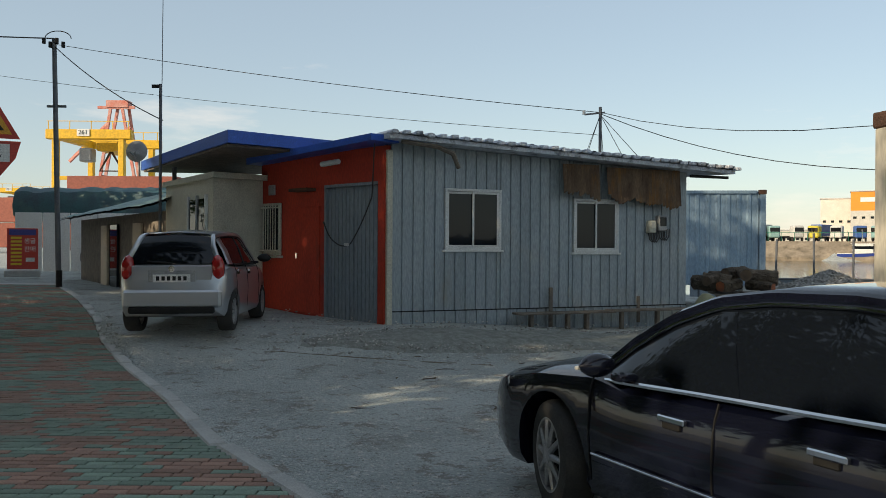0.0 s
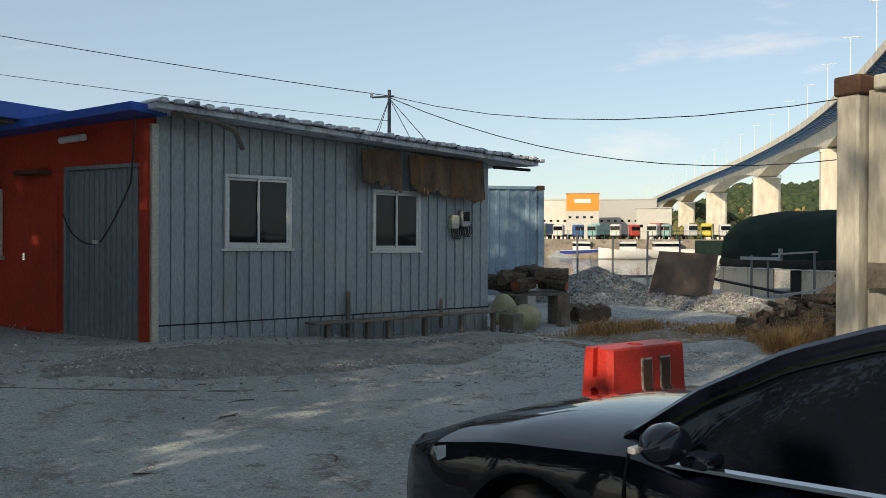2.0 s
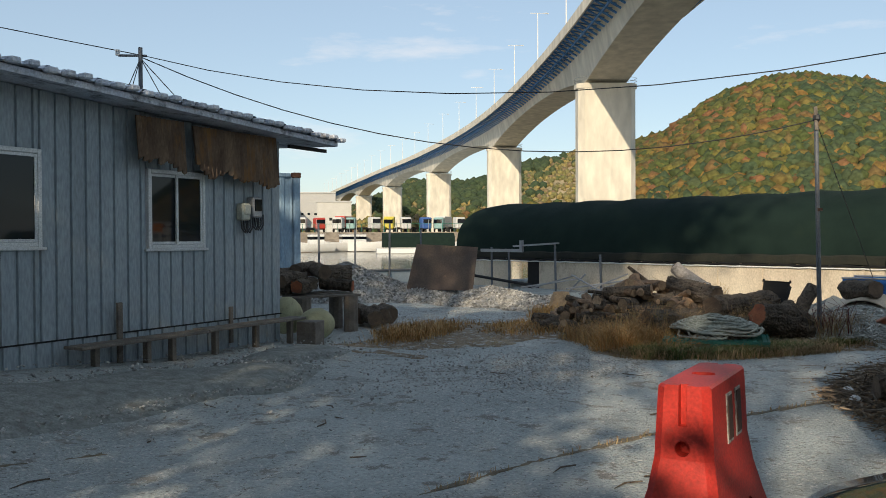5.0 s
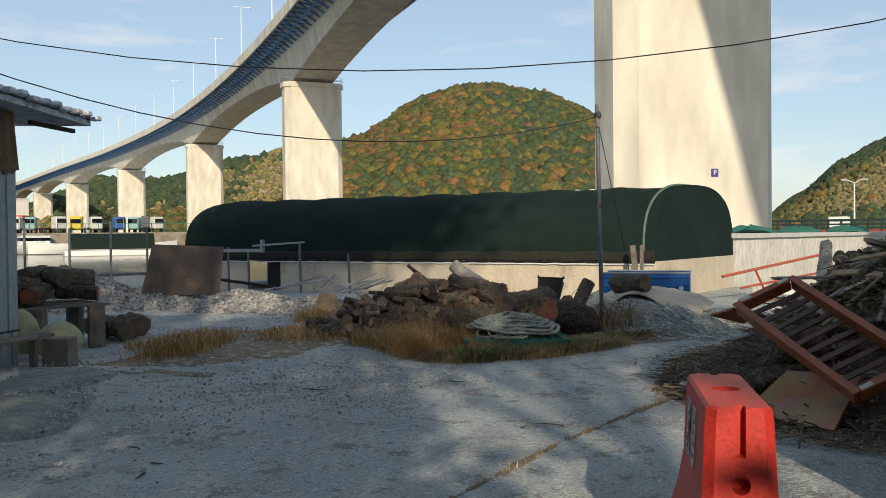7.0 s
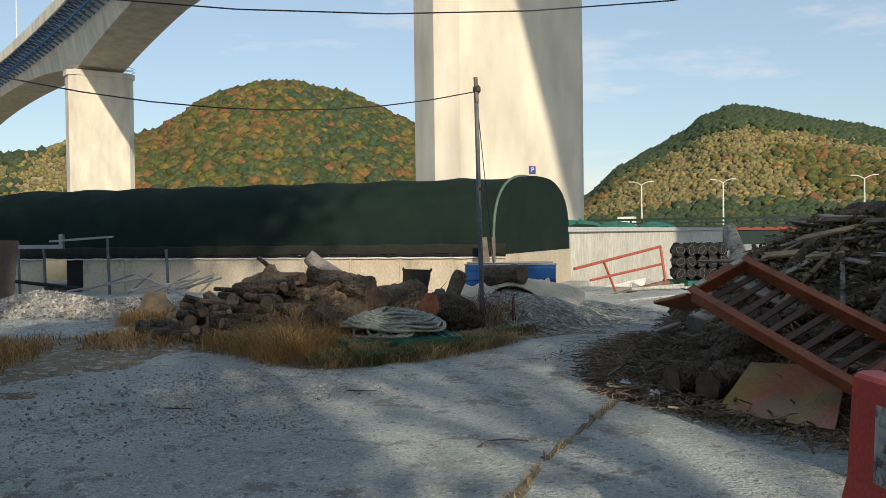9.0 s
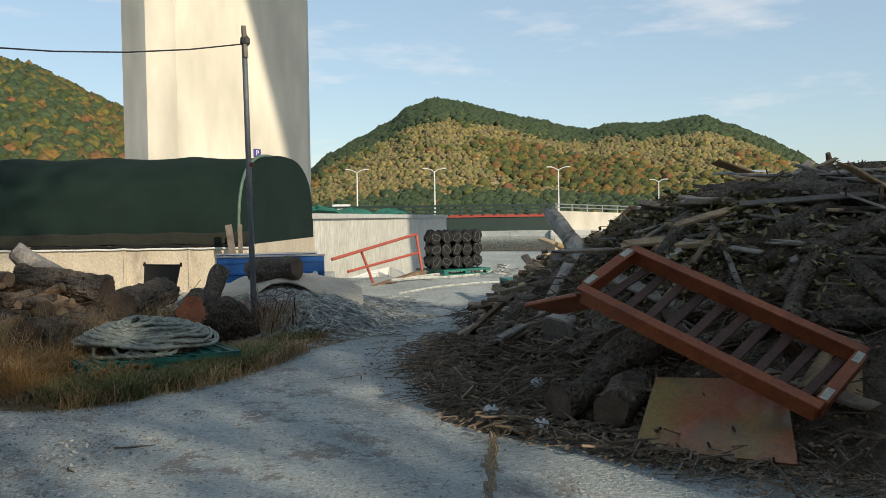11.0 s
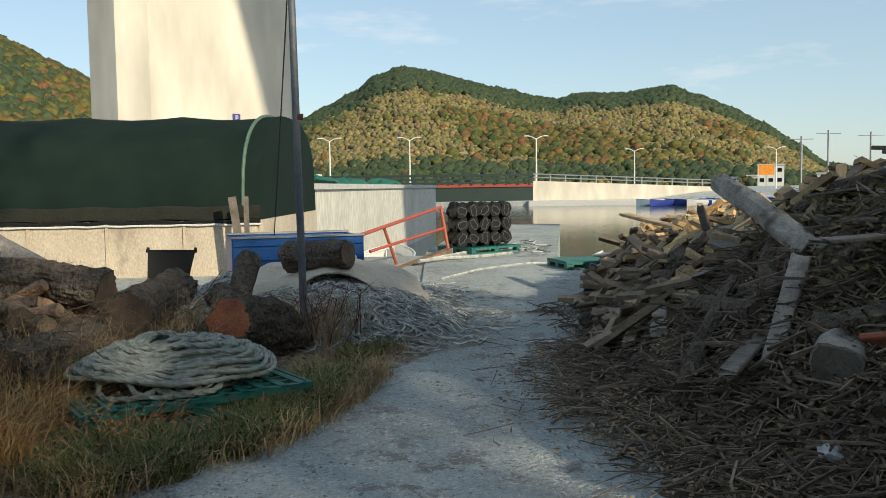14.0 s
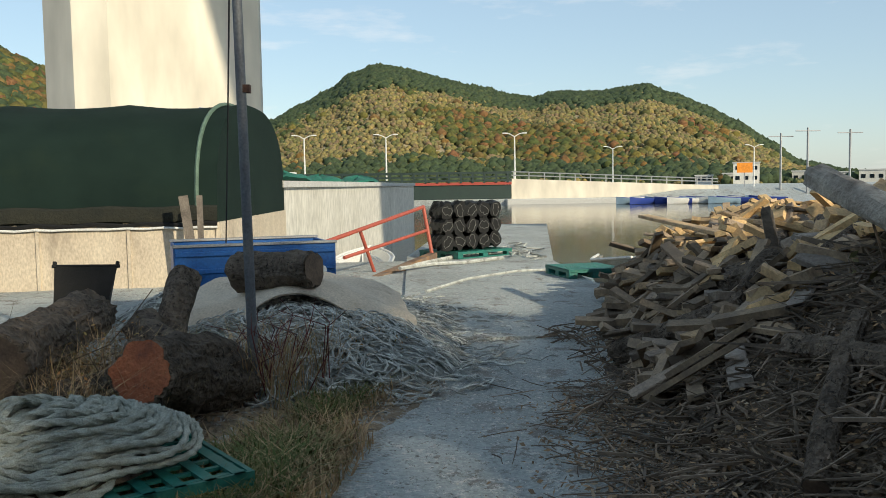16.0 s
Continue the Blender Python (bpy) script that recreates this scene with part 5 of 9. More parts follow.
        for hx, hz in pillars["handles"]:
            zb, zt, hw, cr_ = spline(low, hx)
            hnd = part("door_handle", Geo().box((hx, s * (hw + 0.012), hz), (0.2, 0.03, 0.032), bevel=0.01), M_CHROME if paint is M_CAR_NAVY else paint, car)
            part("handle_cup", Geo().box((hx - 0.02, s * (hw - 0.008), hz - 0.025), (0.13, 0.03, 0.06), bevel=0.01), M_BLACK, hnd)
        for sx in pillars["seams"]:
            g = Geo()
            pts_s = []
            for k in range(9):
                f = k / 8
                zb, zt, hw, cr_ = spline(low, sx)
                z = lerp(zb + 0.1, zt - 0.02, f)
                y = hw * (0.975 + 0.025 * math.sin(f * math.pi)) if f < 0.8 else hw * lerp(0.995, 0.95, (f - 0.8) / 0.2)
                pts_s.append((sx, s * (y + 0.0005), z))
            g.tube(pts_s, 0.006, 4)
            part("door_gap", g, M_BLACK, car)
        if pillars.get("strip"):
            x0, x1, z = pillars["strip"]
            zb, zt, hw, cr_ = spline(low, (x0 + x1) / 2)
            part("side_strip", Geo().box(((x0 + x1) / 2, s * (hw + 0.002), z), (x1 - x0, 0.03, 0.05), bevel=0.012), paint, car)
            part("strip_trim", Geo().box(((x0 + x1) / 2, s * (hw + 0.012), z + 0.016), (x1 - x0, 0.022, 0.012), bevel=0.003), M_CHROME, car)
    for nm, (a, b) in (("windscreen", shield), ("rear_window", rear_glass)):
        g = Geo().loft([[(u, y, z) for y, z in [(-q[0], q[1]) for q in ring_at(u)[2:]] + [(q[0], q[1]) for q in reversed(ring_at(u)[2:-1])]] for u in us if a <= u <= b], closed=False)
        part(nm, g, M_CARGLASS, car, smooth=True)
    return car, ring_at


M_LAMP = mat("clear_headlamp", (0.72, 0.74, 0.77), (0.6, 0.62, 0.66), 12, 0.1, 0.5, 0, 60, coat=1.0)
M_TAIL = mat("red_tail_lamp", (0.42, 0.012, 0.012), (0.30, 0.01, 0.01), 14, 0.15, 0, 0, 60, coat=1.0)
# dark saloon, nose towards the shed
low_s = [(0, 0.42, 0.52, 0.42, 0.0), (0.04, 0.30, 0.60, 0.62, 0.01), (0.14, 0.22, 0.67, 0.76, 0.02), (0.34, 0.19, 0.74, 0.85, 0.035), (0.7, 0.2, 0.82, 0.885, 0.05), (1.2, 0.2, 0.875, 0.895, 0.075), (1.5, 0.2, 0.89, 0.895, 0.05), (2.4, 0.2, 0.93, 0.895, 0.0),
         (3.3, 0.2, 0.965, 0.895, 0.0), (4.0, 0.21, 0.985, 0.88, 0.04), (4.5, 0.24, 0.98, 0.83, 0.05), (4.75, 0.3, 0.93, 0.76, 0.03), (4.85, 0.42, 0.8, 0.66, 0.0)]
cab_s = [(1.12, 0.865, 0.80, 0.90, 0.70), (1.4, 0.885, 0.82, 1.13, 0.66), (1.7, 0.90, 0.83, 1.31, 0.63), (2.0, 0.915, 0.835, 1.425, 0.615), (2.35, 0.93, 0.84, 1.475, 0.61), (2.8, 0.945, 0.84, 1.485, 0.605), (3.2, 0.96, 0.83, 1.455, 0.595), (3.6, 0.975, 0.815, 1.36, 0.59), (3.95, 0.985, 0.80, 1.18, 0.62), (4.2, 0.99, 0.78, 1.03, 0.66)]
side_p = Vector((1.118, 4.4, 0))
fwd = Vector((-0.43, 0.9, 0)).normalized()
rgt = Vector((fwd.y, -fwd.x, 0))
low_s = [((r[0] * 1.25 if r[0] < 1.2 else r[0] + 0.3), r[1], r[2] + (0.06 if r[0] < 1.3 else 0.0), *r[3:]) for r in low_s]
cab_s = [(r[0] + 0.3, *r[1:]) for r in cab_s]
nose = side_p + fwd * 2.16 + rgt * 0.905
SM = Matrix.Translation((nose.x, nose.y, -0.15)) @ pose(0, 0, 0, 0, 0, math.degrees(math.atan2(-fwd.y, -fwd.x)))
sedan, ra = build_car("saloon_car", "glossy dark navy saloon car with tinted windows", SM, 5.15, M_CAR_NAVY, low_s, cab_s, (1.06, 3.92), 0.34, 0.895,
                      dict(windows=((1.62, 2.46), (2.62, 3.55)), roof=(2.28, 3.8), posts=((2.57, 2.36, 0.055), (3.60, 3.48, 0.05)), belt=(1.5, 4.05), mirror=(1.77, 0.98), handles=((2.23, 0.78), (3.17, 0.81)), seams=(1.50, 2.50, 3.55), strip=(1.55, 3.45, 0.45)),
                      (3.8, 4.5), (1.42, 2.28), steer=-14)
for s in (-1, 1):
    g = Geo()
    rs = []
    for k in range(7):
        f = k / 6
        rs.append([(lerp(0.1, 0.6, f) + 0.0, s * (lerp(0.50, 0.868, f ** 0.6) + 0.03), lerp(0.64, 0.78, f) + dz) for dz in (0.0, -0.05, -0.12 + 0.07 * f)])
    g.loft(rs, closed=False)
    part("headlight", g, M_LAMP, sedan, "clear headlight", smooth=True)
part("grille", Geo().box((0.03, 0, 0.52), (0.05, 0.7, 0.14), bevel=0.02), M_BLACK, sedan)
part("wiper", Geo().tube([(1.46, -0.55, 0.935), (1.5, 0.1, 0.97)], 0.01, 5), M_BLACK, sedan)
# silver hatchback, tail to the camera
low_h = [(0, 0.4, 0.55, 0.45, 0.0), (0.08, 0.26, 0.66, 0.66, 0.02), (0.3, 0.2, 0.80, 0.75, 0.05), (0.8, 0.2, 0.92, 0.785, 0.06), (1.2, 0.2, 0.95, 0.79, 0.03), (2.4, 0.2, 0.96, 0.795, 0.0), (3.1, 0.22, 0.98, 0.785, 0.0), (3.35, 0.25, 0.96, 0.75, 0.0), (3.44, 0.3, 0.92, 0.705, 0.0), (3.5, 0.36, 0.62, 0.64, 0.0)]
cab_h = [(0.75, 0.92, 0.70, 0.95, 0.62), (1.1, 0.945, 0.72, 1.22, 0.58), (1.4, 0.95, 0.73, 1.40, 0.555), (1.7, 0.955, 0.735, 1.47, 0.55), (2.3, 0.96, 0.735, 1.485, 0.545), (2.9, 0.97, 0.73, 1.46, 0.53), (3.15, 0.98, 0.72, 1.43, 0.52), (3.3, 0.975, 0.71, 1.28, 0.555), (3.42, 0.96, 0.70, 1.0, 0.62)]
HM = Matrix.Translation((-3.92, 15.68, 0.21)) @ pose(0, 0, 0, 0.6, 0, -88)
cab_h = [(u, zb, hb, zt, ht - 0.045 * smoothstep(0.9, 1.3, zt)) for u, zb, hb, zt, ht in cab_h]
hatch, rh = build_car("hatchback_car", "silver small hatchback parked with its tail to the lane", HM, 3.5, M_CAR_SILVER, low_h, cab_h, (0.6, 2.95), 0.285, 0.79,
                      dict(windows=((1.2, 2.0), (2.05, 2.8)), roof=(1.38, 3.16), posts=((2.06, 2.02, 0.045), (3.0, 2.95, 0.12)), belt=(1.1, 2.9), mirror=(1.25, 1.02), handles=((1.95, 0.86), (2.75, 0.88)), seams=(1.05, 2.04, 2.85)), (3.16, 3.42), (0.75, 1.38))
for s in (-1, 1):
    lens = Geo().loft([[(3.39 + 0.115 * q * math.cos(a), s * (0.63 - 0.01 * h) + 0.095 * q * math.sin(a), 0.93 + 0.19 * h) for a in [n_ * math.pi / 8 for n_ in range(16)]] for h, q in ((-0.98, 0.2), (-0.8, 0.6), (-0.45, 0.9), (0.0, 1.0), (0.45, 0.9), (0.8, 0.6), (0.98, 0.2))])
    tl_ = part("tail_light", lens, M_TAIL, hatch, "red tail light", smooth=True)
    for z in (0.80, 0.925):
        part("lens", Geo().tube([(3.47, s * 0.63, z + 0.06), (3.51, s * 0.63, z + 0.06)], 0.05, 14), M_TAIL, tl_)
part("tailgate_panel", Geo().box((3.455, 0, 0.80), (0.03, 1.12, 0.34), bevel=0.012), M_CAR_SILVER, hatch)
part("plate_recess", Geo().box((3.468, 0, 0.80), (0.014, 0.66, 0.20), bevel=0.005), M_GALV, hatch)
pl = part("number_plate", Geo().box((3.482, 0, 0.79), (0.02, 0.52, 0.11), bevel=0.006), M_WHITE, hatch)
for k in range(6):
    part("plate_bar", Geo().box((3.494, -0.19 + k * 0.076, 0.79), (0.006, 0.045, 0.06)), M_BLACK, pl)
part("badge", Geo().tube([(3.47, 0, 0.925), (3.485, 0, 0.925)], 0.045, 14), M_CHROME, hatch)
part("bumper", Geo().box((3.45, 0, 0.50), (0.16, 1.38, 0.26), bevel=0.1), M_CAR_SILVER, hatch)
part("bumper_lower", Geo().box((3.465, 0, 0.345), (0.15, 1.2, 0.10), bevel=0.03), M_BLACK, hatch)
part("wiper", Geo().tube([(3.44, 0.0, 1.0), (3.42, -0.35, 1.03)], 0.012, 5), M_BLACK, hatch)
part("aerial", Geo().tube([(1.6, 0, 1.48), (1.75, 0, 1.75)], 0.006, 5), M_BLACK, hatch)


# ---- trees behind the walk, whose shade falls on the yard ----
M_LEAF = foliage("tree_leaves", [(0.04, 0.075, 0.018), (0.06, 0.095, 0.02), (0.05, 0.08, 0.02), (0.09, 0.10, 0.025)])


def leafy_tree(x, y, h, r, seed, leaves=4200, low=0.28):
    rnd = random.Random(seed)
    z0 = ground_z(x, y) - 0.1
    t = thing("tree", "leafy roadside tree beside the pavement", "tree", group="roadside trees")
    g = Geo().tube([(x, y, z0), (x + 0.1, y, z0 + h * 0.25), (x - 0.05, y + 0.1, z0 + h * 0.55), (x, y, z0 + h * 0.85)], [0.22, 0.17, 0.11, 0.04], 9)
    cents = []
    for k in range(16):
        a, hz = rnd.uniform(0, 6.28), rnd.uniform(low + 0.05, 0.92)
        rr = r * math.sqrt(max(0.05, 1 - ((hz - 0.6) / 0.42) ** 2)) * rnd.uniform(0.45, 0.85)
        c = Vector((x + rr * math.cos(a), y + rr * math.sin(a), z0 + h * hz))
        g.tube([(x, y, z0 + h * (hz - 0.18)), ((x + c.x) / 2, (y + c.y) / 2, z0 + h * (hz - 0.08)), tuple(c)], [0.07, 0.045, 0.015], 5)
        cents.append(c)
    part("trunk", g, M_BARK, t)
    lg = Geo()
    for k in range(leaves):
        c = rnd.choice(cents)
        p = c + Vector((rnd.gauss(0, 1), rnd.gauss(0, 1), rnd.gauss(0, 0.8))) * r * 0.24
        u = Vector((rnd.gauss(0, 1), rnd.gauss(0, 1), rnd.gauss(0, 1))).normalized()
        v = u.orthogonal().normalized()
        s = rnd.uniform(0.11, 0.23)
        lg.add([p - u * s, p + v * s * 0.5, p + u * s, p - v * s * 0.5], [(0, 1, 2, 3)])
    tagged(part("crown", lg, M_LEAF, t), kind="stuff")


for i, (x, y, h, r) in enumerate(((-16, 17, 11, 3.6), (-14, 12.5, 12, 3.7), (-12.5, 8.5, 15, 4.1), (-11, 4.5, 25, 4.6), (-10.5, 3.4, 12, 2.9), (-8.3, -0.2, 6.0, 2.2), (-8.8, 1.8, 6.8, 2.2), (-9.5, -3, 6.6, 2.8), (-6, -4.5, 5.8, 2.6), (-2.5, -5.5, 5.6, 2.4), (-14, -5, 17, 3.6), (-12, -7.8, 16.5, 2.6), (-16.5, 6.5, 14, 4.0), (-26, 24, 11, 4.0), (-23, 17.5, 11, 3.8), (-28, 30, 11, 3.8), (-22.5, 29, 10, 3.8), (-19.5, 25, 9, 3.4), (-17, 21, 9.5, 3.2))):
    leafy_tree(x, y, h, r, 40 + i, 9000 if y > 3 else (2600 if h > 16 else 5200), 0.12 if h < 8 else (0.66 if h > 16 and y < -4 else 0.2))
leafy_tree(-11.4, -0.2, 25, 4.2, 71, 8500, 0.62)


# ---- loose ground cover ----
M_SOIL = mat("brown_soil_and_litter", (0.27, 0.20, 0.13), (0.17, 0.13, 0.088), 2.5, 0.95, 0, 0.8, 30, dirt=(0.30, 0.24, 0.16), dirt_scale=2.2, dirt_at=0.5, bump_dist=0.04, speck=[((0.40, 0.40, 0.37), 7, 0.54), ((0.11, 0.085, 0.06), 13, 0.57), ((0.48, 0.47, 0.44), 26, 0.6)])
M_GRAVEL = mat("grey_crushed_gravel", (0.34, 0.355, 0.33), (0.22, 0.23, 0.21), 9, 0.95, 0, 0.9, 40, bump_dist=0.04, dirt=(0.18, 0.17, 0.15), dirt_scale=5)
M_PEBBLE = mat("loose_pebbles", (0.50, 0.49, 0.46), (0.34, 0.33, 0.31), 9, 0.9, 0, 0.1, 40, island=0.45)
M_DRYGRASS = foliage("dry_orange_grass", [(0.50, 0.24, 0.08), (0.60, 0.36, 0.14), (0.34, 0.185, 0.08), (0.56, 0.40, 0.20), (0.28, 0.20, 0.085), (0.42, 0.20, 0.075)])
M_STRAW = foliage("dead_brown_stems", [(0.42, 0.27, 0.15), (0.58, 0.41, 0.24), (0.26, 0.17, 0.10), (0.48, 0.36, 0.19), (0.20, 0.20, 0.08)])
M_GRASS = foliage("green_weeds", [(0.07, 0.115, 0.035), (0.11, 0.15, 0.045), (0.18, 0.17, 0.065), (0.09, 0.125, 0.04)])


def ellipse_mask(cx, cy, rx, ry, rot=0.0, wob=0.35, s=0.8):
    c, sn = math.cos(radians(rot)), math.sin(radians(rot))

    def f(x, y):
        dx, dy = x - cx, y - cy
        u, v = (dx * c + dy * sn) / rx, (-dx * sn + dy * c) / ry
        return 1 - math.hypot(u, v) + wob * fbm(x, y, s, cx)
    return f


def ground_patch(name, label, masks, material, box, step, lift=0.008, bulge=0.05):
    x0, y0, x1, y1 = box
    g = Geo()
    idx = {}
    nx_, ny_ = int((x1 - x0) / step), int((y1 - y0) / step)

    def val(x, y):
        return max(m(x, y) for m in masks)

    def vert(i, j):
        if (i, j) not in idx:
            x, y = x0 + i * step, y0 + j * step
            k = val(x, y)
            idx[(i, j)] = len(g.v)
            g.v.append((x, y, ground_z(x, y) + (lift + bulge * min(1, k * 2) if k > 0.06 else max(-0.04, (k - 0.02) * 0.35))))
        return idx[(i, j)]
    for j in range(ny_):
        for i in range(nx_):
            if max(val(x0 + (i + a) * step, y0 + (j + b) * step) for a, b in ((0, 0), (1, 0), (0, 1), (1, 1))) > -0.12:
                g.f.append((vert(i, j), vert(i + 1, j), vert(i + 1, j + 1), vert(i, j + 1)))
    return single(name, g, material, label, "ground", kind="structure", smooth=True)


soil_masks = [ellipse_mask(10.6, 13.2, 3.0, 1.25, -18), ellipse_mask(8.3, 16.7, 2.9, 1.35, 18, 0.5), ellipse_mask(11.0, 16.4, 2.3, 1.2, 30, 0.5), ellipse_mask(12.6, 11.6, 1.6, 0.7, -8), ellipse_mask(8.9, 13.6, 0.7, 0.6, -30)]
ground_patch("soil_patch", "brown soil with dead leaves and straw", soil_masks, M_SOIL, (5, 10, 16, 19), 0.09)
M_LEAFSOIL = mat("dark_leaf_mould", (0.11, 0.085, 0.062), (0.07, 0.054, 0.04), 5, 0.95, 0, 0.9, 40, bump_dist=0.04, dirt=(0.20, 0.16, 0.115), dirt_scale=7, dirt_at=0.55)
pile_masks = [ellipse_mask(8.4, 8.9, 1.6, 1.15, -8, 0.4), ellipse_mask(11.5, 8.6, 3.2, 1.25, -6, 0.2)]
ground_patch("soil_patch", "dark leaf litter around the timber heap", pile_masks, M_LEAFSOIL, (5.4, 6.5, 15.5, 11), 0.09)
grav_masks = [ellipse_mask(1.2, 13.9, 3.6, 0.75, 20, 0.3), ellipse_mask(4.1, 15.5, 1.0, 0.4, 20, 0.3)]
ground_patch("gravel_patch", "ramp of crushed grey gravel before the shed", grav_masks, M_GRAVEL, (-3.5, 11.5, 7, 18), 0.1, bulge=0.08)


def scatter(name, label, masks, box, count, size, seed, material, flat=0.5, lift=0.0, hf=None):
    rnd = random.Random(seed)
    g = Geo()
    x0, y0, x1, y1 = box
    made = 0
    while made < count:
        x, y = rnd.uniform(x0, x1), rnd.uniform(y0, y1)
        k = max(m(x, y) for m in masks)
        if k < 0 and rnd.random() > 0.12:
            made += 0.2
            continue
        made += 1
        s = size * rnd.uniform(0.4, 1.4)
        z = (hf(x, y) if hf else ground_z(x, y)) + lift
        m = pose(x, y, z + s * flat * 0.1, rnd.uniform(-50, 50), rnd.uniform(-50, 50), rnd.uniform(0, 360))
        a, b, c = s * rnd.uniform(0.7, 1.2), s * rnd.uniform(0.6, 1.0), s * flat
        g.add([m @ Vector(v) for v in ((a, 0, 0), (0, b, 0.2 * c), (-a, 0.1 * b, 0), (0, -b, 0), (0.1 * a, 0, c), (0, 0.1 * b, -c))], [(0, 1, 4), (1, 2, 4), (2, 3, 4), (3, 0, 4), (1, 0, 5), (2, 1, 5), (3, 2, 5), (0, 3, 5)])
    return single(name, g, material, label, "gravel", kind="stuff")


scatter("gravel", "loose grey gravel before the shed", grav_masks, (-3, 12, 7, 17.5), 5000, 0.022, 3, M_PEBBLE, lift=0.05)
strip = [ellipse_mask(6.2, 13.6, 3.2, 0.8, 6, 0.5), ellipse_mask(9.8, 19, 2.5, 3.5, 20, 0.5), ellipse_mask(12.2, 16.5, 1.2, 1.0, 0, 0.3)]
scatter("gravel", "pale crushed shell scattered over the yard", strip, (2, 11, 16, 24), 9000, 0.02, 5, M_PEBBLE)
scatter("gravel", "white broken shell behind the log stack", [ellipse_mask(14.2, 14.2, 1.5, 1.0, 0, 0.3)], (12.4, 12.8, 16, 15.6), 3600, 0.03, 15, M_SHELL, lift=0.02)
scatter("gravel", "white crushed shell along the weeds", [ellipse_mask(6.9, 13.0, 1.7, 1.0, 30, 0.5)], (4.5, 11.5, 9, 15), 5200, 0.013, 16, M_SHELL)
everywhere = [lambda x, y: 1.0]
scatter("gravel", "small stones strewn on the concrete", everywhere, (-3, 5, 8, 13.5), 2600, 0.010, 6, M_PEBBLE, 0.35)
scatter("gravel", "small stones strewn along the path", everywhere, (6, 9.6, 19, 12), 2200, 0.010, 7, M_PEBBLE, 0.35)


def heap_h(x, y):
    k = 0.0
    for cx, cy, r, h in ((11.7, 26.3, 2.4, 0.98), (12.9, 24.2, 1.7, 0.55), (13.4, 22.0, 1.7, 0.42), (13.5, 19.8, 1.5, 0.3), (10.6, 27.4, 1.4, 0.6), (14.2, 18.2, 1.2, 0.18)):
        d = math.hypot(x - cx, y - cy) / r
        if d < 1:
            k = max(k, h * (1 - d) ** 0.9)
    return k


def heightfield(box, step, hf, thr=0.01):
    x0, y0, x1, y1 = box
    g = Geo()
    idx = {}

    def vert(i, j):
        if (i, j) not in idx:
            x, y = x0 + i * step, y0 + j * step
            h = hf(x, y)
            idx[(i, j)] = len(g.v)
            g.v.append((x, y, ground_z(x, y) + (h if h > thr else -0.05)))
        return idx[(i, j)]
    for j in range(int((y1 - y0) / step)):
        for i in range(int((x1 - x0) / step)):
            if max(hf(x0 + (i + a) * step, y0 + (j + b) * step) for a, b in ((0, 0), (1, 0), (0, 1), (1, 1))) > thr:
                g.f.append((vert(i, j), vert(i + 1, j), vert(i + 1, j + 1), vert(i, j + 1)))
    return g


sh = thing("shell_heap", "long heap of grey-white oyster shells", "heap")
part("core", heightfield((8.5, 16, 16, 29.5), 0.12, heap_h), M_SHELL, sh)
rnd = random.Random(8)
g = Geo()
n_shell = 0
while n_shell < 13000:
    x, y = rnd.uniform(8.8, 15.6), rnd.uniform(17, 29)
    h = heap_h(x, y)
    if h < 0.01:
        continue
    n_shell += 1
    s = rnd.uniform(0.03, 0.075)
    m = pose(x, y, ground_z(x, y) + h + 0.01, rnd.uniform(-70, 70), rnd.uniform(-70, 70), rnd.uniform(0, 360))
    g.add([m @ Vector(v) for v in ((s, 0, 0), (0.2 * s, 0.6 * s, 0.1 * s), (-s, 0.1 * s, 0), (0, -0.55 * s, 0.05 * s), (0, 0, 0.3 * s))], [(0, 1, 4), (1, 2, 4), (2, 3, 4), (3, 0, 4), (0, 3, 2, 1)])
tagged(part("shell_layer", g, M_SHELL, sh), kind="stuff")


def grass(name, label, masks, box, count, h, seed, material, lean=0.35, w=0.006, hf=None):
    rnd = random.Random(seed)
    g = Geo()
    x0, y0, x1, y1 = box
    made = 0
    tries = 0
    while made < count and tries < count * 40:
        tries += 1
        x, y = rnd.uniform(x0, x1), rnd.uniform(y0, y1)
        k = max(m(x, y) for m in masks)
        if k < 0.02 or rnd.random() > k * 2.5:
            continue
        made += 1
        hh = h * rnd.uniform(0.35, 1.25)
        a = rnd.uniform(0, 6.28)
        d = Vector((math.cos(a), math.sin(a), 0)) * hh * rnd.uniform(0.1, 2 * lean)
        e = Vector((-math.sin(a), math.cos(a), 0)) * w * rnd.uniform(0.7, 1.5)
        p = Vector((x, y, ground_z(x, y) + (hf(x, y) if hf else 0)))
        mid, top = p + d * 0.35 + Vector((0, 0, hh * 0.6)), p + d + Vector((0, 0, hh * rnd.uniform(0.7, 1.0)))
        g.add([p - e, p + e, mid + e * 0.7, mid - e * 0.7, top], [(0, 1, 2, 3), (3, 2, 4)])
    return single(name, g, material, label, "grass", kind="stuff")


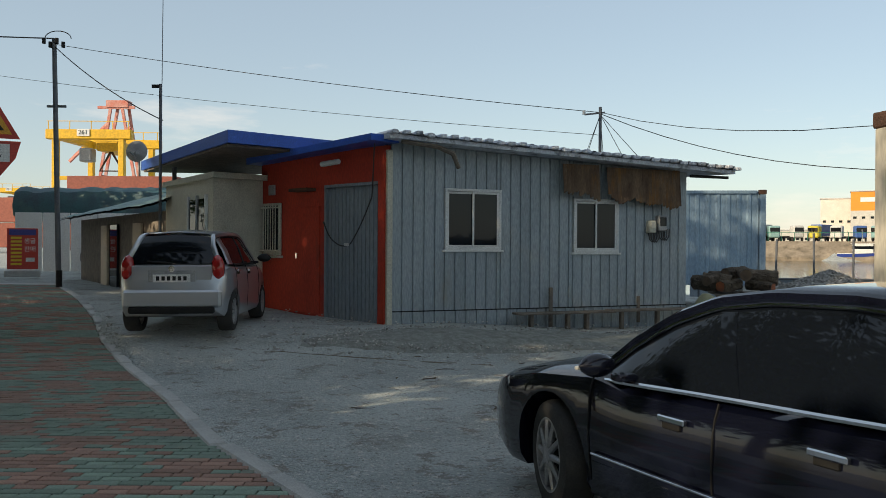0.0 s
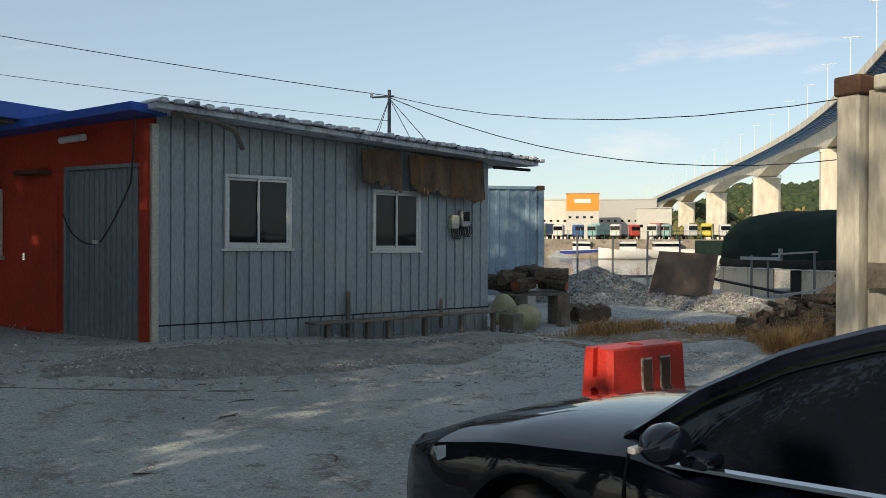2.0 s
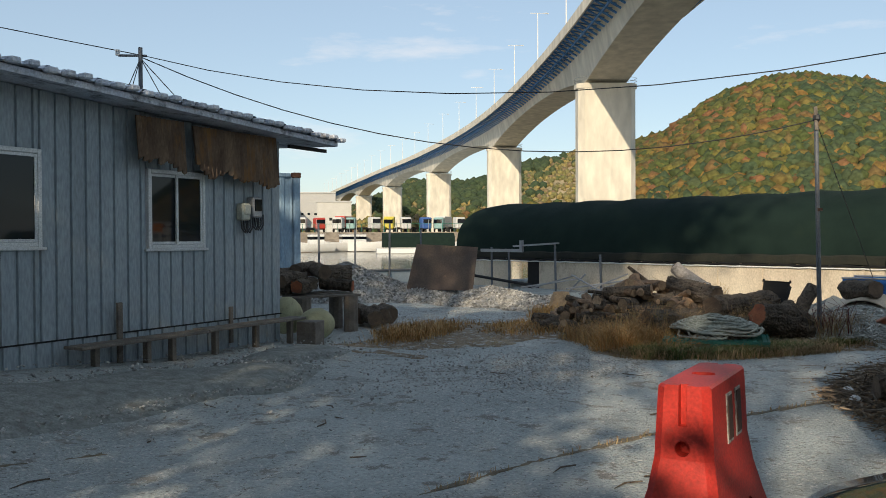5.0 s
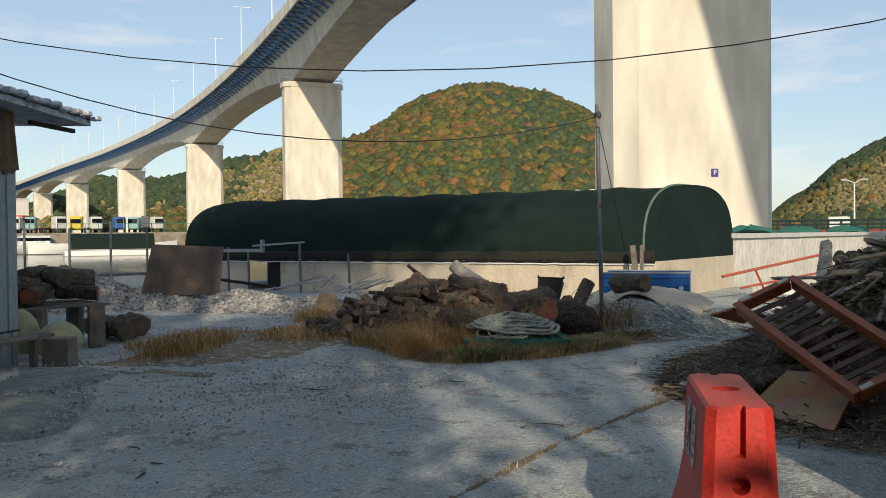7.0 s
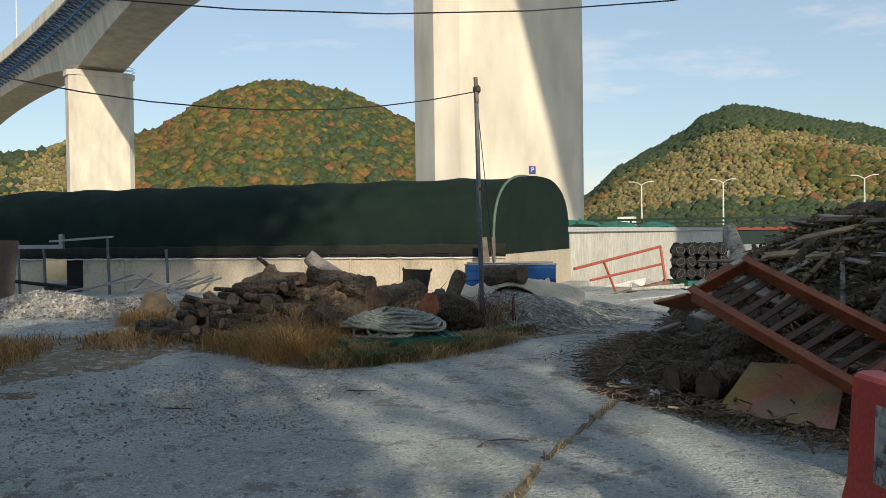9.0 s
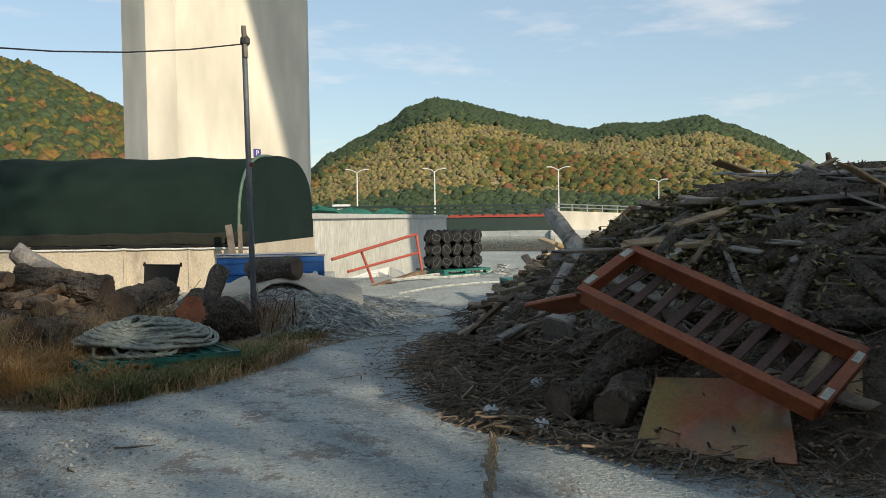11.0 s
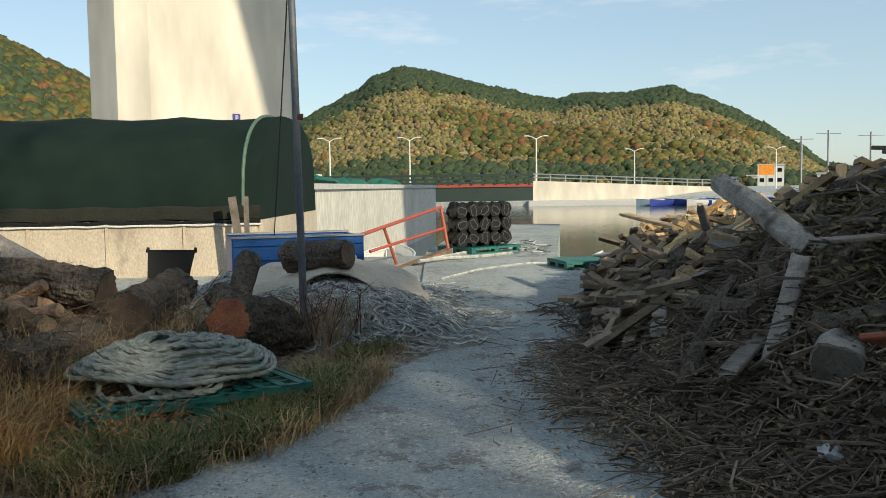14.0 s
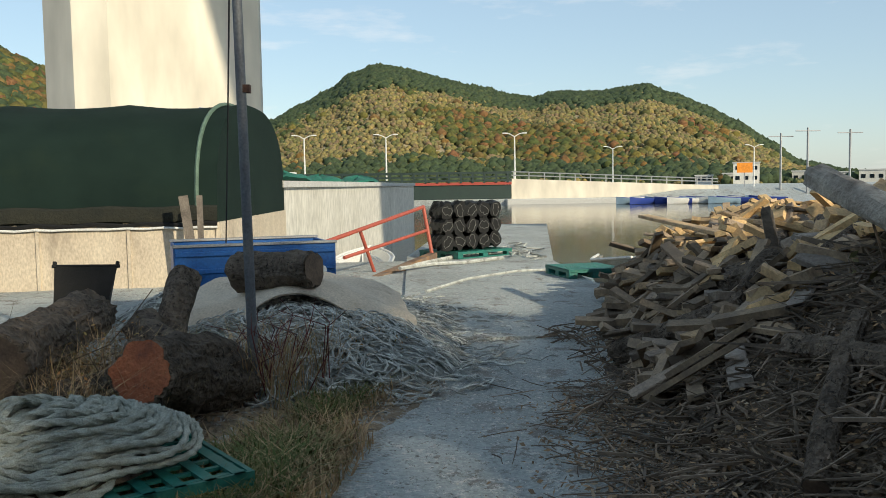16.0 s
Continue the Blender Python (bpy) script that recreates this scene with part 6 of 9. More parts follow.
M_DEADSTEM = foliage("brown_dead_branches", [(0.17, 0.12, 0.08), (0.26, 0.19, 0.13), (0.11, 0.08, 0.055), (0.21, 0.16, 0.11)])
grass("dry_grass", "tall dry orange grass tufts beside the logs", [ellipse_mask(9.2, 13.8, 0.7, 0.45, -30, 0.5, 1.6), ellipse_mask(10.3, 14.3, 1.0, 0.3, -30, 0.5, 1.6), ellipse_mask(8.6, 13.7, 0.4, 0.3, 0, 0.5, 1.6)], (7.5, 12.5, 12, 15.5), 4800, 0.40, 21, M_DRYGRASS, lean=0.9, w=0.0036)
grass("dry_grass", "flat dry grass by the end of the shed", [ellipse_mask(7.6, 17.2, 1.8, 0.8, 25, 0.5), ellipse_mask(9.4, 16.6, 1.6, 0.7, 25, 0.5), ellipse_mask(11.2, 16.2, 1.4, 0.7, 25, 0.5)], (5, 14.5, 13.5, 19), 7000, 0.16, 22, M_DRYGRASS, lean=0.8)
grass("dry_grass", "short dry grass round the tree stump", [ellipse_mask(11.9, 18.3, 0.9, 0.5, 0)], (10, 17, 14, 20), 1400, 0.28, 23, M_DRYGRASS)
grass("weeds", "low green and straw weeds at the path edge", [ellipse_mask(9.7, 12.25, 1.2, 0.33, -14, 0.25), ellipse_mask(8.7, 13.0, 0.6, 0.45, -40, 0.25), ellipse_mask(11.9, 11.75, 1.0, 0.25, -8, 0.25)], (7, 11, 14, 14), 11500, 0.16, 24, M_GRASS, lean=1.0, w=0.005)
grass("dry_grass", "straw-coloured grass at the path edge", [ellipse_mask(10.2, 12.1, 1.7, 0.4, -12, 0.25), ellipse_mask(8.6, 13.1, 0.7, 0.5, -40, 0.25), ellipse_mask(12.3, 11.6, 1.2, 0.35, -8, 0.25)], (7, 11, 14.5, 14), 11000, 0.15, 25, M_STRAW, lean=1.1, w=0.004)
grass("dry_stems", "bare dead weed stems among the logs", [ellipse_mask(10.8, 13.5, 1.6, 0.6, -25, 0.2), ellipse_mask(12.2, 12.2, 0.8, 0.5, 0, 0.2)], (8.5, 11.5, 13.5, 15), 5200, 0.55, 26, M_STRAW, lean=0.7, w=0.0028)
rnd = random.Random(28)
g = Geo()
for k in range(900):
    x, y = rnd.gauss(11.0, 0.8), rnd.gauss(13.55, 0.55)
    if x < 9.3 or y < 12.4 or (x < 10.7 and y < 13.3):
        continue
    p = Vector((x, y, ground_z(x, y) + rnd.uniform(0.05, 0.62) * max(0.2, 1 - abs(y - 13.7) * 0.7)))
    a = rnd.uniform(0, 6.28)
    L = rnd.uniform(0.15, 0.6)
    d = Vector((math.cos(a), math.sin(a), rnd.gauss(0.25, 0.45))) * L
    r = rnd.uniform(0.0014, 0.0042)
    g.tube([p - d / 2, p + Vector((rnd.gauss(0, 0.05), rnd.gauss(0, 0.05), rnd.gauss(0, 0.04))), p + d * 0.3 + Vector((rnd.gauss(0, 0.04), rnd.gauss(0, 0.04), 0)), p + d / 2], [r, r, r * 0.8, r * 0.4], 4, cap=False)
single("brushwood", g, M_DEADSTEM, "tangle of dead stems and thin branches over the logs", "twig", kind="stuff")
wb = thing("bare_bush", "leafless dead bush against the pale wall panels", "bush")
g = Geo()
for k in range(26):
    p = Vector((12.3 + rnd.gauss(0, 0.25), 14.95 + rnd.gauss(0, 0.35), -0.2))
    q = p + Vector((rnd.gauss(0, 0.14), rnd.gauss(0, 0.16), rnd.uniform(0.5, 0.95)))
    g.tube([p, p.lerp(q, 0.5) + Vector((rnd.gauss(0, 0.03), rnd.gauss(0, 0.03), 0)), q], [0.007, 0.005, 0.003], 5)
    for j in range(4):
        c = p.lerp(q, rnd.uniform(0.4, 0.95))
        e = c + Vector((rnd.gauss(0, 0.12), rnd.gauss(0, 0.15), rnd.uniform(0.0, 0.2)))
        g.tube([c, e, e + Vector((rnd.gauss(0, 0.05), rnd.gauss(0, 0.06), 0.04))], [0.004, 0.003, 0.0015], 4)
tagged(part("twig_layer", g, M_STRAW, wb), kind="stuff")
grass("straw_cover", "thin scattered straw over the bare soil", soil_masks, (5, 10, 16, 19), 9000, 0.075, 33, M_STRAW, lean=1.6, w=0.0045)
grass("dry_grass", "loose orange grass between logs and shed", [ellipse_mask(9.6, 14.9, 1.3, 0.6, 30, 0.6, 1.4), ellipse_mask(7.3, 16.9, 1.2, 0.5, 20, 0.6, 1.4)], (5, 13, 12, 18.5), 3500, 0.3, 34, M_DRYGRASS, lean=0.8, w=0.004)
grass("weeds", "small green weeds by the timber heap", [ellipse_mask(11.6, 9.35, 0.35, 0.2, 0, 0.1)], (10.8, 8.8, 12.4, 10), 500, 0.2, 27, M_GRASS, w=0.008)


M_WEEDLEAF = foliage("rusty_weed_leaves", [(0.34, 0.15, 0.05), (0.46, 0.24, 0.08), (0.22, 0.11, 0.05), (0.40, 0.28, 0.11), (0.17, 0.15, 0.05), (0.28, 0.12, 0.045)])
for i, (cx, cy, rad, hh, n) in enumerate(((9.55, 14.05, 0.34, 0.62, 120), (9.1, 14.35, 0.3, 0.42, 90), (10.1, 13.85, 0.3, 0.5, 80), (8.75, 13.75, 0.3, 0.3, 70), (11.35, 13.2, 0.3, 0.6, 60), (9.0, 13.1, 0.3, 0.28, 60), (12.5, 11.95, 0.3, 0.35, 60))):
    rnd = random.Random(300 + i)
    wd = thing("weed_bush", "dry rust-brown weed with seed heads beside the logs", "weed", group="dry weeds")
    sg, lg = Geo(), Geo()
    for k in range(n):
        x, y = rnd.gauss(cx, rad * 0.6), rnd.gauss(cy, rad * 0.6)
        p = Vector((x, y, ground_z(x, y)))
        top = p + Vector((rnd.gauss(0, 0.16), rnd.gauss(0, 0.16), hh * rnd.uniform(0.5, 1.1)))
        mid = p.lerp(top, 0.5) + Vector((rnd.gauss(0, 0.03), rnd.gauss(0, 0.03), 0.02))
        sg.tube([p, mid, top], [0.003, 0.0024, 0.0012], 3, cap=False)
        for j in range(16):
            c = p.lerp(top, rnd.uniform(0.25, 1.0)) + Vector((rnd.gauss(0, 0.03), rnd.gauss(0, 0.03), rnd.gauss(0, 0.02)))
            u = Vector((rnd.gauss(0, 1), rnd.gauss(0, 1), rnd.gauss(0.3, 1))).normalized()
            v = u.orthogonal().normalized()
            q = rnd.uniform(0.007, 0.02)
            lg.add([c - u * q, c + v * q * 0.4, c + u * q, c - v * q * 0.4], [(0, 1, 2, 3)])
    tagged(part("stem_layer", sg, M_STRAW, wd), kind="stuff")
    tagged(part("leaf_layer", lg, M_WEEDLEAF, wd), kind="stuff")


# ---- logs ----
def log_thing(p0, p1, r0, r1, seed, label="old bark-covered log on the heap", group="heap logs", material=None, cut=None):
    rnd = random.Random(seed)
    p0, p1 = Vector(p0), Vector(p1)
    t = thing("log", label, "log", group=group)
    fine_ = r0 > 0.16
    n = max(4, int((p1 - p0).length / (0.035 if fine_ else 0.07)))
    d = (p1 - p0).normalized()
    up = d.orthogonal().normalized()
    sd = d.cross(up)
    rings = []
    bend = Vector((rnd.gauss(0, 1), rnd.gauss(0, 1), rnd.gauss(0, 0.5))) * 0.03
    K = 48 if fine_ else 22
    for i in range(n + 1):
        k = i / n
        r = lerp(r0, r1, k)
        c = p0.lerp(p1, k) + bend * math.sin(math.pi * k)
        ring = []
        for j in range(K):
            a = 2 * math.pi * j / K
            rr = r * (1 + 0.2 * noise.noise(Vector((math.cos(a) * 1.4, math.sin(a) * 1.4, k * 3 + seed * 7.3))) + 0.09 * noise.noise(Vector((math.cos(a) * 5, math.sin(a) * 5, k * 7 + seed))) + (0.07 * noise.noise(Vector((math.cos(a) * 11, math.sin(a) * 11, k * 10 + seed))) if fine_ else 0))
            s_ = k * (p1 - p0).length
            rr *= 1 - (0.26 if fine_ else 0.2) * abs(noise.noise(Vector((math.cos(a) * 4.5, math.sin(a) * 4.5, s_ * 3.0 + seed)))) - 0.16 * max(0.0, noise.noise(Vector((math.cos(a) * 2, math.sin(a) * 2, s_ * 2.2 + seed * 3.1))))
            ring.append(c + (up * math.cos(a) + sd * math.sin(a)) * rr)
        rings.append(ring)
    part("bark", Geo().loft(rings), material or M_BARK, t, smooth=True)
    for ring, s in ((rings[0], -1), (rings[-1], 1)):
        c = sum((Vector(v) for v in ring), Vector()) / K
        part("cut_face", Geo().add([c + (v - c) * 0.9 + d * s * 0.01 for v in ring], [list(range(K))]), cut or M_CUT, t)
    return t


M_CUT_ORANGE = mat("fresh_orange_sawn_wood", (0.42, 0.14, 0.06), (0.32, 0.09, 0.04), 5, 0.8, 0, 0.4, 40, dirt=(0.12, 0.06, 0.04), dirt_scale=5, dirt_at=0.5, bump_dist=0.04, speck=[((0.09, 0.05, 0.035), 14, 0.6)])
M_GREYLOG = mat("weathered_grey_log", (0.44, 0.40, 0.36), (0.28, 0.25, 0.225), 7, 0.9, 0, 0.7, 40, bump_dist=0.04, dirt=(0.14, 0.12, 0.10), dirt_scale=6, dirt_at=0.55)
rnd = random.Random(11)
# stack of logs and split pieces beside the path
axis = Vector((-0.55, 0.83, 0))
across = Vector((0.83, 0.55, 0))
M_FIREWOOD = mat("dry_brown_firewood", (0.36, 0.225, 0.13), (0.20, 0.125, 0.075), 8, 0.9, 0, 0.8, 30, bump_dist=0.05, obj=0.3, dirt=(0.10, 0.07, 0.05), dirt_scale=5, dirt_at=0.53)
STACK_C = Vector((11.15, 15.15, 0))


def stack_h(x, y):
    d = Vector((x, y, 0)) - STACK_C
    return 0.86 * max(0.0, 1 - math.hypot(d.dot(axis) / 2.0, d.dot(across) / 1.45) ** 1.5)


# dark mound under the logs, fills the gaps between them
single("stack_core", heightfield((8.5, 12.5, 14, 18), 0.12, lambda x, y: 0.72 * stack_h(x, y)), M_LEAFSOIL, "dark core mound inside the firewood stack", "heap", kind="structure", smooth=True)
M_CUT_PALE = mat("dry_pale_firewood_end", (0.40, 0.27, 0.16), (0.27, 0.18, 0.105), 8, 0.85, 0, 0.3, 60, obj=0.35, dirt=(0.15, 0.10, 0.065), dirt_scale=8, dirt_at=0.56)
for k in range(185):
    while True:
        c = STACK_C + axis * rnd.uniform(-1.9, 1.9) + across * rnd.uniform(-1.45, 0.75)
        if stack_h(c.x, c.y) > 0.03:
            break
    L = rnd.uniform(0.3, 0.85)
    a = rnd.gauss(1.15, 0.5) if k % 3 else rnd.gauss(0, 0.6)
    d = (axis * math.cos(a) + across * math.sin(a) + Vector((0, 0, rnd.gauss(0.05, 0.2)))).normalized()
    r = rnd.uniform(0.05, 0.115) if k % 2 else rnd.uniform(0.035, 0.075)
    z = -0.2 + stack_h(c.x, c.y) * rnd.uniform(0.75, 1.0) + 0.4 * r
    log_thing(c - d * L / 2 + Vector((0, 0, z)), c + d * L / 2 + Vector((0, 0, z)), r, r * rnd.uniform(0.8, 1.05), 600 + k, group="stacked logs", label="short firewood log in the roadside stack" if k % 3 == 0 else "split brown firewood piece in the roadside stack", material=None if k % 3 == 0 else M_FIREWOOD, cut=M_CUT_PALE)
log_thing((10.75, 12.78, 0.26), (11.62, 12.52, 0.02), 0.205, 0.27, 201, "thick log with a sawn orange end beside the ropes", "big logs", cut=M_CUT_ORANGE)
log_thing((9.6, 14.0, 0.1), (11.35, 13.62, 0.14), 0.24, 0.2, 202, "long thick old log lying in dry grass", "big logs")
log_thing((10.6, 13.5, 0.34), (12.5, 13.6, 0.36), 0.2, 0.17, 203, "old trunk on top of the log stack", "big logs")
log_thing((10.1, 13.55, -0.02), (11.4, 13.05, 0.0), 0.21, 0.19, 204, "dark log half buried in weeds", "big logs")
log_thing((12.3, 13.0, 0.1), (12.75, 12.98, 0.6), 0.12, 0.13, 205, "stump tilted upright behind the logs", "big logs")
log_thing((12.95, 12.02, 0.60), (13.3, 12.66, 0.56), 0.16, 0.18, 206, "hollow log on the tarpaulin", "big logs")
log_thing((11.3, 13.9, 0.45), (11.5, 15.0, 0.62), 0.19, 0.16, 207, "weathered log across the stack", "big logs")
log_thing((11.75, 12.7, 0.05), (12.3, 13.2, 0.28), 0.12, 0.14, 208, "rough branch log leaning on the stack", "big logs")
log_thing((10.75, 15.95, 0.28), (11.3, 15.6, 0.6), 0.1, 0.12, 209, "short log on the stack", "big logs")
g = Geo().tube([(11.6, 15.45, 0.55), (11.25, 15.75, 0.93)], [0.05, 0.03], 8)
single("stick", g, M_BARK, "dark broken stick poking out of the stack", "stick")
stump = Geo()
rs = []
for i in range(7):
    k = i / 6
    rs.append([(12.22 + (0.36 - 0.2 * k) * (1 + 0.25 * noise.noise(Vector((math.cos(a) * 2, math.sin(a) * 2, k)))) * math.cos(a), 18.39 + (0.36 - 0.2 * k) * (1 + 0.25 * noise.noise(Vector((math.cos(a) * 2, math.sin(a) * 2, k)))) * math.sin(a), -0.2 + 0.5 * k) for a in [j * math.pi / 8 for j in range(16)]])
single("tree_stump", stump.loft(rs), M_WOOD_NEW, "pale orange flared tree stump", "stump", smooth=True)
log_thing((12.05, 15.3, 0.92), (12.2, 14.75, 0.5), 0.13, 0.16, 210, "weathered grey log on the stack", "big logs", M_GREYLOG, M_WOOD_OLD)

# ---- rope on a green pallet ----
M_TEAL = mat("teal_plastic_pallet", (0.02, 0.17, 0.135), (0.016, 0.14, 0.115), 4, 0.5, 0, 0.05, 40, dirt=(0.06, 0.14, 0.11), dirt_scale=5, dirt_at=0.55)
M_ROPE = mat("grey_white_twisted_rope", (0.46, 0.48, 0.42), (0.27, 0.285, 0.245), 14, 0.95, 0, 0.8, 160, spec=0.15, bump_dist=0.01, dirt=(0.30, 0.31, 0.27), dirt_scale=9, dirt_at=0.58)
M_ROPE_W = mat("bleached_white_rope", (0.54, 0.555, 0.52), (0.33, 0.34, 0.315), 14, 0.9, 0, 0.6, 90, dirt=(0.18, 0.18, 0.165), dirt_scale=6, dirt_at=0.52, island=0.45)


def pallet(m, label, lx=1.1, ly=1.1):
    p = thing("plastic_pallet", label, "pallet", m, "green pallets")
    for i in range(11):
        part("slat", Geo().box((-lx / 2 + lx * (i + 0.5) / 11, 0, 0.13), (0.055, ly, 0.02)), M_TEAL, p)
    for i in range(9):
        part("cross_slat", Geo().box((0, -ly / 2 + ly * (i + 0.5) / 9, 0.125), (lx, 0.03, 0.016)), M_TEAL, p)
    for y in (-1, 0, 1):
        for x in (-1, 0, 1):
            part("foot", Geo().box((x * (lx / 2 - 0.07), y * (ly / 2 - 0.07), 0.06), (0.14, 0.14, 0.12), bevel=0.01), M_TEAL, p)
        part("runner", Geo().box((0, y * (ly / 2 - 0.06), 0.012), (lx, 0.12, 0.02)), M_TEAL, p)
    for s in (-1, 1):
        part("rim", Geo().box((0, s * (ly / 2 - 0.012), 0.115), (lx, 0.024, 0.05)), M_TEAL, p)
        part("rim", Geo().box((s * (lx / 2 - 0.012), 0, 0.115), (0.024, ly - 0.05, 0.05)), M_TEAL, p)
    return p


PAL = pose(9.98, 13.0, -0.17, 0, 0, 123)
pal = pallet(PAL, "teal plastic pallet under a heap of rope", 1.5, 1.15)
rnd = random.Random(31)
rope = thing("rope_coil", "big tangled coil of grey-white twisted rope on a pallet", "rope", PAL)
def twisted(pts, r, lay=0.075, n=9):
    """Three-stranded rope along the points."""
    g = Geo()
    pts = [Vector(p) for p in pts]
    way, rings, up = 0.0, [], None
    for i, p in enumerate(pts):
        d = (pts[min(i + 1, len(pts) - 1)] - pts[max(i - 1, 0)]).normalized()
        up = d.orthogonal().normalized() if up is None else (up - d * up.dot(d)).normalized()
        sd = d.cross(up)
        way += (p - pts[i - 1]).length if i else 0.0
        ring = []
        for k in range(n):
            a = 2 * math.pi * k / n
            ring.append(p + (up * math.cos(a) + sd * math.sin(a)) * r * (1 + 0.26 * math.cos(3 * a - 2 * math.pi * way / lay)))
        rings.append(ring)
    return g.loft(rings)


for k in range(13):
    f = k / 13
    rx, ry = lerp(0.56, 0.2, f) * rnd.uniform(0.94, 1.05), lerp(0.42, 0.13, f) * rnd.uniform(0.9, 1.08)
    ox, oy, ph = rnd.gauss(0, 0.06), rnd.gauss(0, 0.05), rnd.uniform(0, 6.28)
    w1, w2, tip = rnd.uniform(0, 6.28), rnd.uniform(0, 6.28), rnd.uniform(0.01, 0.05)
    for j in range(5):
        pts = []
        for i in range(170):
            a = 2 * math.pi * i / 169 + ph + 0.3 * j
            wob = 1 + 0.09 * math.sin(2 * a + w1) + 0.05 * math.sin(5 * a + w2)
            off = 0.036 * (j - 2) + 0.012 * math.sin(3 * a + 1.9 * j)
            X, Y = ox + (rx * wob + off) * math.cos(a), oy + (ry * wob + off) * math.sin(a)
            dome = 0.165 + 0.23 * max(0.0, 1 - ((X / 0.72) ** 2 + (Y / 0.56) ** 2)) ** 0.7
            pts.append((X, Y, max(0.16, dome + 0.03 * f + tip * math.sin(2 * a + w2) + 0.014 * math.sin(4 * a + 2.2 * j))))
        part("rope_turn", twisted(pts, 0.0155, n=12), M_ROPE, rope, smooth=True)
for k in range(6):
    a0, w0 = rnd.uniform(0, 6.28), rnd.uniform(0.5, 1.1)
    tail = []
    for i in range(60):
        f = i / 59
        a, q = a0 + w0 * f, 1 + 0.16 * math.sin(math.pi * f)
        tail.append((0.56 * q * math.cos(a), 0.43 * q * math.sin(a), 0.158 + 0.09 * (2 * f - 1) ** 4))
    part("rope_tail", twisted(tail, 0.0155, n=12), M_ROPE, rope, smooth=True)
part("core", Geo().loft([[(r * 1.25 * math.cos(a), r * math.sin(a), z) for a in [j * math.pi / 9 for j in range(18)]] for r, z in ((0.4, 0.14), (0.34, 0.2), (0.22, 0.29), (0.06, 0.33))]), M_BARK, rope)


def net_h(x, y):
    d = math.hypot((x - 13.35) / 1.9, (y - 12.25) / 1.45)
    e = math.hypot((x - 14.6) / 2.6, (y - 11.7) / 1.0)
    f = math.hypot((x - 14.25) / 1.0, (y - 13.45) / 0.8)
    return max(0.62 * max(0, 1 - d) ** 0.75, 0.22 * max(0, 1 - e) ** 0.8, 0.5 * max(0, 1 - f) ** 0.8)


nh = thing("net_heap", "heap of bleached white ropes and net cords", "net")
part("core", heightfield((11, 10, 18, 14.5), 0.1, net_h), M_GRAVEL, nh)
rnd = random.Random(33)
g = Geo()
for k in range(900):
    while True:
        x, y = rnd.uniform(11.6, 17.0), rnd.uniform(10.7, 13.8)
        if net_h(x, y) > 0.015:
            break
    a = rnd.uniform(0, 6.28)
    pts = []
    curl = rnd.gauss(0, 0.25)
    for i in range(rnd.randint(8, 18)):
        pts.append((x, y, ground_z(x, y) + net_h(x, y) + 0.012 + 0.035 * abs(math.sin(i * 0.9 + k))))
        a += curl + rnd.gauss(0, 0.35)
        x, y = x + 0.07 * math.cos(a), y + 0.07 * math.sin(a)
    g.tube(pts, rnd.uniform(0.005, 0.0115), 5)
tagged(part("cord_layer", g, M_ROPE_W, nh, smooth=True), kind="stuff")
M_CANVAS = mat("beige_canvas_tarpaulin", (0.62, 0.53, 0.41), (0.54, 0.455, 0.345), 3, 0.85, 0, 0.15, 50, dirt=(0.27, 0.22, 0.16), dirt_scale=3, dirt_at=0.58)
rows_t = []
for i in range(45):
    k = i / 44
    back_, front_ = Vector((14.3, 13.4, 0)).lerp(Vector((14.6, 11.3, 0)), k), Vector((12.6, 13.25, 0)).lerp(Vector((13.05, 11.15, 0)), k)
    row = []
    for j in range(19):
        q_ = j / 18
        p = back_.lerp(front_, q_)
        crown = 0.12 + 0.44 * math.sin(math.pi * min(1, 0.12 + 0.8 * k)) ** 0.8
        z = max(net_h(p.x, p.y), crown * (1 - 0.35 * q_)) + 0.11 + 0.045 * fbm(p.x, p.y, 2.4) + 0.03 * math.sin(9 * k + 3 * q_) - 0.16 * max(0, q_ - 0.75) * 4 * (0.5 + 0.5 * math.sin(7 * k + 1))
        row.append(Vector((p.x, p.y, -0.2 + z)))
    rows_t.append(row)
tarp = Geo().loft(rows_t, closed=False)
tarp.loft([[p - Vector((0, 0, 0.012)) for p in r] for r in rows_t], closed=False)
single("canvas_tarpaulin", tarp, M_CANVAS, "beige canvas sheet draped over the rope heap", "tarpaulin", smooth=True)

# ---- yard pole ----
yp = thing("yard_pole", "thin weathered steel pole with a wire and stay", "pole")
part("shaft", Geo().tube([(11.78, 12.33, -0.25), (11.72, 12.37, 3.35)], [0.036, 0.032], 10), M_POLE, yp, smooth=True)
part("top_stick", Geo().tube([(11.70, 12.35, 3.15), (11.70, 12.37, 3.52)], 0.03, 6), M_WOOD_OLD, yp)
part("wire_knot", Geo().loft([[(11.72 + r * math.cos(a), 12.36 + r * math.sin(a), 3.35 + z) for a in [j * 0.7 for j in range(9)]] for r, z in ((0.02, -0.08), (0.06, -0.03), (0.055, 0.03), (0.02, 0.07))]), M_CABLE, yp)
part("clamp", Geo().box((11.75, 12.33, 1.9), (0.07, 0.07, 0.05)), M_RUSTY, yp)
part("stay_wire", Geo().tube([(11.72, 12.37, 3.3), (14.0, 12.85, 1.55), (16.3, 13.34, -0.2)], 0.007, 5), M_CABLE, yp)
rb = thing("twig_bush", "bare red-stemmed bush at the pole's foot", "bush")
rnd = random.Random(35)
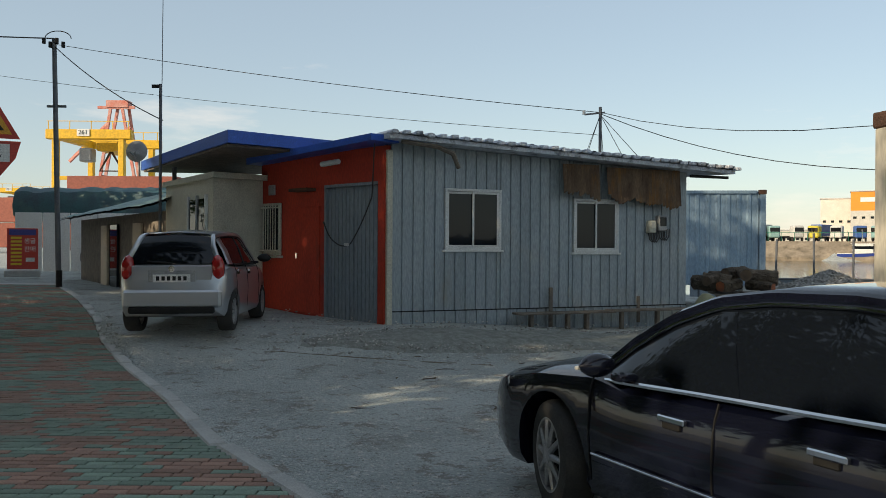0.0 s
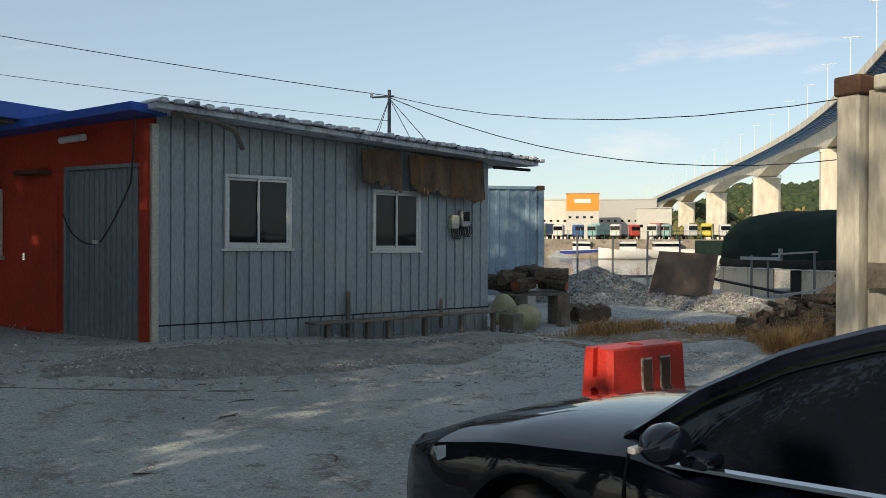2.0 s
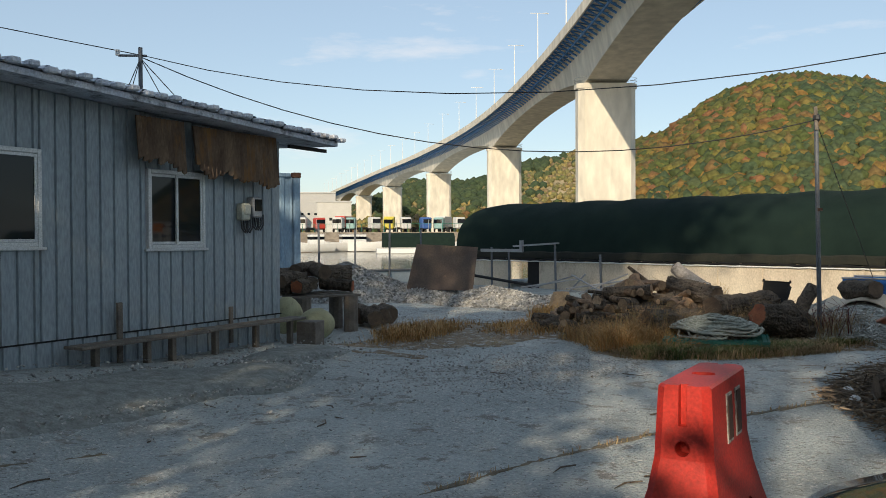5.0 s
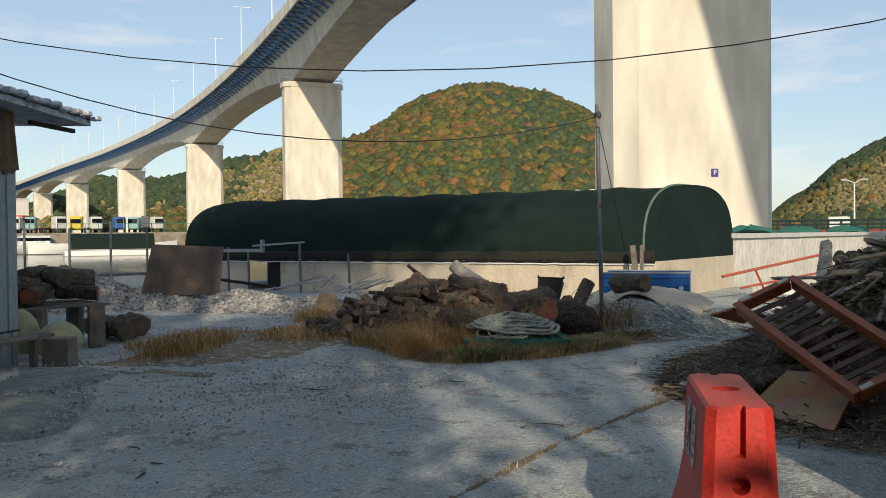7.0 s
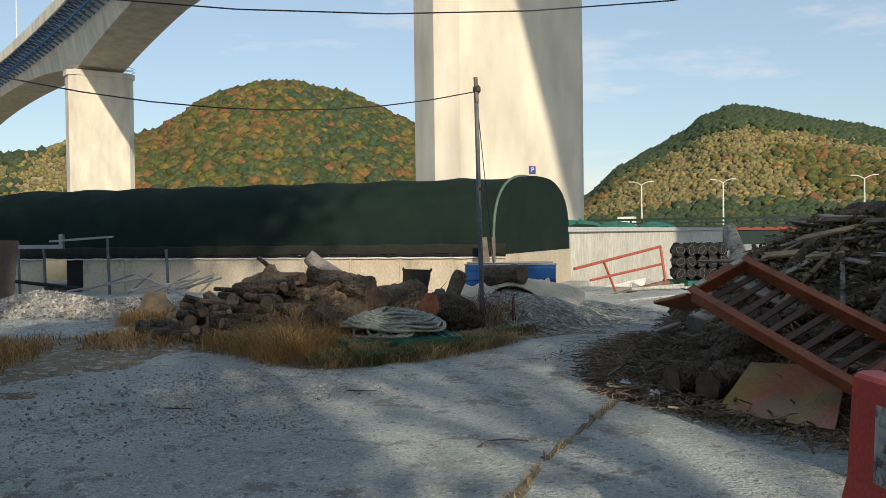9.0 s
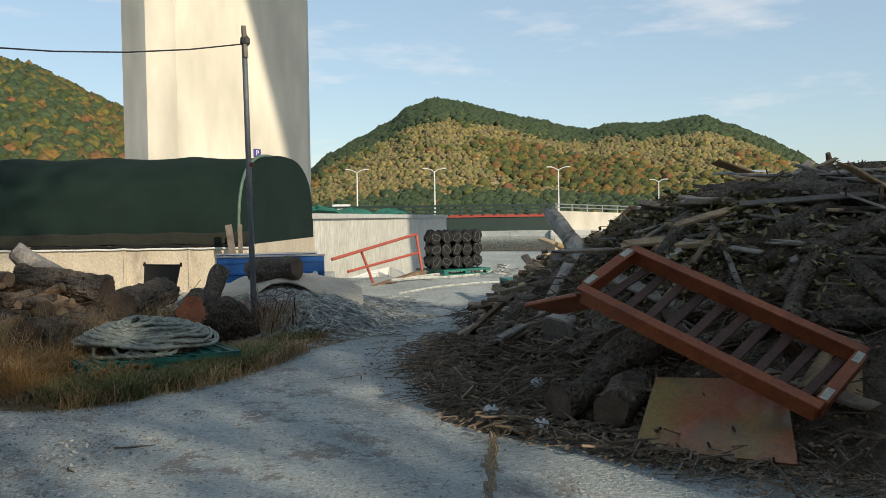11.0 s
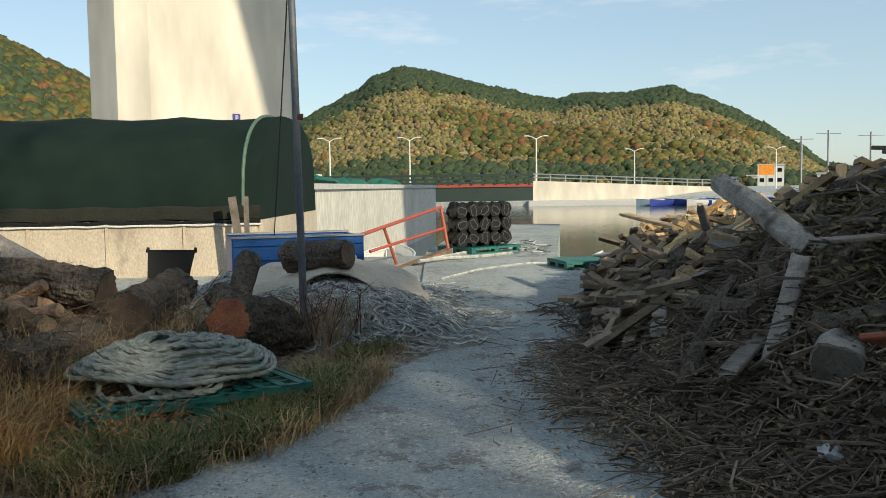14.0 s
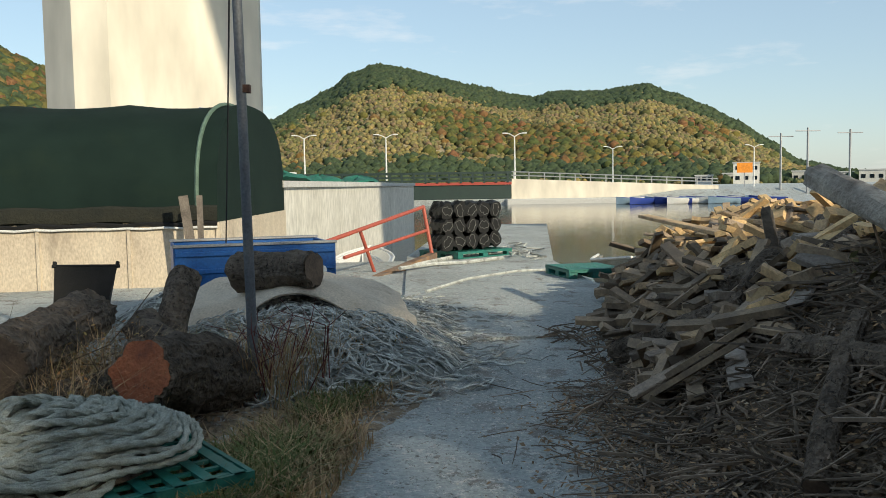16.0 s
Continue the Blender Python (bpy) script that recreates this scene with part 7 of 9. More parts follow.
M_REDTWIG = mat("dark_red_twigs", (0.16, 0.035, 0.035), (0.11, 0.04, 0.035), 8, 0.8, 0, 0, 40)
g = Geo()
for k in range(46):
    a = rnd.uniform(0, 6.28)
    p = Vector((11.85 + rnd.gauss(0, 0.15), 12.15 + rnd.gauss(0, 0.15), -0.2))
    q = p + Vector((math.cos(a) * 0.2, math.sin(a) * 0.2, rnd.uniform(0.25, 0.6)))
    g.tube([p, q, q + Vector((rnd.gauss(0, 0.12), rnd.gauss(0, 0.12), 0.12))], [0.006, 0.004, 0.002], 4)
tagged(part("twig_layer", g, M_REDTWIG, rb), kind="stuff")

# ---- blue truck bed, black crate ----
tb = thing("truck_bed", "bright blue ribbed steel truck bed set on the ground", "truck bed", Matrix.Translation((15.16, 12.78, -0.17)) @ pose(0, 0, 0, 0, 0, -75))
part("floor", Geo().box((0, 0.55, 0.18), (1.66, 1.1, 0.08)), M_BLUE_BOX, tb)
for y in (0, 1.1):
    sd_ = part("side_board", Geo().box((0, y, 0.5), (1.66, 0.035, 0.66), bevel=0.008), M_BLUE_BOX, tb)
    for z in (0.22, 0.40, 0.58, 0.76):
        part("rib", Geo().box((0, y - 0.025, z), (1.64, 0.03, 0.05), bevel=0.012), M_BLUE_BOX, sd_)
    part("top_rail", Geo().box((0, y, 0.845), (1.7, 0.07, 0.03), bevel=0.008), M_GALV, sd_)
for x in (-0.82, 0.82):
    part("end_board", Geo().box((x, 0.55, 0.5), (0.035, 1.08, 0.66), bevel=0.008), M_BLUE_BOX, tb)
for x in (0.3, 0.62):
    part("hinge", Geo().box((x, -0.055, 0.45), (0.08, 0.03, 0.16), bevel=0.006), M_RUSTY, tb, "rusty hinge")
part("reflector", Geo().tube([(0.68, -0.045, 0.55), (0.68, -0.06, 0.55)], 0.045, 12), M_WHITE, tb)
bx = thing("black_crate", "open black plastic crate tilted on the log stack", "crate", pose(12.9, 13.83, 0.27, -14, 7, -76))
part("panel", Geo().loft([[(-0.2, y, 0), (0.17, y, 0), (0.23, y, 0.42), (-0.23, y, 0.38)] for y in (0.0, 0.025)]), M_BLACK, bx)
for s in (-1, 1):
    part("side", Geo().loft([[(s * x_, 0.03, 0), (s * x_, 0.2, 0), (s * (x_ + 0.03), 0.22, 0.38), (s * (x_ + 0.03), 0.03, 0.39)] for x_ in (0.165, 0.185)]), M_BLACK, bx)
part("rim", Geo().tube([(-0.25, 0.01, 0.385), (0.25, 0.01, 0.43)], 0.014, 6), M_BLACK, bx)
for x_, z_ in ((-0.23, 0.39), (0.23, 0.43)):
    part("corner_lug", Geo().box((x_, 0.01, z_ + 0.01), (0.03, 0.04, 0.05), bevel=0.005), M_BLACK, bx)

# ---- red water barrier ----
BX = Vector((0.93, 0.37, 0)).normalized()
bar = thing("road_barrier", "red plastic water-filled road barrier with worn stickers", "barrier", Matrix.Translation((2.65, 8.085, -0.2)) @ pose(0, 0, 0, 0, 0, math.degrees(math.atan2(BX.y, BX.x))) @ Matrix.Diagonal((0.83, 0.92, 0.94, 1)))
prof = [(0.0, 0.30), (0.10, 0.30), (0.16, 0.27), (0.24, 0.245), (0.42, 0.195), (0.6, 0.165), (0.92, 0.15), (0.985, 0.145), (1.0, 0.13)]
rings = []
for z, hw in prof:
    hl = lerp(0.74, 0.545, min(1, z / 0.6) ** 0.6) if z < 0.6 else lerp(0.545, 0.53, (z - 0.6) / 0.4)
    c = 0.045
    rings.append([(-hl + c, -hw, z), (hl - c, -hw, z), (hl, -hw + c, z), (hl, hw - c, z), (hl - c, hw, z), (-hl + c, hw, z), (-hl, hw - c, z), (-hl, -hw + c, z)])
bb = part("body", Geo().loft(rings), M_RED_PLASTIC, bar)


def cut_with(ob, g):
    me = mesh_of("cut", g, None)
    fix_normals(me)
    tmp = bpy.data.objects.new("cut", me)
    scene.collection.objects.link(tmp)
    bpy.context.view_layer.update()
    tmp.matrix_world = ob.matrix_world.copy()
    md = ob.modifiers.new("cut", "BOOLEAN")
    md.operation, md.object, md.solver = "DIFFERENCE", tmp, "EXACT"
    bpy.context.view_layer.update()
    dg = bpy.context.evaluated_depsgraph_get()
    done = bpy.data.meshes.new_from_object(ob.evaluated_get(dg))
    ob.modifiers.clear()
    ob.data = done
    bpy.data.objects.remove(tmp)


for s in (-1, 1):
    cut_with(bb, Geo().box((s * 0.54, 0.0, 0.93), (0.14, 0.045, 0.3)))
    cut_with(bb, Geo().tube([(s * 0.70, 0, 0.66), (s * 0.43, 0, 0.66)], 0.042, 16))
    for x in (-0.17, 0.17):
        cut_with(bb, Geo().tube([(x, s * 0.35, 0.22), (x, s * 0.1, 0.22)], 0.06, 14))
        cut_with(bb, Geo().box((x, s * 0.30, 0.12), (0.12, 0.3, 0.2)))
cut_with(bb, Geo().tube([(0.0, 0, 0.9), (0.0, 0, 1.1)], 0.07, 18))
M_STICK_DARK = mat("worn_brown_sticker", (0.06, 0.03, 0.02), (0.10, 0.05, 0.035), 9, 0.7, 0, 0.1, 60, dirt=(0.32, 0.28, 0.23), dirt_scale=11, dirt_at=0.6)
M_STICK = mat("torn_white_sticker", (0.50, 0.50, 0.46), (0.42, 0.42, 0.38), 8, 0.7, 0, 0.1, 60, dirt=(0.10, 0.06, 0.045), dirt_scale=9, dirt_at=0.5)
for s in (-1, 1):
    for x in (-0.05, 0.21):
        st = part("sticker", Geo().box((0, 0, 0), (0.15, 0.012, 0.28), m=pose(x, s * 0.157, 0.77, s * 2.7)), M_STICK, bar, "torn dirty white sticker")
        if s < 0:
            part("sticker_print", Geo().box((0, 0, 0), (0.118, 0.006, 0.245), m=pose(x + 0.004, s * 0.165, 0.772, s * 2.7)), M_STICK_DARK, st, "worn dark brown print")
        else:
            for r in range(4):
                part("text_bar", Geo().box((0, 0, 0), (0.09 - 0.02 * (r % 2), 0.006, 0.02), m=pose(x, s * 0.166 - s * 0.0025 * (1.5 - r), 0.85 - r * 0.055, s * 2.7)), M_GALV, st)
# broken joint across the concrete
M_CRACK = mat("dirt_filled_joint", (0.24, 0.205, 0.15), (0.17, 0.145, 0.105), 8, 0.95, 0, 0.8, 50, bump_dist=0.03, dirt=(0.22, 0.18, 0.12), dirt_scale=6)
jm = []
for (x0, y0), (x1, y1) in (((1.5, 9.75), (3.3, 9.9)), ((3.3, 9.9), (5.0, 9.92)), ((5.0, 9.92), (7.2, 9.75)), ((-2.6, 12.1), (1.0, 12.2))):
    w_ = 0.038 if y0 < 11 else 0.02
    L_ = math.hypot(x1 - x0, y1 - y0)
    jm.append(ellipse_mask((x0 + x1) / 2, (y0 + y1) / 2, L_ * 0.6, w_, math.degrees(math.atan2(y1 - y0, x1 - x0)), 0.9, 3.0))
ground_patch("joint", "dirt-filled broken joint in the concrete", jm, M_CRACK, (-4, 9.3, 8, 12.7), 0.03, 0.004, 0.006)
grass("weeds", "sparse dead weeds along the joint", jm[:3], (1, 9.4, 7.6, 10.3), 260, 0.06, 29, M_STRAW, lean=0.8, w=0.004)
rnd = random.Random(77)
for k in range(26):
    x, y = rnd.uniform(-1, 7), rnd.uniform(8.5, 13.5)
    a = rnd.uniform(0, 6.28)
    L_ = rnd.uniform(0.05, 0.16)
    single("twig", Geo().tube([(x, y, ground_z(x, y) + 0.012), (x + L_ * math.cos(a), y + L_ * math.sin(a), ground_z(x, y) + 0.014), (x + 2 * L_ * math.cos(a + 0.3), y + 2 * L_ * math.sin(a + 0.3), ground_z(x, y) + 0.01)], [0.006, 0.007, 0.003], 5), M_BARK, "small fallen twig on the concrete", "twig", group="fallen twigs")


# ---- timber heap on the east side of the path ----
EDGE = [(5.6, 7.4), (6.4, 8.3), (7.2, 9.1), (8.4, 9.6), (9.6, 9.85), (11, 9.75), (13.5, 9.45), (16.3, 8.75), (18.3, 8.1), (19.4, 7.0)]


def heap_edge(x):
    return float(np.interp(x, [p[0] for p in EDGE], [p[1] for p in EDGE]))


def pile_h(x, y):
    if x < 5.6 or x > 19.4:
        return 0.0
    d = heap_edge(x) - y
    if d <= 0 or y < 1.0:
        return 0.0
    top = 1.72 * smoothstep(5.5, 9.2, x) * lerp(1.0, 0.58, smoothstep(10.9, 13.4, x)) * smoothstep(19.5, 17.0, x)
    steep = lerp(1.35, 0.75, smoothstep(11.5, 14, x))
    return top * (1 - math.exp(-(d / steep) ** 1.25)) * smoothstep(1.0, 2.6, y) * (1 + 0.10 * fbm(x, y, 1.1))


M_DEBRIS = mat("dark_driftwood_litter", (0.20, 0.15, 0.105), (0.11, 0.085, 0.062), 6, 0.95, 0, 1.0, 40, bump_dist=0.05, dirt=(0.17, 0.13, 0.09), dirt_scale=5, dirt_at=0.55)
M_TWIG = mat("dry_twigs", (0.25, 0.19, 0.135), (0.125, 0.097, 0.072), 6, 0.9, 0, 0.2, 40, island=0.5)
M_WOOD_DARK = mat("dark_heap_timber", (0.31, 0.245, 0.18), (0.19, 0.15, 0.115), 7, 0.85, 0, 0.4, 50, obj=0.45, dirt=(0.15, 0.12, 0.09), dirt_scale=4)
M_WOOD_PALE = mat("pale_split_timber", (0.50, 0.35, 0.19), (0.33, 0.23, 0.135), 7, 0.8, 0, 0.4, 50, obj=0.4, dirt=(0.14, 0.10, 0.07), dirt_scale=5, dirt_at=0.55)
M_WOOD_GREY = mat("bleached_grey_board", (0.36, 0.31, 0.26), (0.24, 0.205, 0.17), 8, 0.85, 0, 0.4, 50, obj=0.4, dirt=(0.12, 0.10, 0.08), dirt_scale=5, dirt_at=0.55)
M_SLAT = mat("dark_brown_slat", (0.12, 0.06, 0.042), (0.085, 0.045, 0.033), 6, 0.6, 0, 0.2, 40, obj=0.2)
M_VARNISH = mat("orange_varnished_wood", (0.38, 0.105, 0.038), (0.26, 0.07, 0.028), 4, 0.4, 0, 0.15, 40, stretch=(1, 1, 1), dirt=(0.12, 0.045, 0.022), dirt_scale=5, dirt_at=0.58)
core = single("timber_heap", heightfield((5, 0.5, 20, 10.5), 0.13, pile_h), M_DEBRIS, "dark core of a great heap of scrap timber", "heap", kind="structure", smooth=True)
rnd = random.Random(51)
plank_meshes = {}


def plank_mesh(l, w, t, material, v):
    key = (l, w, t, material.name, v)
    if key not in plank_meshes:
        r2 = random.Random(hash((l, w, t)) % 1000 + v)
        g = Geo().box((0, 0, 0), (l, w, t), bevel=0.008)
        g.v = [Vector((p[0] + (0.12 * l * (r2.random() - 0.5) if abs(p[0]) > 0.45 * l else 0), p[1] * (1 + 0.12 * p[0] / l), p[2] + 0.04 * l * (p[0] / l) ** 2)) for p in g.v]
        plank_meshes[key] = mesh_of("plank", g, material)
        fix_normals(plank_meshes[key])
    return plank_meshes[key]


def on_heap(x, y, up=0.0):
    e = 0.12
    z = ground_z(x, y) + pile_h(x, y)
    nrm = Vector((-(pile_h(x + e, y) - pile_h(x - e, y)) / (2 * e), -(pile_h(x, y + e) - pile_h(x, y - e)) / (2 * e), 1)).normalized()
    return Vector((x, y, z)) + nrm * up, nrm


def lay_plank(x, y, l, w, t, material, v, label, group, tilt=18, up=0.05):
    if (Vector((x, y)) - Vector((10.3, 8.8))).length < 0.5:
        return
    p, nrm = on_heap(x, y, up)
    q = (nrm * 0.45 + Vector((0, 0, 0.55))).to_track_quat("Z", "Y").to_matrix().to_4x4()
    o = new("plank", plank_mesh(l, w, t, material, v))
    o.matrix_basis = Matrix.Translation(p) @ q @ pose(0, 0, 0, rnd.gauss(0, tilt), rnd.gauss(0, tilt), rnd.uniform(0, 360))
    tagged(o, label, "plank", group)


SIZES = [(0.36, 0.10, 0.055), (0.5, 0.12, 0.04), (0.62, 0.09, 0.05), (0.3, 0.13, 0.07), (0.85, 0.10, 0.035), (0.42, 0.08, 0.06)]
n_p = 0
while n_p < 210:
    x, y = rnd.uniform(11.3, 18.8), 9.6 - 4.2 * rnd.random() ** 1.5
    if pile_h(x, y) < 0.06:
        continue
    l, w, t = rnd.choice(SIZES)
    # pale wood mostly high up, dark wood low: sun on the crest by colour
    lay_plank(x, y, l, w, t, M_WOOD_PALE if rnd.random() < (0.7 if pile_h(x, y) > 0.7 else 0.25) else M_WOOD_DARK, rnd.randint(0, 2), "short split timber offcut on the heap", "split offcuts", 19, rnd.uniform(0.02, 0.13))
    n_p += 1
n_p = 0
while n_p < 88:
    x, y = rnd.uniform(6.6, 13.5), rnd.uniform(3.8, 9.4)
    if pile_h(x, y) < 0.25:
        continue
    l, w, t = rnd.choice(SIZES)
    lay_plank(x, y, l * 1.6, w, t * 0.8, rnd.choice((M_WOOD_DARK, M_WOOD_GREY, M_WOOD_GREY, M_WOOD_GREY, M_WOOD_PALE, M_WOOD_PALE)), rnd.randint(0, 2), "dark weathered board in the scrap heap", "scrap boards", 16, rnd.uniform(0.02, 0.14))
    n_p += 1
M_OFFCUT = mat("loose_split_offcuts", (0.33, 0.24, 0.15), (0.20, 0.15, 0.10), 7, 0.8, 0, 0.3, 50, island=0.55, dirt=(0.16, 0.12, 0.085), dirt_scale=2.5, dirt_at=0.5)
g, crest = Geo(), Geo()
for k in range(900):
    x, y = rnd.uniform(11.0, 18.9), 9.6 - 4.6 * rnd.random() ** 1.3
    if pile_h(x, y) < 0.05:
        continue
    p, nrm = on_heap(x, y, rnd.uniform(0.0, 0.16))
    l, w, t = rnd.choice(SIZES)
    # two in three of the high pieces get the brighter, sunlit colour
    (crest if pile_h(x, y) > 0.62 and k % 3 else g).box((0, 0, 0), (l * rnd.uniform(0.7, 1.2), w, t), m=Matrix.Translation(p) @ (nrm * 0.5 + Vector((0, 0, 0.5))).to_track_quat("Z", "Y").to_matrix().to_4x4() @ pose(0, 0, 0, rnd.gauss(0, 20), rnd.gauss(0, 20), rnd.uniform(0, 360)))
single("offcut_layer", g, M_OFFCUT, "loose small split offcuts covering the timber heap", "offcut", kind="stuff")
# sunlight on the crest is put into this yellower, brighter offcut colour
M_OFFCUT_LIT = mat("sunlit_yellow_offcuts", (0.62, 0.43, 0.21), (0.44, 0.30, 0.15), 7, 0.8, 0, 0.3, 50, island=0.4, dirt=(0.22, 0.16, 0.10), dirt_scale=2.5, dirt_at=0.55)
single("offcut_layer", crest, M_OFFCUT_LIT, "offcuts coloured bright yellow as if sunlit on top of the timber heap", "offcut", kind="stuff")
for k in range(95):
    while True:
        x, y = rnd.uniform(6.8, 13.5), rnd.uniform(4.5, 9.5)
        if pile_h(x, y) > 0.2:
            break
    a = rnd.uniform(0, 6.28)
    L = rnd.uniform(0.5, 1.6)
    p, q = (x - L / 2 * math.cos(a), y - L / 2 * math.sin(a)), (x + L / 2 * math.cos(a), y + L / 2 * math.sin(a))
    r = rnd.uniform(0.04, 0.12)
    zz = [ground_z(*s) + pile_h(*s) + r * 0.6 + rnd.uniform(0, 0.1) for s in (p, q)]
    log_thing((*p, zz[0]), (*q, zz[1]), r, r * 0.8, 300 + k, "dark log sticking out of the scrap heap", "heap logs")
M_PALEBARK = mat("pale_peeled_log", (0.48, 0.43, 0.36), (0.31, 0.27, 0.225), 6, 0.9, 0, 0.6, 40, bump_dist=0.03, dirt=(0.10, 0.08, 0.065), dirt_scale=5, dirt_at=0.52)
log_thing((11.0, 8.88, 1.28), (9.72, 8.71, 0.80), 0.08, 0.095, 401, "pale peeled log jutting from the heap", "heap logs", M_PALEBARK, M_WOOD_OLD)
log_thing((7.25, 9.3, -0.02), (7.75, 8.8, 0.05), 0.13, 0.15, 402, "sawn log at the heap's foot", "heap logs")
log_thing((7.0, 9.0, -0.02), (7.6, 8.6, 0.05), 0.14, 0.15, 403, "sawn log at the heap's foot", "heap logs")
log_thing((7.7, 8.95, 0.05), (7.4, 8.5, 0.5), 0.15, 0.14, 404, "dark log leaning under the bed frame", "heap logs")
log_thing((8.5, 9.15, 0.28), (9.2, 8.5, 0.55), 0.16, 0.12, 405, "rotten grooved log on the heap", "heap logs", M_PALEBARK, M_WOOD_OLD)
log_thing((8.55, 9.1, 0.05), (9.1, 8.6, 0.2), 0.17, 0.16, 406, "log with an orange end under the rotten one", "heap logs", cut=M_CUT_ORANGE)
for x0, y0, x1, y1, z, nm in ((9.9, 6.0, 12.6, 6.6, 1.44, M_WOOD_OLD), (10.4, 5.4, 12.3, 6.9, 1.47, M_WOOD_DARK), (9.4, 7.0, 11.2, 6.2, 1.38, M_WOOD_PALE), (12.4, 6.8, 14.3, 6.6, 1.06, M_WOOD_OLD), (13.8, 8.2, 16.0, 8.4, 0.74, M_WOOD_PALE)):
    a, b = Vector((x0, y0, z)), Vector((x1, y1, z + 0.12))
    d = b - a
    g = Geo().box((0, 0, 0), (d.length, 0.14, 0.04), bevel=0.006, m=Matrix.Translation((a + b) / 2) @ d.to_track_quat("X", "Z").to_matrix().to_4x4())
    single("long_board", g, nm, "long weathered board across the heap", "plank", group="long boards")
single("snag", Geo().tube([(10.6, 5.9, 1.3), (10.55, 6.0, 1.7), (10.5, 6.05, 1.86)], [0.045, 0.04, 0.025], 7), M_BARK, "dead upright snag on the heap", "branch")
single("blue_sheet", Geo().box((12.2, 6.4, 1.75), (0.7, 0.25, 0.02), rz=20), M_CONTAINER, "faded blue plastic strip on the heap", "sheet")

for k in range(104):
    fan = k >= 62
    x, y = (rnd.gauss(9.3, 0.45), rnd.gauss(6.7, 0.4)) if fan else (rnd.uniform(7.8, 12.8), rnd.uniform(5.2, 8.6))
    a, L = rnd.gauss(0.75, 0.4) if fan else rnd.uniform(0, 6.28), rnd.uniform(0.9, 2.1) if fan else rnd.uniform(0.7, 1.7)
    p, q = (x - L / 2 * math.cos(a), y - L / 2 * math.sin(a)), (x + L / 2 * math.cos(a), y + L / 2 * math.sin(a))
    A3, B3 = Vector((*p, ground_z(*p) + pile_h(*p) + rnd.uniform(0.06, 0.2))), Vector((*q, ground_z(*q) + pile_h(*q) + rnd.uniform(0.06, 0.2)))
    d = B3 - A3
    single("lath", Geo().box((0, 0, 0), (d.length, rnd.uniform(0.035, 0.08), 0.022), bevel=0.004, m=Matrix.Translation((A3 + B3) / 2) @ d.to_track_quat("X", "Z").to_matrix().to_4x4() @ pose(0, 0, 0, rnd.gauss(0, 25))), rnd.choice((M_WOOD_GREY, M_WOOD_GREY, M_WOOD_PALE, M_WOOD_OLD)), "thin weathered lath lying on the scrap heap", "lath", group="heap laths")
# twigs and leaf litter, too many to count
rnd = random.Random(61)
g = Geo()
for k in range(6500):
    if k < 2600:
        x, y = rnd.gauss(8.6, 1.5), rnd.gauss(9.2, 0.6)
    else:
        x, y = rnd.uniform(6.2, 14.5), rnd.uniform(4.5, 9.9)
    if y > heap_edge(min(max(x, 5.7), 19)) + 0.65 or x < 5.7:
        continue
    h = pile_h(x, y)
    a = rnd.uniform(0, 6.28)
    L = rnd.uniform(0.1, 0.5)
    p = Vector((x, y, ground_z(x, y) + h + rnd.uniform(0.005, 0.07)))
    d = Vector((math.cos(a), math.sin(a), rnd.gauss(0, 0.3)))
    r = rnd.uniform(0.002, 0.011)
    if k % 24 == 0 and h > 0.4:
        L, r = L * 2.0, rnd.uniform(0.008, 0.016)
    g.tube([p - d * L / 2, p + Vector((rnd.gauss(0, 0.03), rnd.gauss(0, 0.03), 0.03)), p + d * L / 2], [r, r, r * 0.5], 4, cap=False)
for k in range(1500):
    x = rnd.uniform(5.7, 12.0)
    y = heap_edge(x) + rnd.gauss(0.2, 0.28)
    a = rnd.uniform(0, 6.28)
    p = Vector((x, y, ground_z(x, y) + pile_h(x, y) + rnd.uniform(0.025, 0.05)))
    d = Vector((math.cos(a), math.sin(a), rnd.gauss(0, 0.04))) * rnd.uniform(0.05, 0.22)
    g.tube([p - d, p + Vector((rnd.gauss(0, 0.02), rnd.gauss(0, 0.02), 0.004)), p + d], [0.0035, 0.004, 0.002], 4, cap=False)
single("twig_layer", g, M_TWIG, "dry twigs and broken sticks over the heap", "twig", kind="stuff")
M_LITTER = foliage("dead_leaf_litter", [(0.22, 0.15, 0.095), (0.33, 0.22, 0.135), (0.15, 0.115, 0.08), (0.40, 0.26, 0.14), (0.26, 0.195, 0.13), (0.44, 0.35, 0.24)])
g = Geo()


def leaf(g, p, s, rnd):
    u = Vector((rnd.gauss(0, 1), rnd.gauss(0, 1), rnd.gauss(0, 0.45))).normalized()
    v = u.cross(Vector((rnd.gauss(0, 0.5), rnd.gauss(0, 0.5), 1))).normalized()
    g.add([p - u * s, p + v * s * 0.5 + Vector((0, 0, s * 0.2)), p + u * s, p - v * s * 0.5], [(0, 1, 2, 3)])


for k in range(16000):
    if k < 9000:
        x, y = rnd.gauss(8.4, 1.3), rnd.gauss(9.2, 0.6)
    else:
        x, y = rnd.uniform(6.2, 13), rnd.uniform(5, 9.9)
    if y > heap_edge(min(max(x, 5.7), 19)) + 0.7 or x < 5.8:
        continue
    leaf(g, Vector((x, y, ground_z(x, y) + pile_h(x, y) + rnd.uniform(0.03, 0.09))), rnd.uniform(0.009, 0.028), rnd)
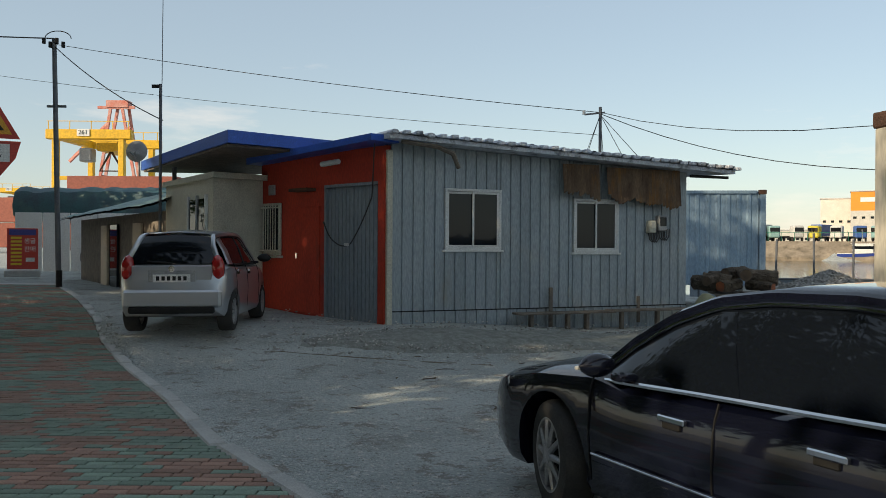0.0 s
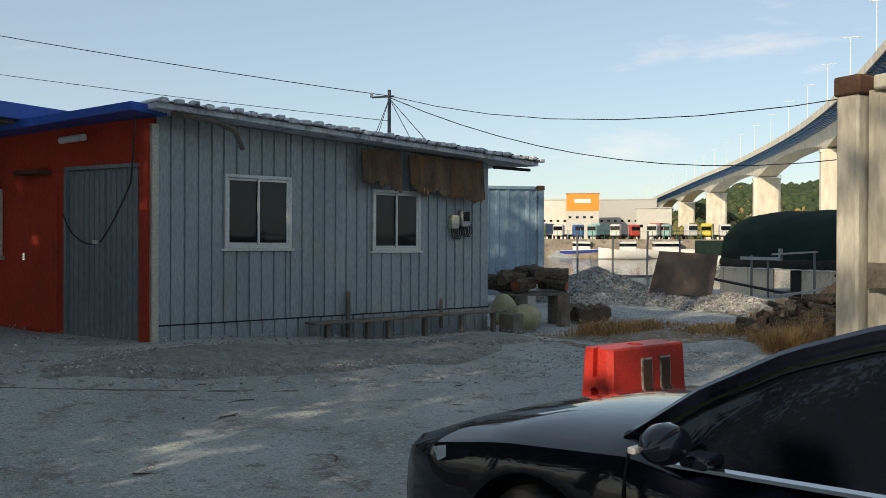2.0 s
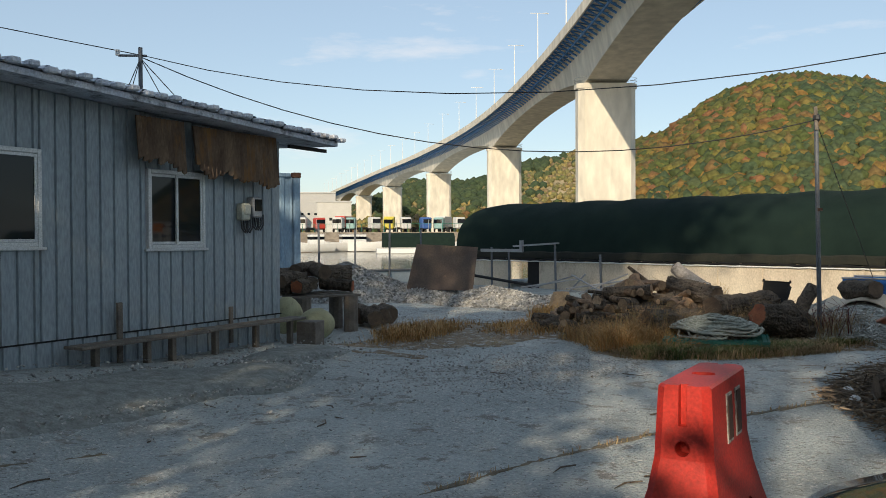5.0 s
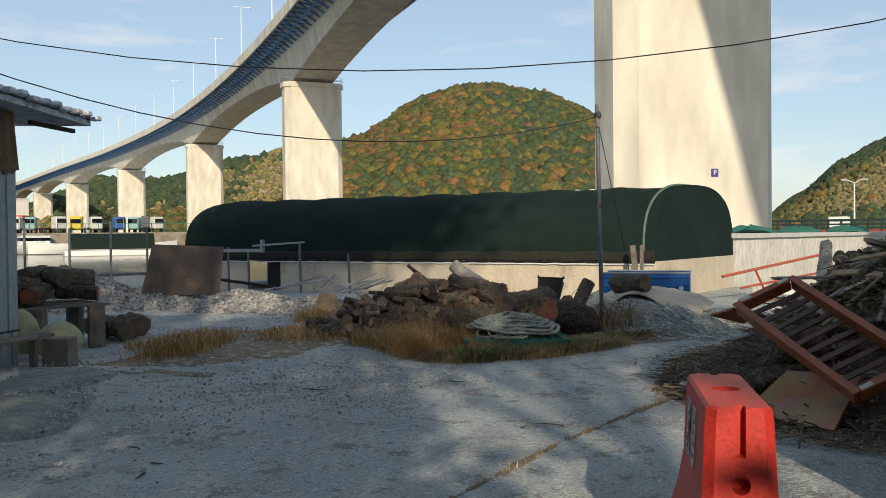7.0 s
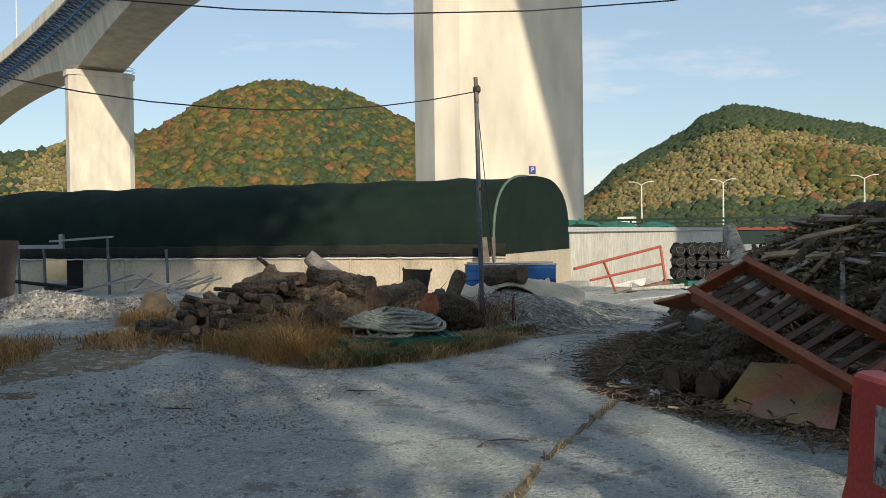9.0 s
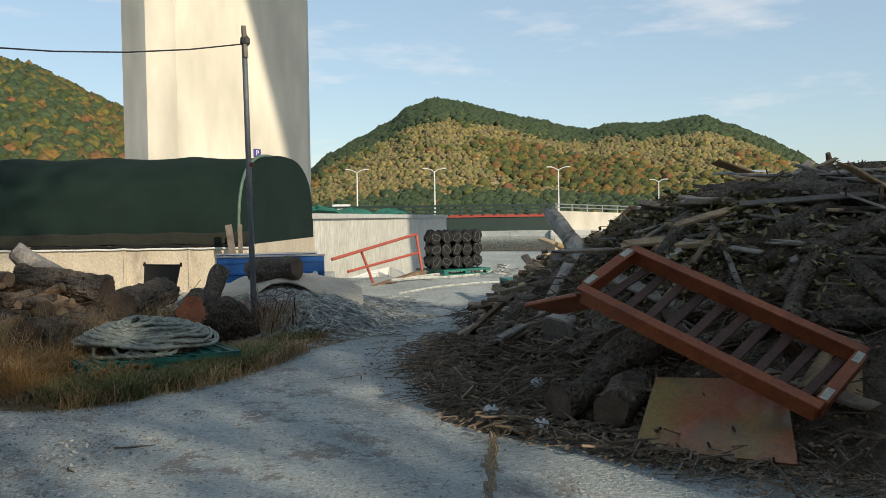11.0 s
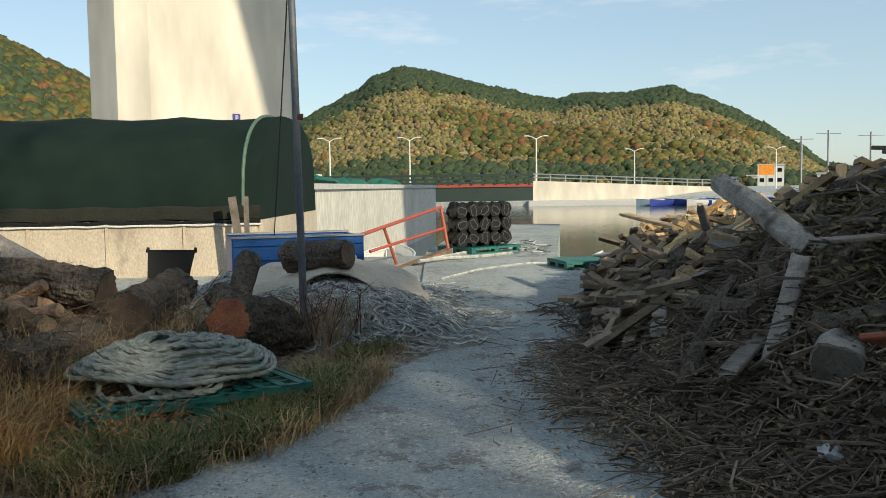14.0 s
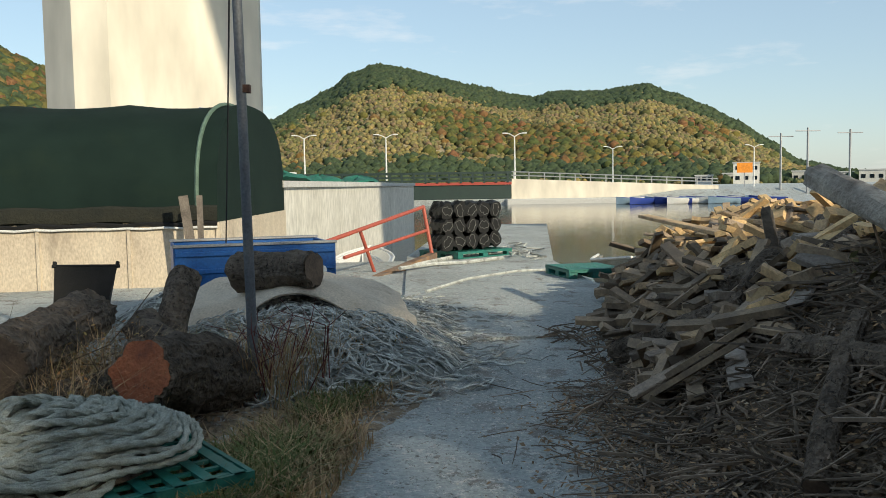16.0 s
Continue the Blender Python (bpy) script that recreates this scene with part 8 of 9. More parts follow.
for k in range(6000):
    x = rnd.uniform(5.7, 11.5)
    y = heap_edge(x) + rnd.gauss(0.25, 0.3)
    leaf(g, Vector((x, y, ground_z(x, y) + pile_h(x, y) + rnd.uniform(0.025, 0.05))), rnd.uniform(0.008, 0.026), rnd)
single("leaf_litter", g, M_LITTER, "dead brown leaves over the heap's foot", "leaves", kind="stuff")
g = Geo()
for k in range(3500):
    x, y = rnd.uniform(7.6, 14), rnd.uniform(11.4, 15)
    if max(m(x, y) for m in soil_masks) < 0.03:
        continue
    leaf(g, Vector((x, y, ground_z(x, y) + 0.065)), rnd.uniform(0.012, 0.035), rnd)
single("leaf_litter", g, M_LITTER, "dead leaves on the soil by the logs", "leaves", kind="stuff")
g = Geo()
M_WILT = foliage("withered_leafy_branches", [(0.16, 0.145, 0.065), (0.24, 0.20, 0.09), (0.11, 0.11, 0.05), (0.28, 0.22, 0.12)])
for cx, cy in ((9.0, 8.6), (9.5, 8.0), (8.2, 8.3), (10.0, 7.4), (9.3, 7.2), (8.7, 7.6), (7.9, 7.4), (10.6, 8.2)):
    for k in range(420):
        x, y = rnd.gauss(cx, 0.28), rnd.gauss(cy, 0.28)
        leaf(g, Vector((x, y, ground_z(x, y) + pile_h(x, y) + rnd.uniform(0.05, 0.2))), rnd.uniform(0.02, 0.05), rnd)
single("withered_branches", g, M_WILT, "withered leafy branches thrown on the heap", "branches", kind="stuff")

# varnished bed frame with slats
A_, B_, D_ = Vector((7.28, 9.14, 0.74)), Vector((7.56, 8.62, 0.93)), Vector((6.29, 7.97, 0.14))
ex, ey = (D_ - A_), (B_ - A_)
LX, LY = ex.length, ey.length
ux = ex.normalized()
uz = ux.cross(ey).normalized()
uy = uz.cross(ux)
if uz.z < 0:
    uz = -uz
FM = Matrix(((ux.x, uy.x, uz.x, A_.x), (ux.y, uy.y, uz.y, A_.y), (ux.z, uy.z, uz.z, A_.z), (0, 0, 0, 1)))
bed = thing("bed_frame", "orange varnished wooden bed frame with broken slats", "bed frame", FM)
for y in (0.0, LY):
    part("side_rail", Geo().box((LX / 2, y, -0.045), (LX, 0.04, 0.115), bevel=0.008), M_VARNISH, bed)
    part("cap_strip", Geo().box((LX / 2, y, 0.024), (LX + 0.04, 0.075, 0.018), bevel=0.005), M_VARNISH, bed)
for x in (0.0, LX):
    part("end_rail", Geo().box((x, LY / 2, -0.045), (0.04, LY - 0.05, 0.115), bevel=0.008), M_VARNISH, bed)
    part("cap_strip", Geo().box((x, LY / 2, 0.024), (0.075, LY - 0.08, 0.018), bevel=0.005), M_VARNISH, bed)
    for y in (0.1, LY - 0.1):
        part("metal_bracket", Geo().box((x, y, 0.036), (0.045, 0.11, 0.006)), M_CREAM, bed)
for i in range(10):
    part("slat", Geo().box((0.12 + i * (LX - 0.24) / 9, LY / 2, -0.085), (0.065, LY - 0.06, 0.018), rz=rnd.gauss(0, 2), bevel=0.004), M_SLAT, bed)
g = Geo().box((0, 0, 0), (0.5, 0.36, 0.03), bevel=0.01, m=Matrix.Translation((7.55, 9.2, 0.62)) @ pose(0, 0, 0, 14, 12, 40))
single("curved_panel", g, M_VARNISH, "orange varnished panel under the bed frame", "panel")
bl, br_ = Vector((6.62, 8.93, -0.17)), Vector((6.2, 8.12, -0.17))
tl2, tr2 = Vector((7.2, 8.66, 0.14)), Vector((6.74, 7.98, 0.2))
nb = (br_ - bl).cross(tl2 - bl).normalized() * 0.02
M_BOARD = mat("stained_veneer_board", (0.36, 0.085, 0.05), (0.33, 0.24, 0.085), 1.3, 0.3, 0, 0.05, 40, dirt=(0.17, 0.15, 0.09), dirt_scale=1.8, dirt_at=0.5)
single("veneer_board", Geo().loft([[bl, br_, tr2, tl2], [bl + nb, br_ + nb, tr2 + nb, tl2 + nb]]), M_BOARD, "brown veneered board leaning on the heap", "board")
cbm = pose(5.8, 7.25, -0.19, 0, 0, -35)
cbn = thing("old_cabinet", "worn brown cabinet end at the heap", "cabinet", cbm)
part("side", Geo().box((0, 0, 0.28), (0.5, 0.03, 0.5), bevel=0.008), M_BOARD, cbn)
part("top", Geo().box((0, 0.15, 0.55), (0.55, 0.35, 0.03), bevel=0.008), M_CREAM, cbn)
part("back", Geo().box((0, 0.3, 0.28), (0.5, 0.02, 0.5)), M_BOARD, cbn)
for x, y in ((8.15, 9.35), (7.1, 9.45), (7.55, 9.75)):
    g = Geo().loft([[(x + r * math.cos(a) * 1.5, y + r * math.sin(a), ground_z(x, y) + pile_h(x, y) + 0.05 + z + 0.02 * math.sin(a * 3)) for a in [j * math.pi / 4 for j in range(8)]] for r, z in ((0.05, 0), (0.06, 0.02), (0.02, 0.05))])
    single("paper_scrap", g, M_WHITE, "crumpled white paper scrap", "litter", group="paper scraps")

# ---- shed end: sacks, table, logs ----
M_SACK = mat("pale_yellow_woven_sack", (0.42, 0.40, 0.24), (0.34, 0.33, 0.20), 5, 0.8, 0, 0.4, 90, dirt=(0.22, 0.2, 0.12), dirt_scale=5, dirt_at=0.56)


def sack(x, y, z, rx, ry, h, seed, label):
    rs = []
    for i in range(9):
        k = i / 8
        s = math.sin(math.pi * (0.12 + 0.84 * k)) ** 0.6
        rs.append([(x + rx * s * (1 + 0.16 * noise.noise(Vector((math.cos(a) * 2, math.sin(a) * 2, k * 2 + seed)))) * math.cos(a), y + ry * s * (1 + 0.16 * noise.noise(Vector((math.cos(a) * 2, math.sin(a) * 2, k * 2 + seed + 5)))) * math.sin(a), z + h * k) for a in [j * math.pi / 9 for j in range(18)]])
    single("woven_sack", Geo().loft(rs), M_SACK, label, "sack", group="sacks", smooth=True)


sack(5.8, 17.75, -0.15, 0.33, 0.27, 0.48, 1, "full pale yellow woven sack on the ground")
sack(5.55, 18.3, -0.1, 0.28, 0.25, 0.6, 2, "slumped yellow-white woven sack against the shed")
tb2 = thing("work_table", "low rough table of weathered boards", "table")
for k in range(3):
    part("top_board", Geo().box((6.55, 18.75 + 0.24 * k, 0.45 + 0.015 * k), (1.3, 0.22, 0.04), rz=-12 + 3 * k, bevel=0.008), M_WOOD_OLD, tb2)
for x, y in ((6.1, 18.7), (7.0, 18.6), (6.2, 19.3), (7.05, 19.2)):
    part("leg", Geo().tube([(x, y, -0.25), (x, y, 0.44)], 0.13, 10), M_WOOD_OLD, tb2)
for k in range(9):
    a = rnd.uniform(0, 3.14)
    x, y = 6.3 + rnd.uniform(-0.5, 0.9), 19.2 + rnd.uniform(-0.3, 0.5)
    r = rnd.uniform(0.1, 0.2)
    z = 0.5 + r + 0.12 * (k % 3)
    log_thing((x - 0.3 * math.cos(a), y - 0.3 * math.sin(a), z), (x + 0.3 * math.cos(a), y + 0.3 * math.sin(a), z + 0.04), r, r, 500 + k, "short round log on the rough table", "table logs", cut=M_CUT_ORANGE if k % 3 == 0 else None)
for k in range(5):
    x, y = 7.5 + 0.3 * (k % 3), 18.8 + 0.35 * k * 0.5
    log_thing((x, y - 0.25, 0.0), (x + 0.15, y + 0.3, 0.05), 0.16, 0.16, 520 + k, "log on the ground by the table", "table logs")

# ---- rusty plate, posts and frames before the tunnel ----
M_PLATE = mat("patchy_rusted_plate", (0.085, 0.062, 0.052), (0.13, 0.095, 0.07), 1.2, 0.85, 0, 0.2, 30, dirt=(0.26, 0.17, 0.095), dirt_scale=0.9, dirt_at=0.56)
P0, P1 = Vector((12.15, 23.99, 0.1)), Vector((13.15, 22.45, 0.1))
P2, P3 = P1 + Vector((0.35, 0.2, 1.12)), P0 + Vector((0.35, 0.0, 1.2))
nb = (P1 - P0).cross(P3 - P0).normalized() * 0.03
single("rusty_plate", Geo().loft([[P0, P1, P2, P3], [P0 + nb, P1 + nb, P2 + nb, P3 + nb]]), M_PLATE, "big rust-stained steel plate leaning by the shells", "metal plate")
pf = thing("post_fence", "thin steel post fence with netting at the water's edge", "fence")
M_NETBLUE = mat("pale_blue_net_sheet", (0.30, 0.36, 0.40), (0.24, 0.29, 0.33), 2, 0.8, 0, 0.1, 60)
for i in range(7):
    x, y = 8.6 + 1.25 * i, 29.2 - 0.1 * i
    part("post", Geo().tube([(x, y, -0.3), (x + 0.03 * (i % 3 - 1), y, 1.75 + 0.2 * (i % 2))], 0.035, 6), M_POLE, pf)
part("rail", Geo().tube([(8.4, 29.2, 0.42), (16.5, 28.6, 0.42)], 0.035, 6), M_POLE, pf)
part("net_sheet", Geo().box((12.4, 28.95, 0.1), (8.2, 0.015, 0.6), rz=-4), M_NETBLUE, pf)
fr = thing("pipe_frame", "old angled pipe frame standing before the tunnel", "frame")
q = lambda s, o, z: T0 + tdir * s - tside * o + Vector((0, 0, z))
for s, o, z in ((10.2, 0.9, 1.25), (12.0, 1.1, 1.1), (12.9, 1.0, 1.15), (8.6, 0.7, 0.95)):
    part("post", Geo().tube([q(s, o, -0.25), q(s + 0.12, o - 0.1, z)], 0.04, 6), M_POLE, fr)
part("lintel", Geo().box((0, 0, 0), (1.9, 0.08, 0.1), m=Matrix.Translation(q(12.4, 1.05, 1.05)) @ pose(0, 0, 0, 0, 0, math.degrees(math.atan2(tdir.y, tdir.x)))), M_GALV, fr)
part("lintel", Geo().box((0, 0, 0), (1.9, 0.1, 0.05), m=Matrix.Translation(q(11.0, 0.95, 1.24)) @ pose(0, 0, 0, 0, 3, math.degrees(math.atan2(tdir.y, tdir.x)))), M_GALV, fr)
part("bracket", Geo().box((0, 0, 0), (0.1, 0.1, 0.35), m=Matrix.Translation(q(11.6, 0.95, 1.2))), M_GALV, fr)
part("low_rail", Geo().tube([q(15, 1.3, 0.35), q(10.5, 1.6, 0.0)], 0.05, 6), M_BLACK, fr)
for k in range(9):
    p = q(8.2 + rnd.uniform(-1.2, 2.2), 1.6 + rnd.uniform(-0.5, 0.6), 0.0)
    d = Vector((rnd.gauss(0, 0.5), rnd.gauss(0, 1), rnd.uniform(0, 0.15))).normalized()
    single("scrap_pipe", Geo().tube([p - d * 0.9, p + d * 0.9 + Vector((0, 0, 0.25))], 0.025, 6), M_GALV, "bent galvanised scrap pipe on the ground", "pipe", group="scrap pipes")
part("doorway_curtain", Geo().box((0, 0, 0), (1.15, 0.03, 1.0), m=Matrix.Translation(T0 + tdir * 11.7 + tside * 0.06 + Vector((0, 0, 0.25))) @ pose(0, 0, 0, 0, 0, math.degrees(math.atan2(tdir.y, tdir.x)))), M_BLACK, tent, "black curtain in the doorway")
for k in range(2):
    single("prop_board", Geo().box((0, 0, 0), (0.13 - 0.05 * k, 0.04, 1.1), m=pose(18.7 - 0.03 * k, 14.25 - 0.17 * k, 0.62, 0, 0, 90) @ pose(0, 0, 0, 4, 8 - 7 * k, 0)), M_WOOD_OLD, "weathered board propped at the tunnel's corner", "board", group="propped boards")
M_STRAP = mat("pale_green_strap", (0.12, 0.19, 0.14), (0.08, 0.13, 0.10), 6, 0.8, 0, 0, 50)
g = Geo().tube([T0 + (tdir * (0.3 - 0.6 * (0.5 - 0.5 * math.copysign(abs(math.cos(a)) ** 0.8, math.cos(a))))) + tside * ((0.5 - 0.5 * math.copysign(abs(math.cos(a)) ** 0.8, math.cos(a))) * TW) + Vector((0, 0, TZ0 + (TZ1 - TZ0) * math.sin(a) ** 0.62 + 0.0)) for a in [math.pi * k / 24 for k in range(25)]], 0.035, 6)
part("strap", g, M_STRAP, tent, "pale green band round the cover", smooth=True)

# ---- moorings: railing, boats, black net bundles, white quay wall ----
M_RAIL_RED = mat("faded_red_rail_paint", (0.42, 0.09, 0.055), (0.36, 0.08, 0.05), 5, 0.6, 0, 0.05, 40, dirt=(0.20, 0.08, 0.05), dirt_scale=6, dirt_at=0.56)
gw = thing("gangway_rail", "faded red pipe handrail of a tilted gangway", "railing")
part("top_rail", Geo().tube([(19.3, 12.35, 0.42), (22.4, 10.7, 0.86)], 0.035, 8), M_RAIL_RED, gw)
part("mid_rail", Geo().tube([(20.0, 12.1, 0.12), (22.25, 10.65, 0.42)], 0.03, 8), M_RAIL_RED, gw)
part("end_post", Geo().tube([(22.4, 10.7, 0.86), (22.15, 10.55, -0.1)], 0.035, 8), M_RAIL_RED, gw)
part("post", Geo().tube([(20.4, 11.85, 0.55), (20.9, 11.6, -0.3)], 0.03, 8), M_RAIL_RED, gw)
part("deck_beam", Geo().box((0, 0, 0), (3.6, 0.16, 0.14), m=Matrix.Translation((20.6, 11.35, -0.22)) @ pose(0, 0, 0, 0, -5, -27)), M_RUST, gw, "rusty deck beam")
M_RIM = mat("dull_grey_net_cord", (0.20, 0.20, 0.19), (0.10, 0.10, 0.095), 20, 0.9, 0, 0.2, 80)
bn = thing("net_bundle_stack", "stack of black rolled net bundles on a pallet", "net bundles")
ring_b = Vector((1.0, -1.3, 0)).normalized()
for lv in range(3):
    for k in range(5):
        c = Vector((23.0, 10.45, 0)).lerp(Vector((24.0, 9.15, 0)), (k + 0.5) / 5) + Vector((0, 0, 0.16 + 0.30 * lv))
        ax = Vector((0.97, 0.24, 0)) * 0.4
        rr = []
        for i in range(7):
            p = c + ax * (i / 3 - 1)
            rr.append([p + (ring_b * math.cos(a) + Vector((0, 0, 1)) * math.sin(a)) * 0.165 * (1 + 0.5 * noise.noise(Vector((math.cos(a) * 3, math.sin(a) * 3, i + k * 5 + lv * 11)))) for a in [j * math.pi / 7 for j in range(14)]])
        part("roll", Geo().loft(rr), M_BLACK, bn)
        e = c - ax
        part("roll_rim", Geo().tube([e + (ring_b * math.cos(a) + Vector((0, 0, 1)) * math.sin(a)) * 0.1 * (1 + 0.3 * math.sin(2 * a + k * 2.3 + lv) + 0.15 * math.sin(5 * a + k)) - ax * 0.02 for a in [j * math.pi / 6 for j in range(13)]], 0.006, 5), M_RIM, bn)
pallet(pose(23.5, 9.8, -0.17, 0, 0, -52), "green plastic pallet under black net bundles", 1.5, 1.15)
pallet(pose(19.3, 8.35, -0.17, 0, 0, 10), "green plastic pallet on the jetty", 1.0, 0.9)


def rope_on(pts, r, label):
    single("mooring_rope", Geo().tube(pts, r, 6), M_ROPE_W, label, "rope", smooth=True, group="mooring ropes")


rope_on([(21.0, 11.1, -0.15), (21.8, 10.6, -0.13), (22.7, 10.2, -0.14), (24, 9.0, -0.13)], 0.04, "pale mooring rope along the jetty")
rope_on([(20.3, 11.2, -0.1), (21.2, 10.6, -0.12), (21.6, 10.0, -0.14), (22.4, 9.2, -0.14)], 0.035, "pale mooring rope on the jetty")
rope_on([(17.5, 10.9, -0.15), (19.0, 10.2, -0.155), (20.0, 9.3, -0.155), (20.2, 8.3, -0.155)], 0.022, "dark wet rope across the jetty")
for k in range(11):
    x, y = 22.6 + rnd.uniform(-1.0, 3.0), 8.6 + rnd.uniform(-0.3, 0.3)
    a = rnd.uniform(0, 6.28)
    rope_on([(x, y, -0.14), (x + 0.4 * math.cos(a), y + 0.25 * math.sin(a), -0.08), (x + 0.6 * math.cos(a + 1), y + 0.3 * math.sin(a + 1), -0.12), (x + 0.2, y + 0.1, -0.1)], 0.016, "pale rope loop heaped on the jetty")


def boat(m, L, W, H, hull_m, label, cabin=None, trim=None, group="moored boats"):
    b = thing("boat", label, "boat", m, group)
    rs, inner = [], []
    for i in range(15):
        k = i / 14
        w = W / 2 * (1 - max(0, (k - 0.55) / 0.45) ** 2.2) * (0.86 + 0.14 * min(1, k * 4))
        w = max(w, 0.02)
        sheer = H * (0.8 + 0.45 * k * k)
        x = L * (k - 0.5)
        rs.append([(x, -w, sheer), (x, -w * 0.93, sheer * 0.45), (x, -w * 0.55, -0.12), (x, 0, -0.2), (x, w * 0.55, -0.12), (x, w * 0.93, sheer * 0.45), (x, w, sheer), (x, w * 0.86, sheer), (x, w * 0.8, sheer * 0.55), (x, 0, sheer * 0.5), (x, -w * 0.8, sheer * 0.55), (x, -w * 0.86, sheer)])
    part("hull", Geo().loft(rs), hull_m, b, smooth=True)
    gun = Geo()
    for s in (0, 6):
        gun.tube([Vector(r[s]) + Vector((0, 0, 0.02)) for r in rs], 0.03 * L / 5, 5)
    part("gunwale", gun, trim or M_WHITE, b)
    if cabin:
        cw, ch, cx = cabin
        cb = part("cabin", Geo().box((cx, 0, H * 0.6 + ch / 2), (L * 0.3, cw, ch), bevel=0.08), M_WHITE, b)
        part("cabin_window", Geo().box((cx, 0, H * 0.6 + ch * 0.68), (L * 0.302, cw * 1.01, ch * 0.28), bevel=0.04), M_CARGLASS, cb)
        part("cabin_roof", Geo().box((cx, 0, H * 0.6 + ch * 1.03), (L * 0.34, cw * 1.1, 0.08), bevel=0.03), M_WHITE, cb)
        part("mast", Geo().tube([(cx, 0, H + ch * 0.9), (cx - 0.1, 0, H + ch * 2.0)], 0.05, 6), M_GALV, b)
    return b


M_HULL_GREY = mat("weathered_grey_hull", (0.28, 0.28, 0.24), (0.2, 0.19, 0.16), 3, 0.6, 0, 0.05, 40, dirt=(0.12, 0.1, 0.07), dirt_scale=3)
M_HULL_BLUE = mat("blue_hull_paint", (0.03, 0.06, 0.30), (0.03, 0.06, 0.28), 2, 0.4, 0, 0, 20)
boat(pose(24.2, 12.35, -1.12, 0, 0, -8), 5.4, 1.6, 0.62, M_WHITE, "small white open boat moored beside the wall")
boat(pose(27.4, 12.0, -1.12, 0, 0, -5), 4.6, 1.5, 0.6, M_WHITE, "white dinghy with rails by the quay wall")
boat(pose(23.5, 6.4, -1.0, 0, 0, 165), 4.6, 1.6, 0.72, M_HULL_GREY, "old grey rowing boat beside the jetty")
M_WALLWHITE = mat("whitewashed_quay_wall", (0.62, 0.60, 0.54), (0.54, 0.52, 0.46), 0.6, 0.85, 0, 0.05, 8, dirt=(0.33, 0.32, 0.28), dirt_scale=0.9, dirt_at=0.6, stretch=(1, 1, 0.4))
qw = thing("quay_wall", "whitewashed concrete quay wall below the bridge", "wall", kind="structure")
part("wall", Geo().prism([(25.7, 13.75), (53.3, 9.8), (60, 22), (27, 24)], -3, 1.27), M_WALLWHITE, qw)
part("coping", Geo().prism([(25.6, 13.65), (53.4, 9.7), (60.1, 22), (27, 24)], 1.27, 1.42), M_KERB, qw)
M_GREENNET = mat("green_fishing_net", (0.015, 0.16, 0.11), (0.01, 0.12, 0.085), 2, 0.9, 0, 0.6, 20)
for x, y, w in ((30, 14.2, 2.0), (36, 13.6, 2.6), (41, 12.4, 3.2), (33, 15, 1.6)):
    rs = []
    for i in range(8):
        k = i / 7
        rs.append([(x + w * r_ * math.cos(a), y + 0.8 * r_ * math.sin(a), 1.42 + 0.24 * k + 0.16 * fbm(x + 3 * math.cos(a), k + 2 * math.sin(a), 1.0)) for r_ in (max(0.03, math.cos(k * 1.5)),) for a in [j * math.pi / 8 for j in range(16)]])
    single("fishing_net", Geo().loft(rs), M_GREENNET, "pile of green fishing net on the quay wall", "net", group="net piles", smooth=True)
# parking sign on the pier
fc, ft, frr = frame_at(1)
sgp = fc - ft * 2.03 + frr * 0.55 + Vector((0, 0, 4.55))
ps = thing("parking_sign", "small blue parking sign fixed to the pier", "sign", Matrix.Translation(sgp) @ pose(0, 0, 0, 0, 0, math.degrees(math.atan2(frr.y, frr.x))))
part("panel", Geo().box((0, 0, 0), (0.42, 0.03, 0.42), bevel=0.02), M_NAVY, ps)
tx = bpy.data.curves.new("sign_text", "FONT")
tx.body, tx.size, tx.align_x, tx.align_y, tx.extrude = "P", 0.36, "CENTER", "CENTER", 0.004
tx.materials.append(M_WHITE)
to = new("sign_text", tx)
to.parent = ps
to.matrix_basis = pose(0, -0.02, 0, 90)

# ---- low road bridge over the inlet ----
lb = thing("low_bridge", "low road bridge with dark green railings and a red stripe", "bridge")
M_DKGREEN = mat("dark_green_rail_paint", (0.008, 0.024, 0.021), (0.010, 0.029, 0.024), 1, 0.5, 0, 0, 10)
M_STRIPE = mat("red_bridge_stripe", (0.34, 0.05, 0.035), (0.3, 0.045, 0.03), 1, 0.6, 0, 0, 10)
LB0, LB1 = Vector((117, 62, 0)), Vector((117, -4.9, 0))
part("girder", Geo().box((118, 28.5, 0.36), (3.0, 66.8, 1.8), bevel=0.05), M_DKGREEN, lb)
part("fascia_stripe", Geo().box((116.4, 28.5, 1.45), (0.2, 66.8, 0.35)), M_STRIPE, lb, "red fascia stripe")
for z in (1.85, 2.3, 2.8):
    part("rail", Geo().box((116.3, 28.5, z), (0.2, 66.8, 0.3 if z > 2.5 else 0.22)), M_DKGREEN, lb)
for i in range(45):
    part("rail_post", Geo().box((116.3, -4.4 + i * 1.5, 2.2), (0.26, 0.26, 1.3)), M_DKGREEN, lb)
for y in (8, 24, 44):
    part("support", Geo().box((118.2, y, -1.0), (2, 1.2, 2.2)), M_KERB, lb)
rmp = thing("ramp_wall", "pale concrete ramp wall with a steel rail", "wall", kind="structure")
part("wall", Geo().loft([[(116.5, -4.9, -2), (116.5, -4.9, 2.0), (122, -4.9, 2.0), (122, -4.9, -2)], [(116.5, -32, -2), (116.5, -32, 0.75), (122, -32, 0.75), (122, -32, -2)]]), M_PIER, rmp)
part("footing", Geo().box((115.6, -22, -1.05), (2.2, 36, 0.9), bevel=0.1), M_KERB, rmp)
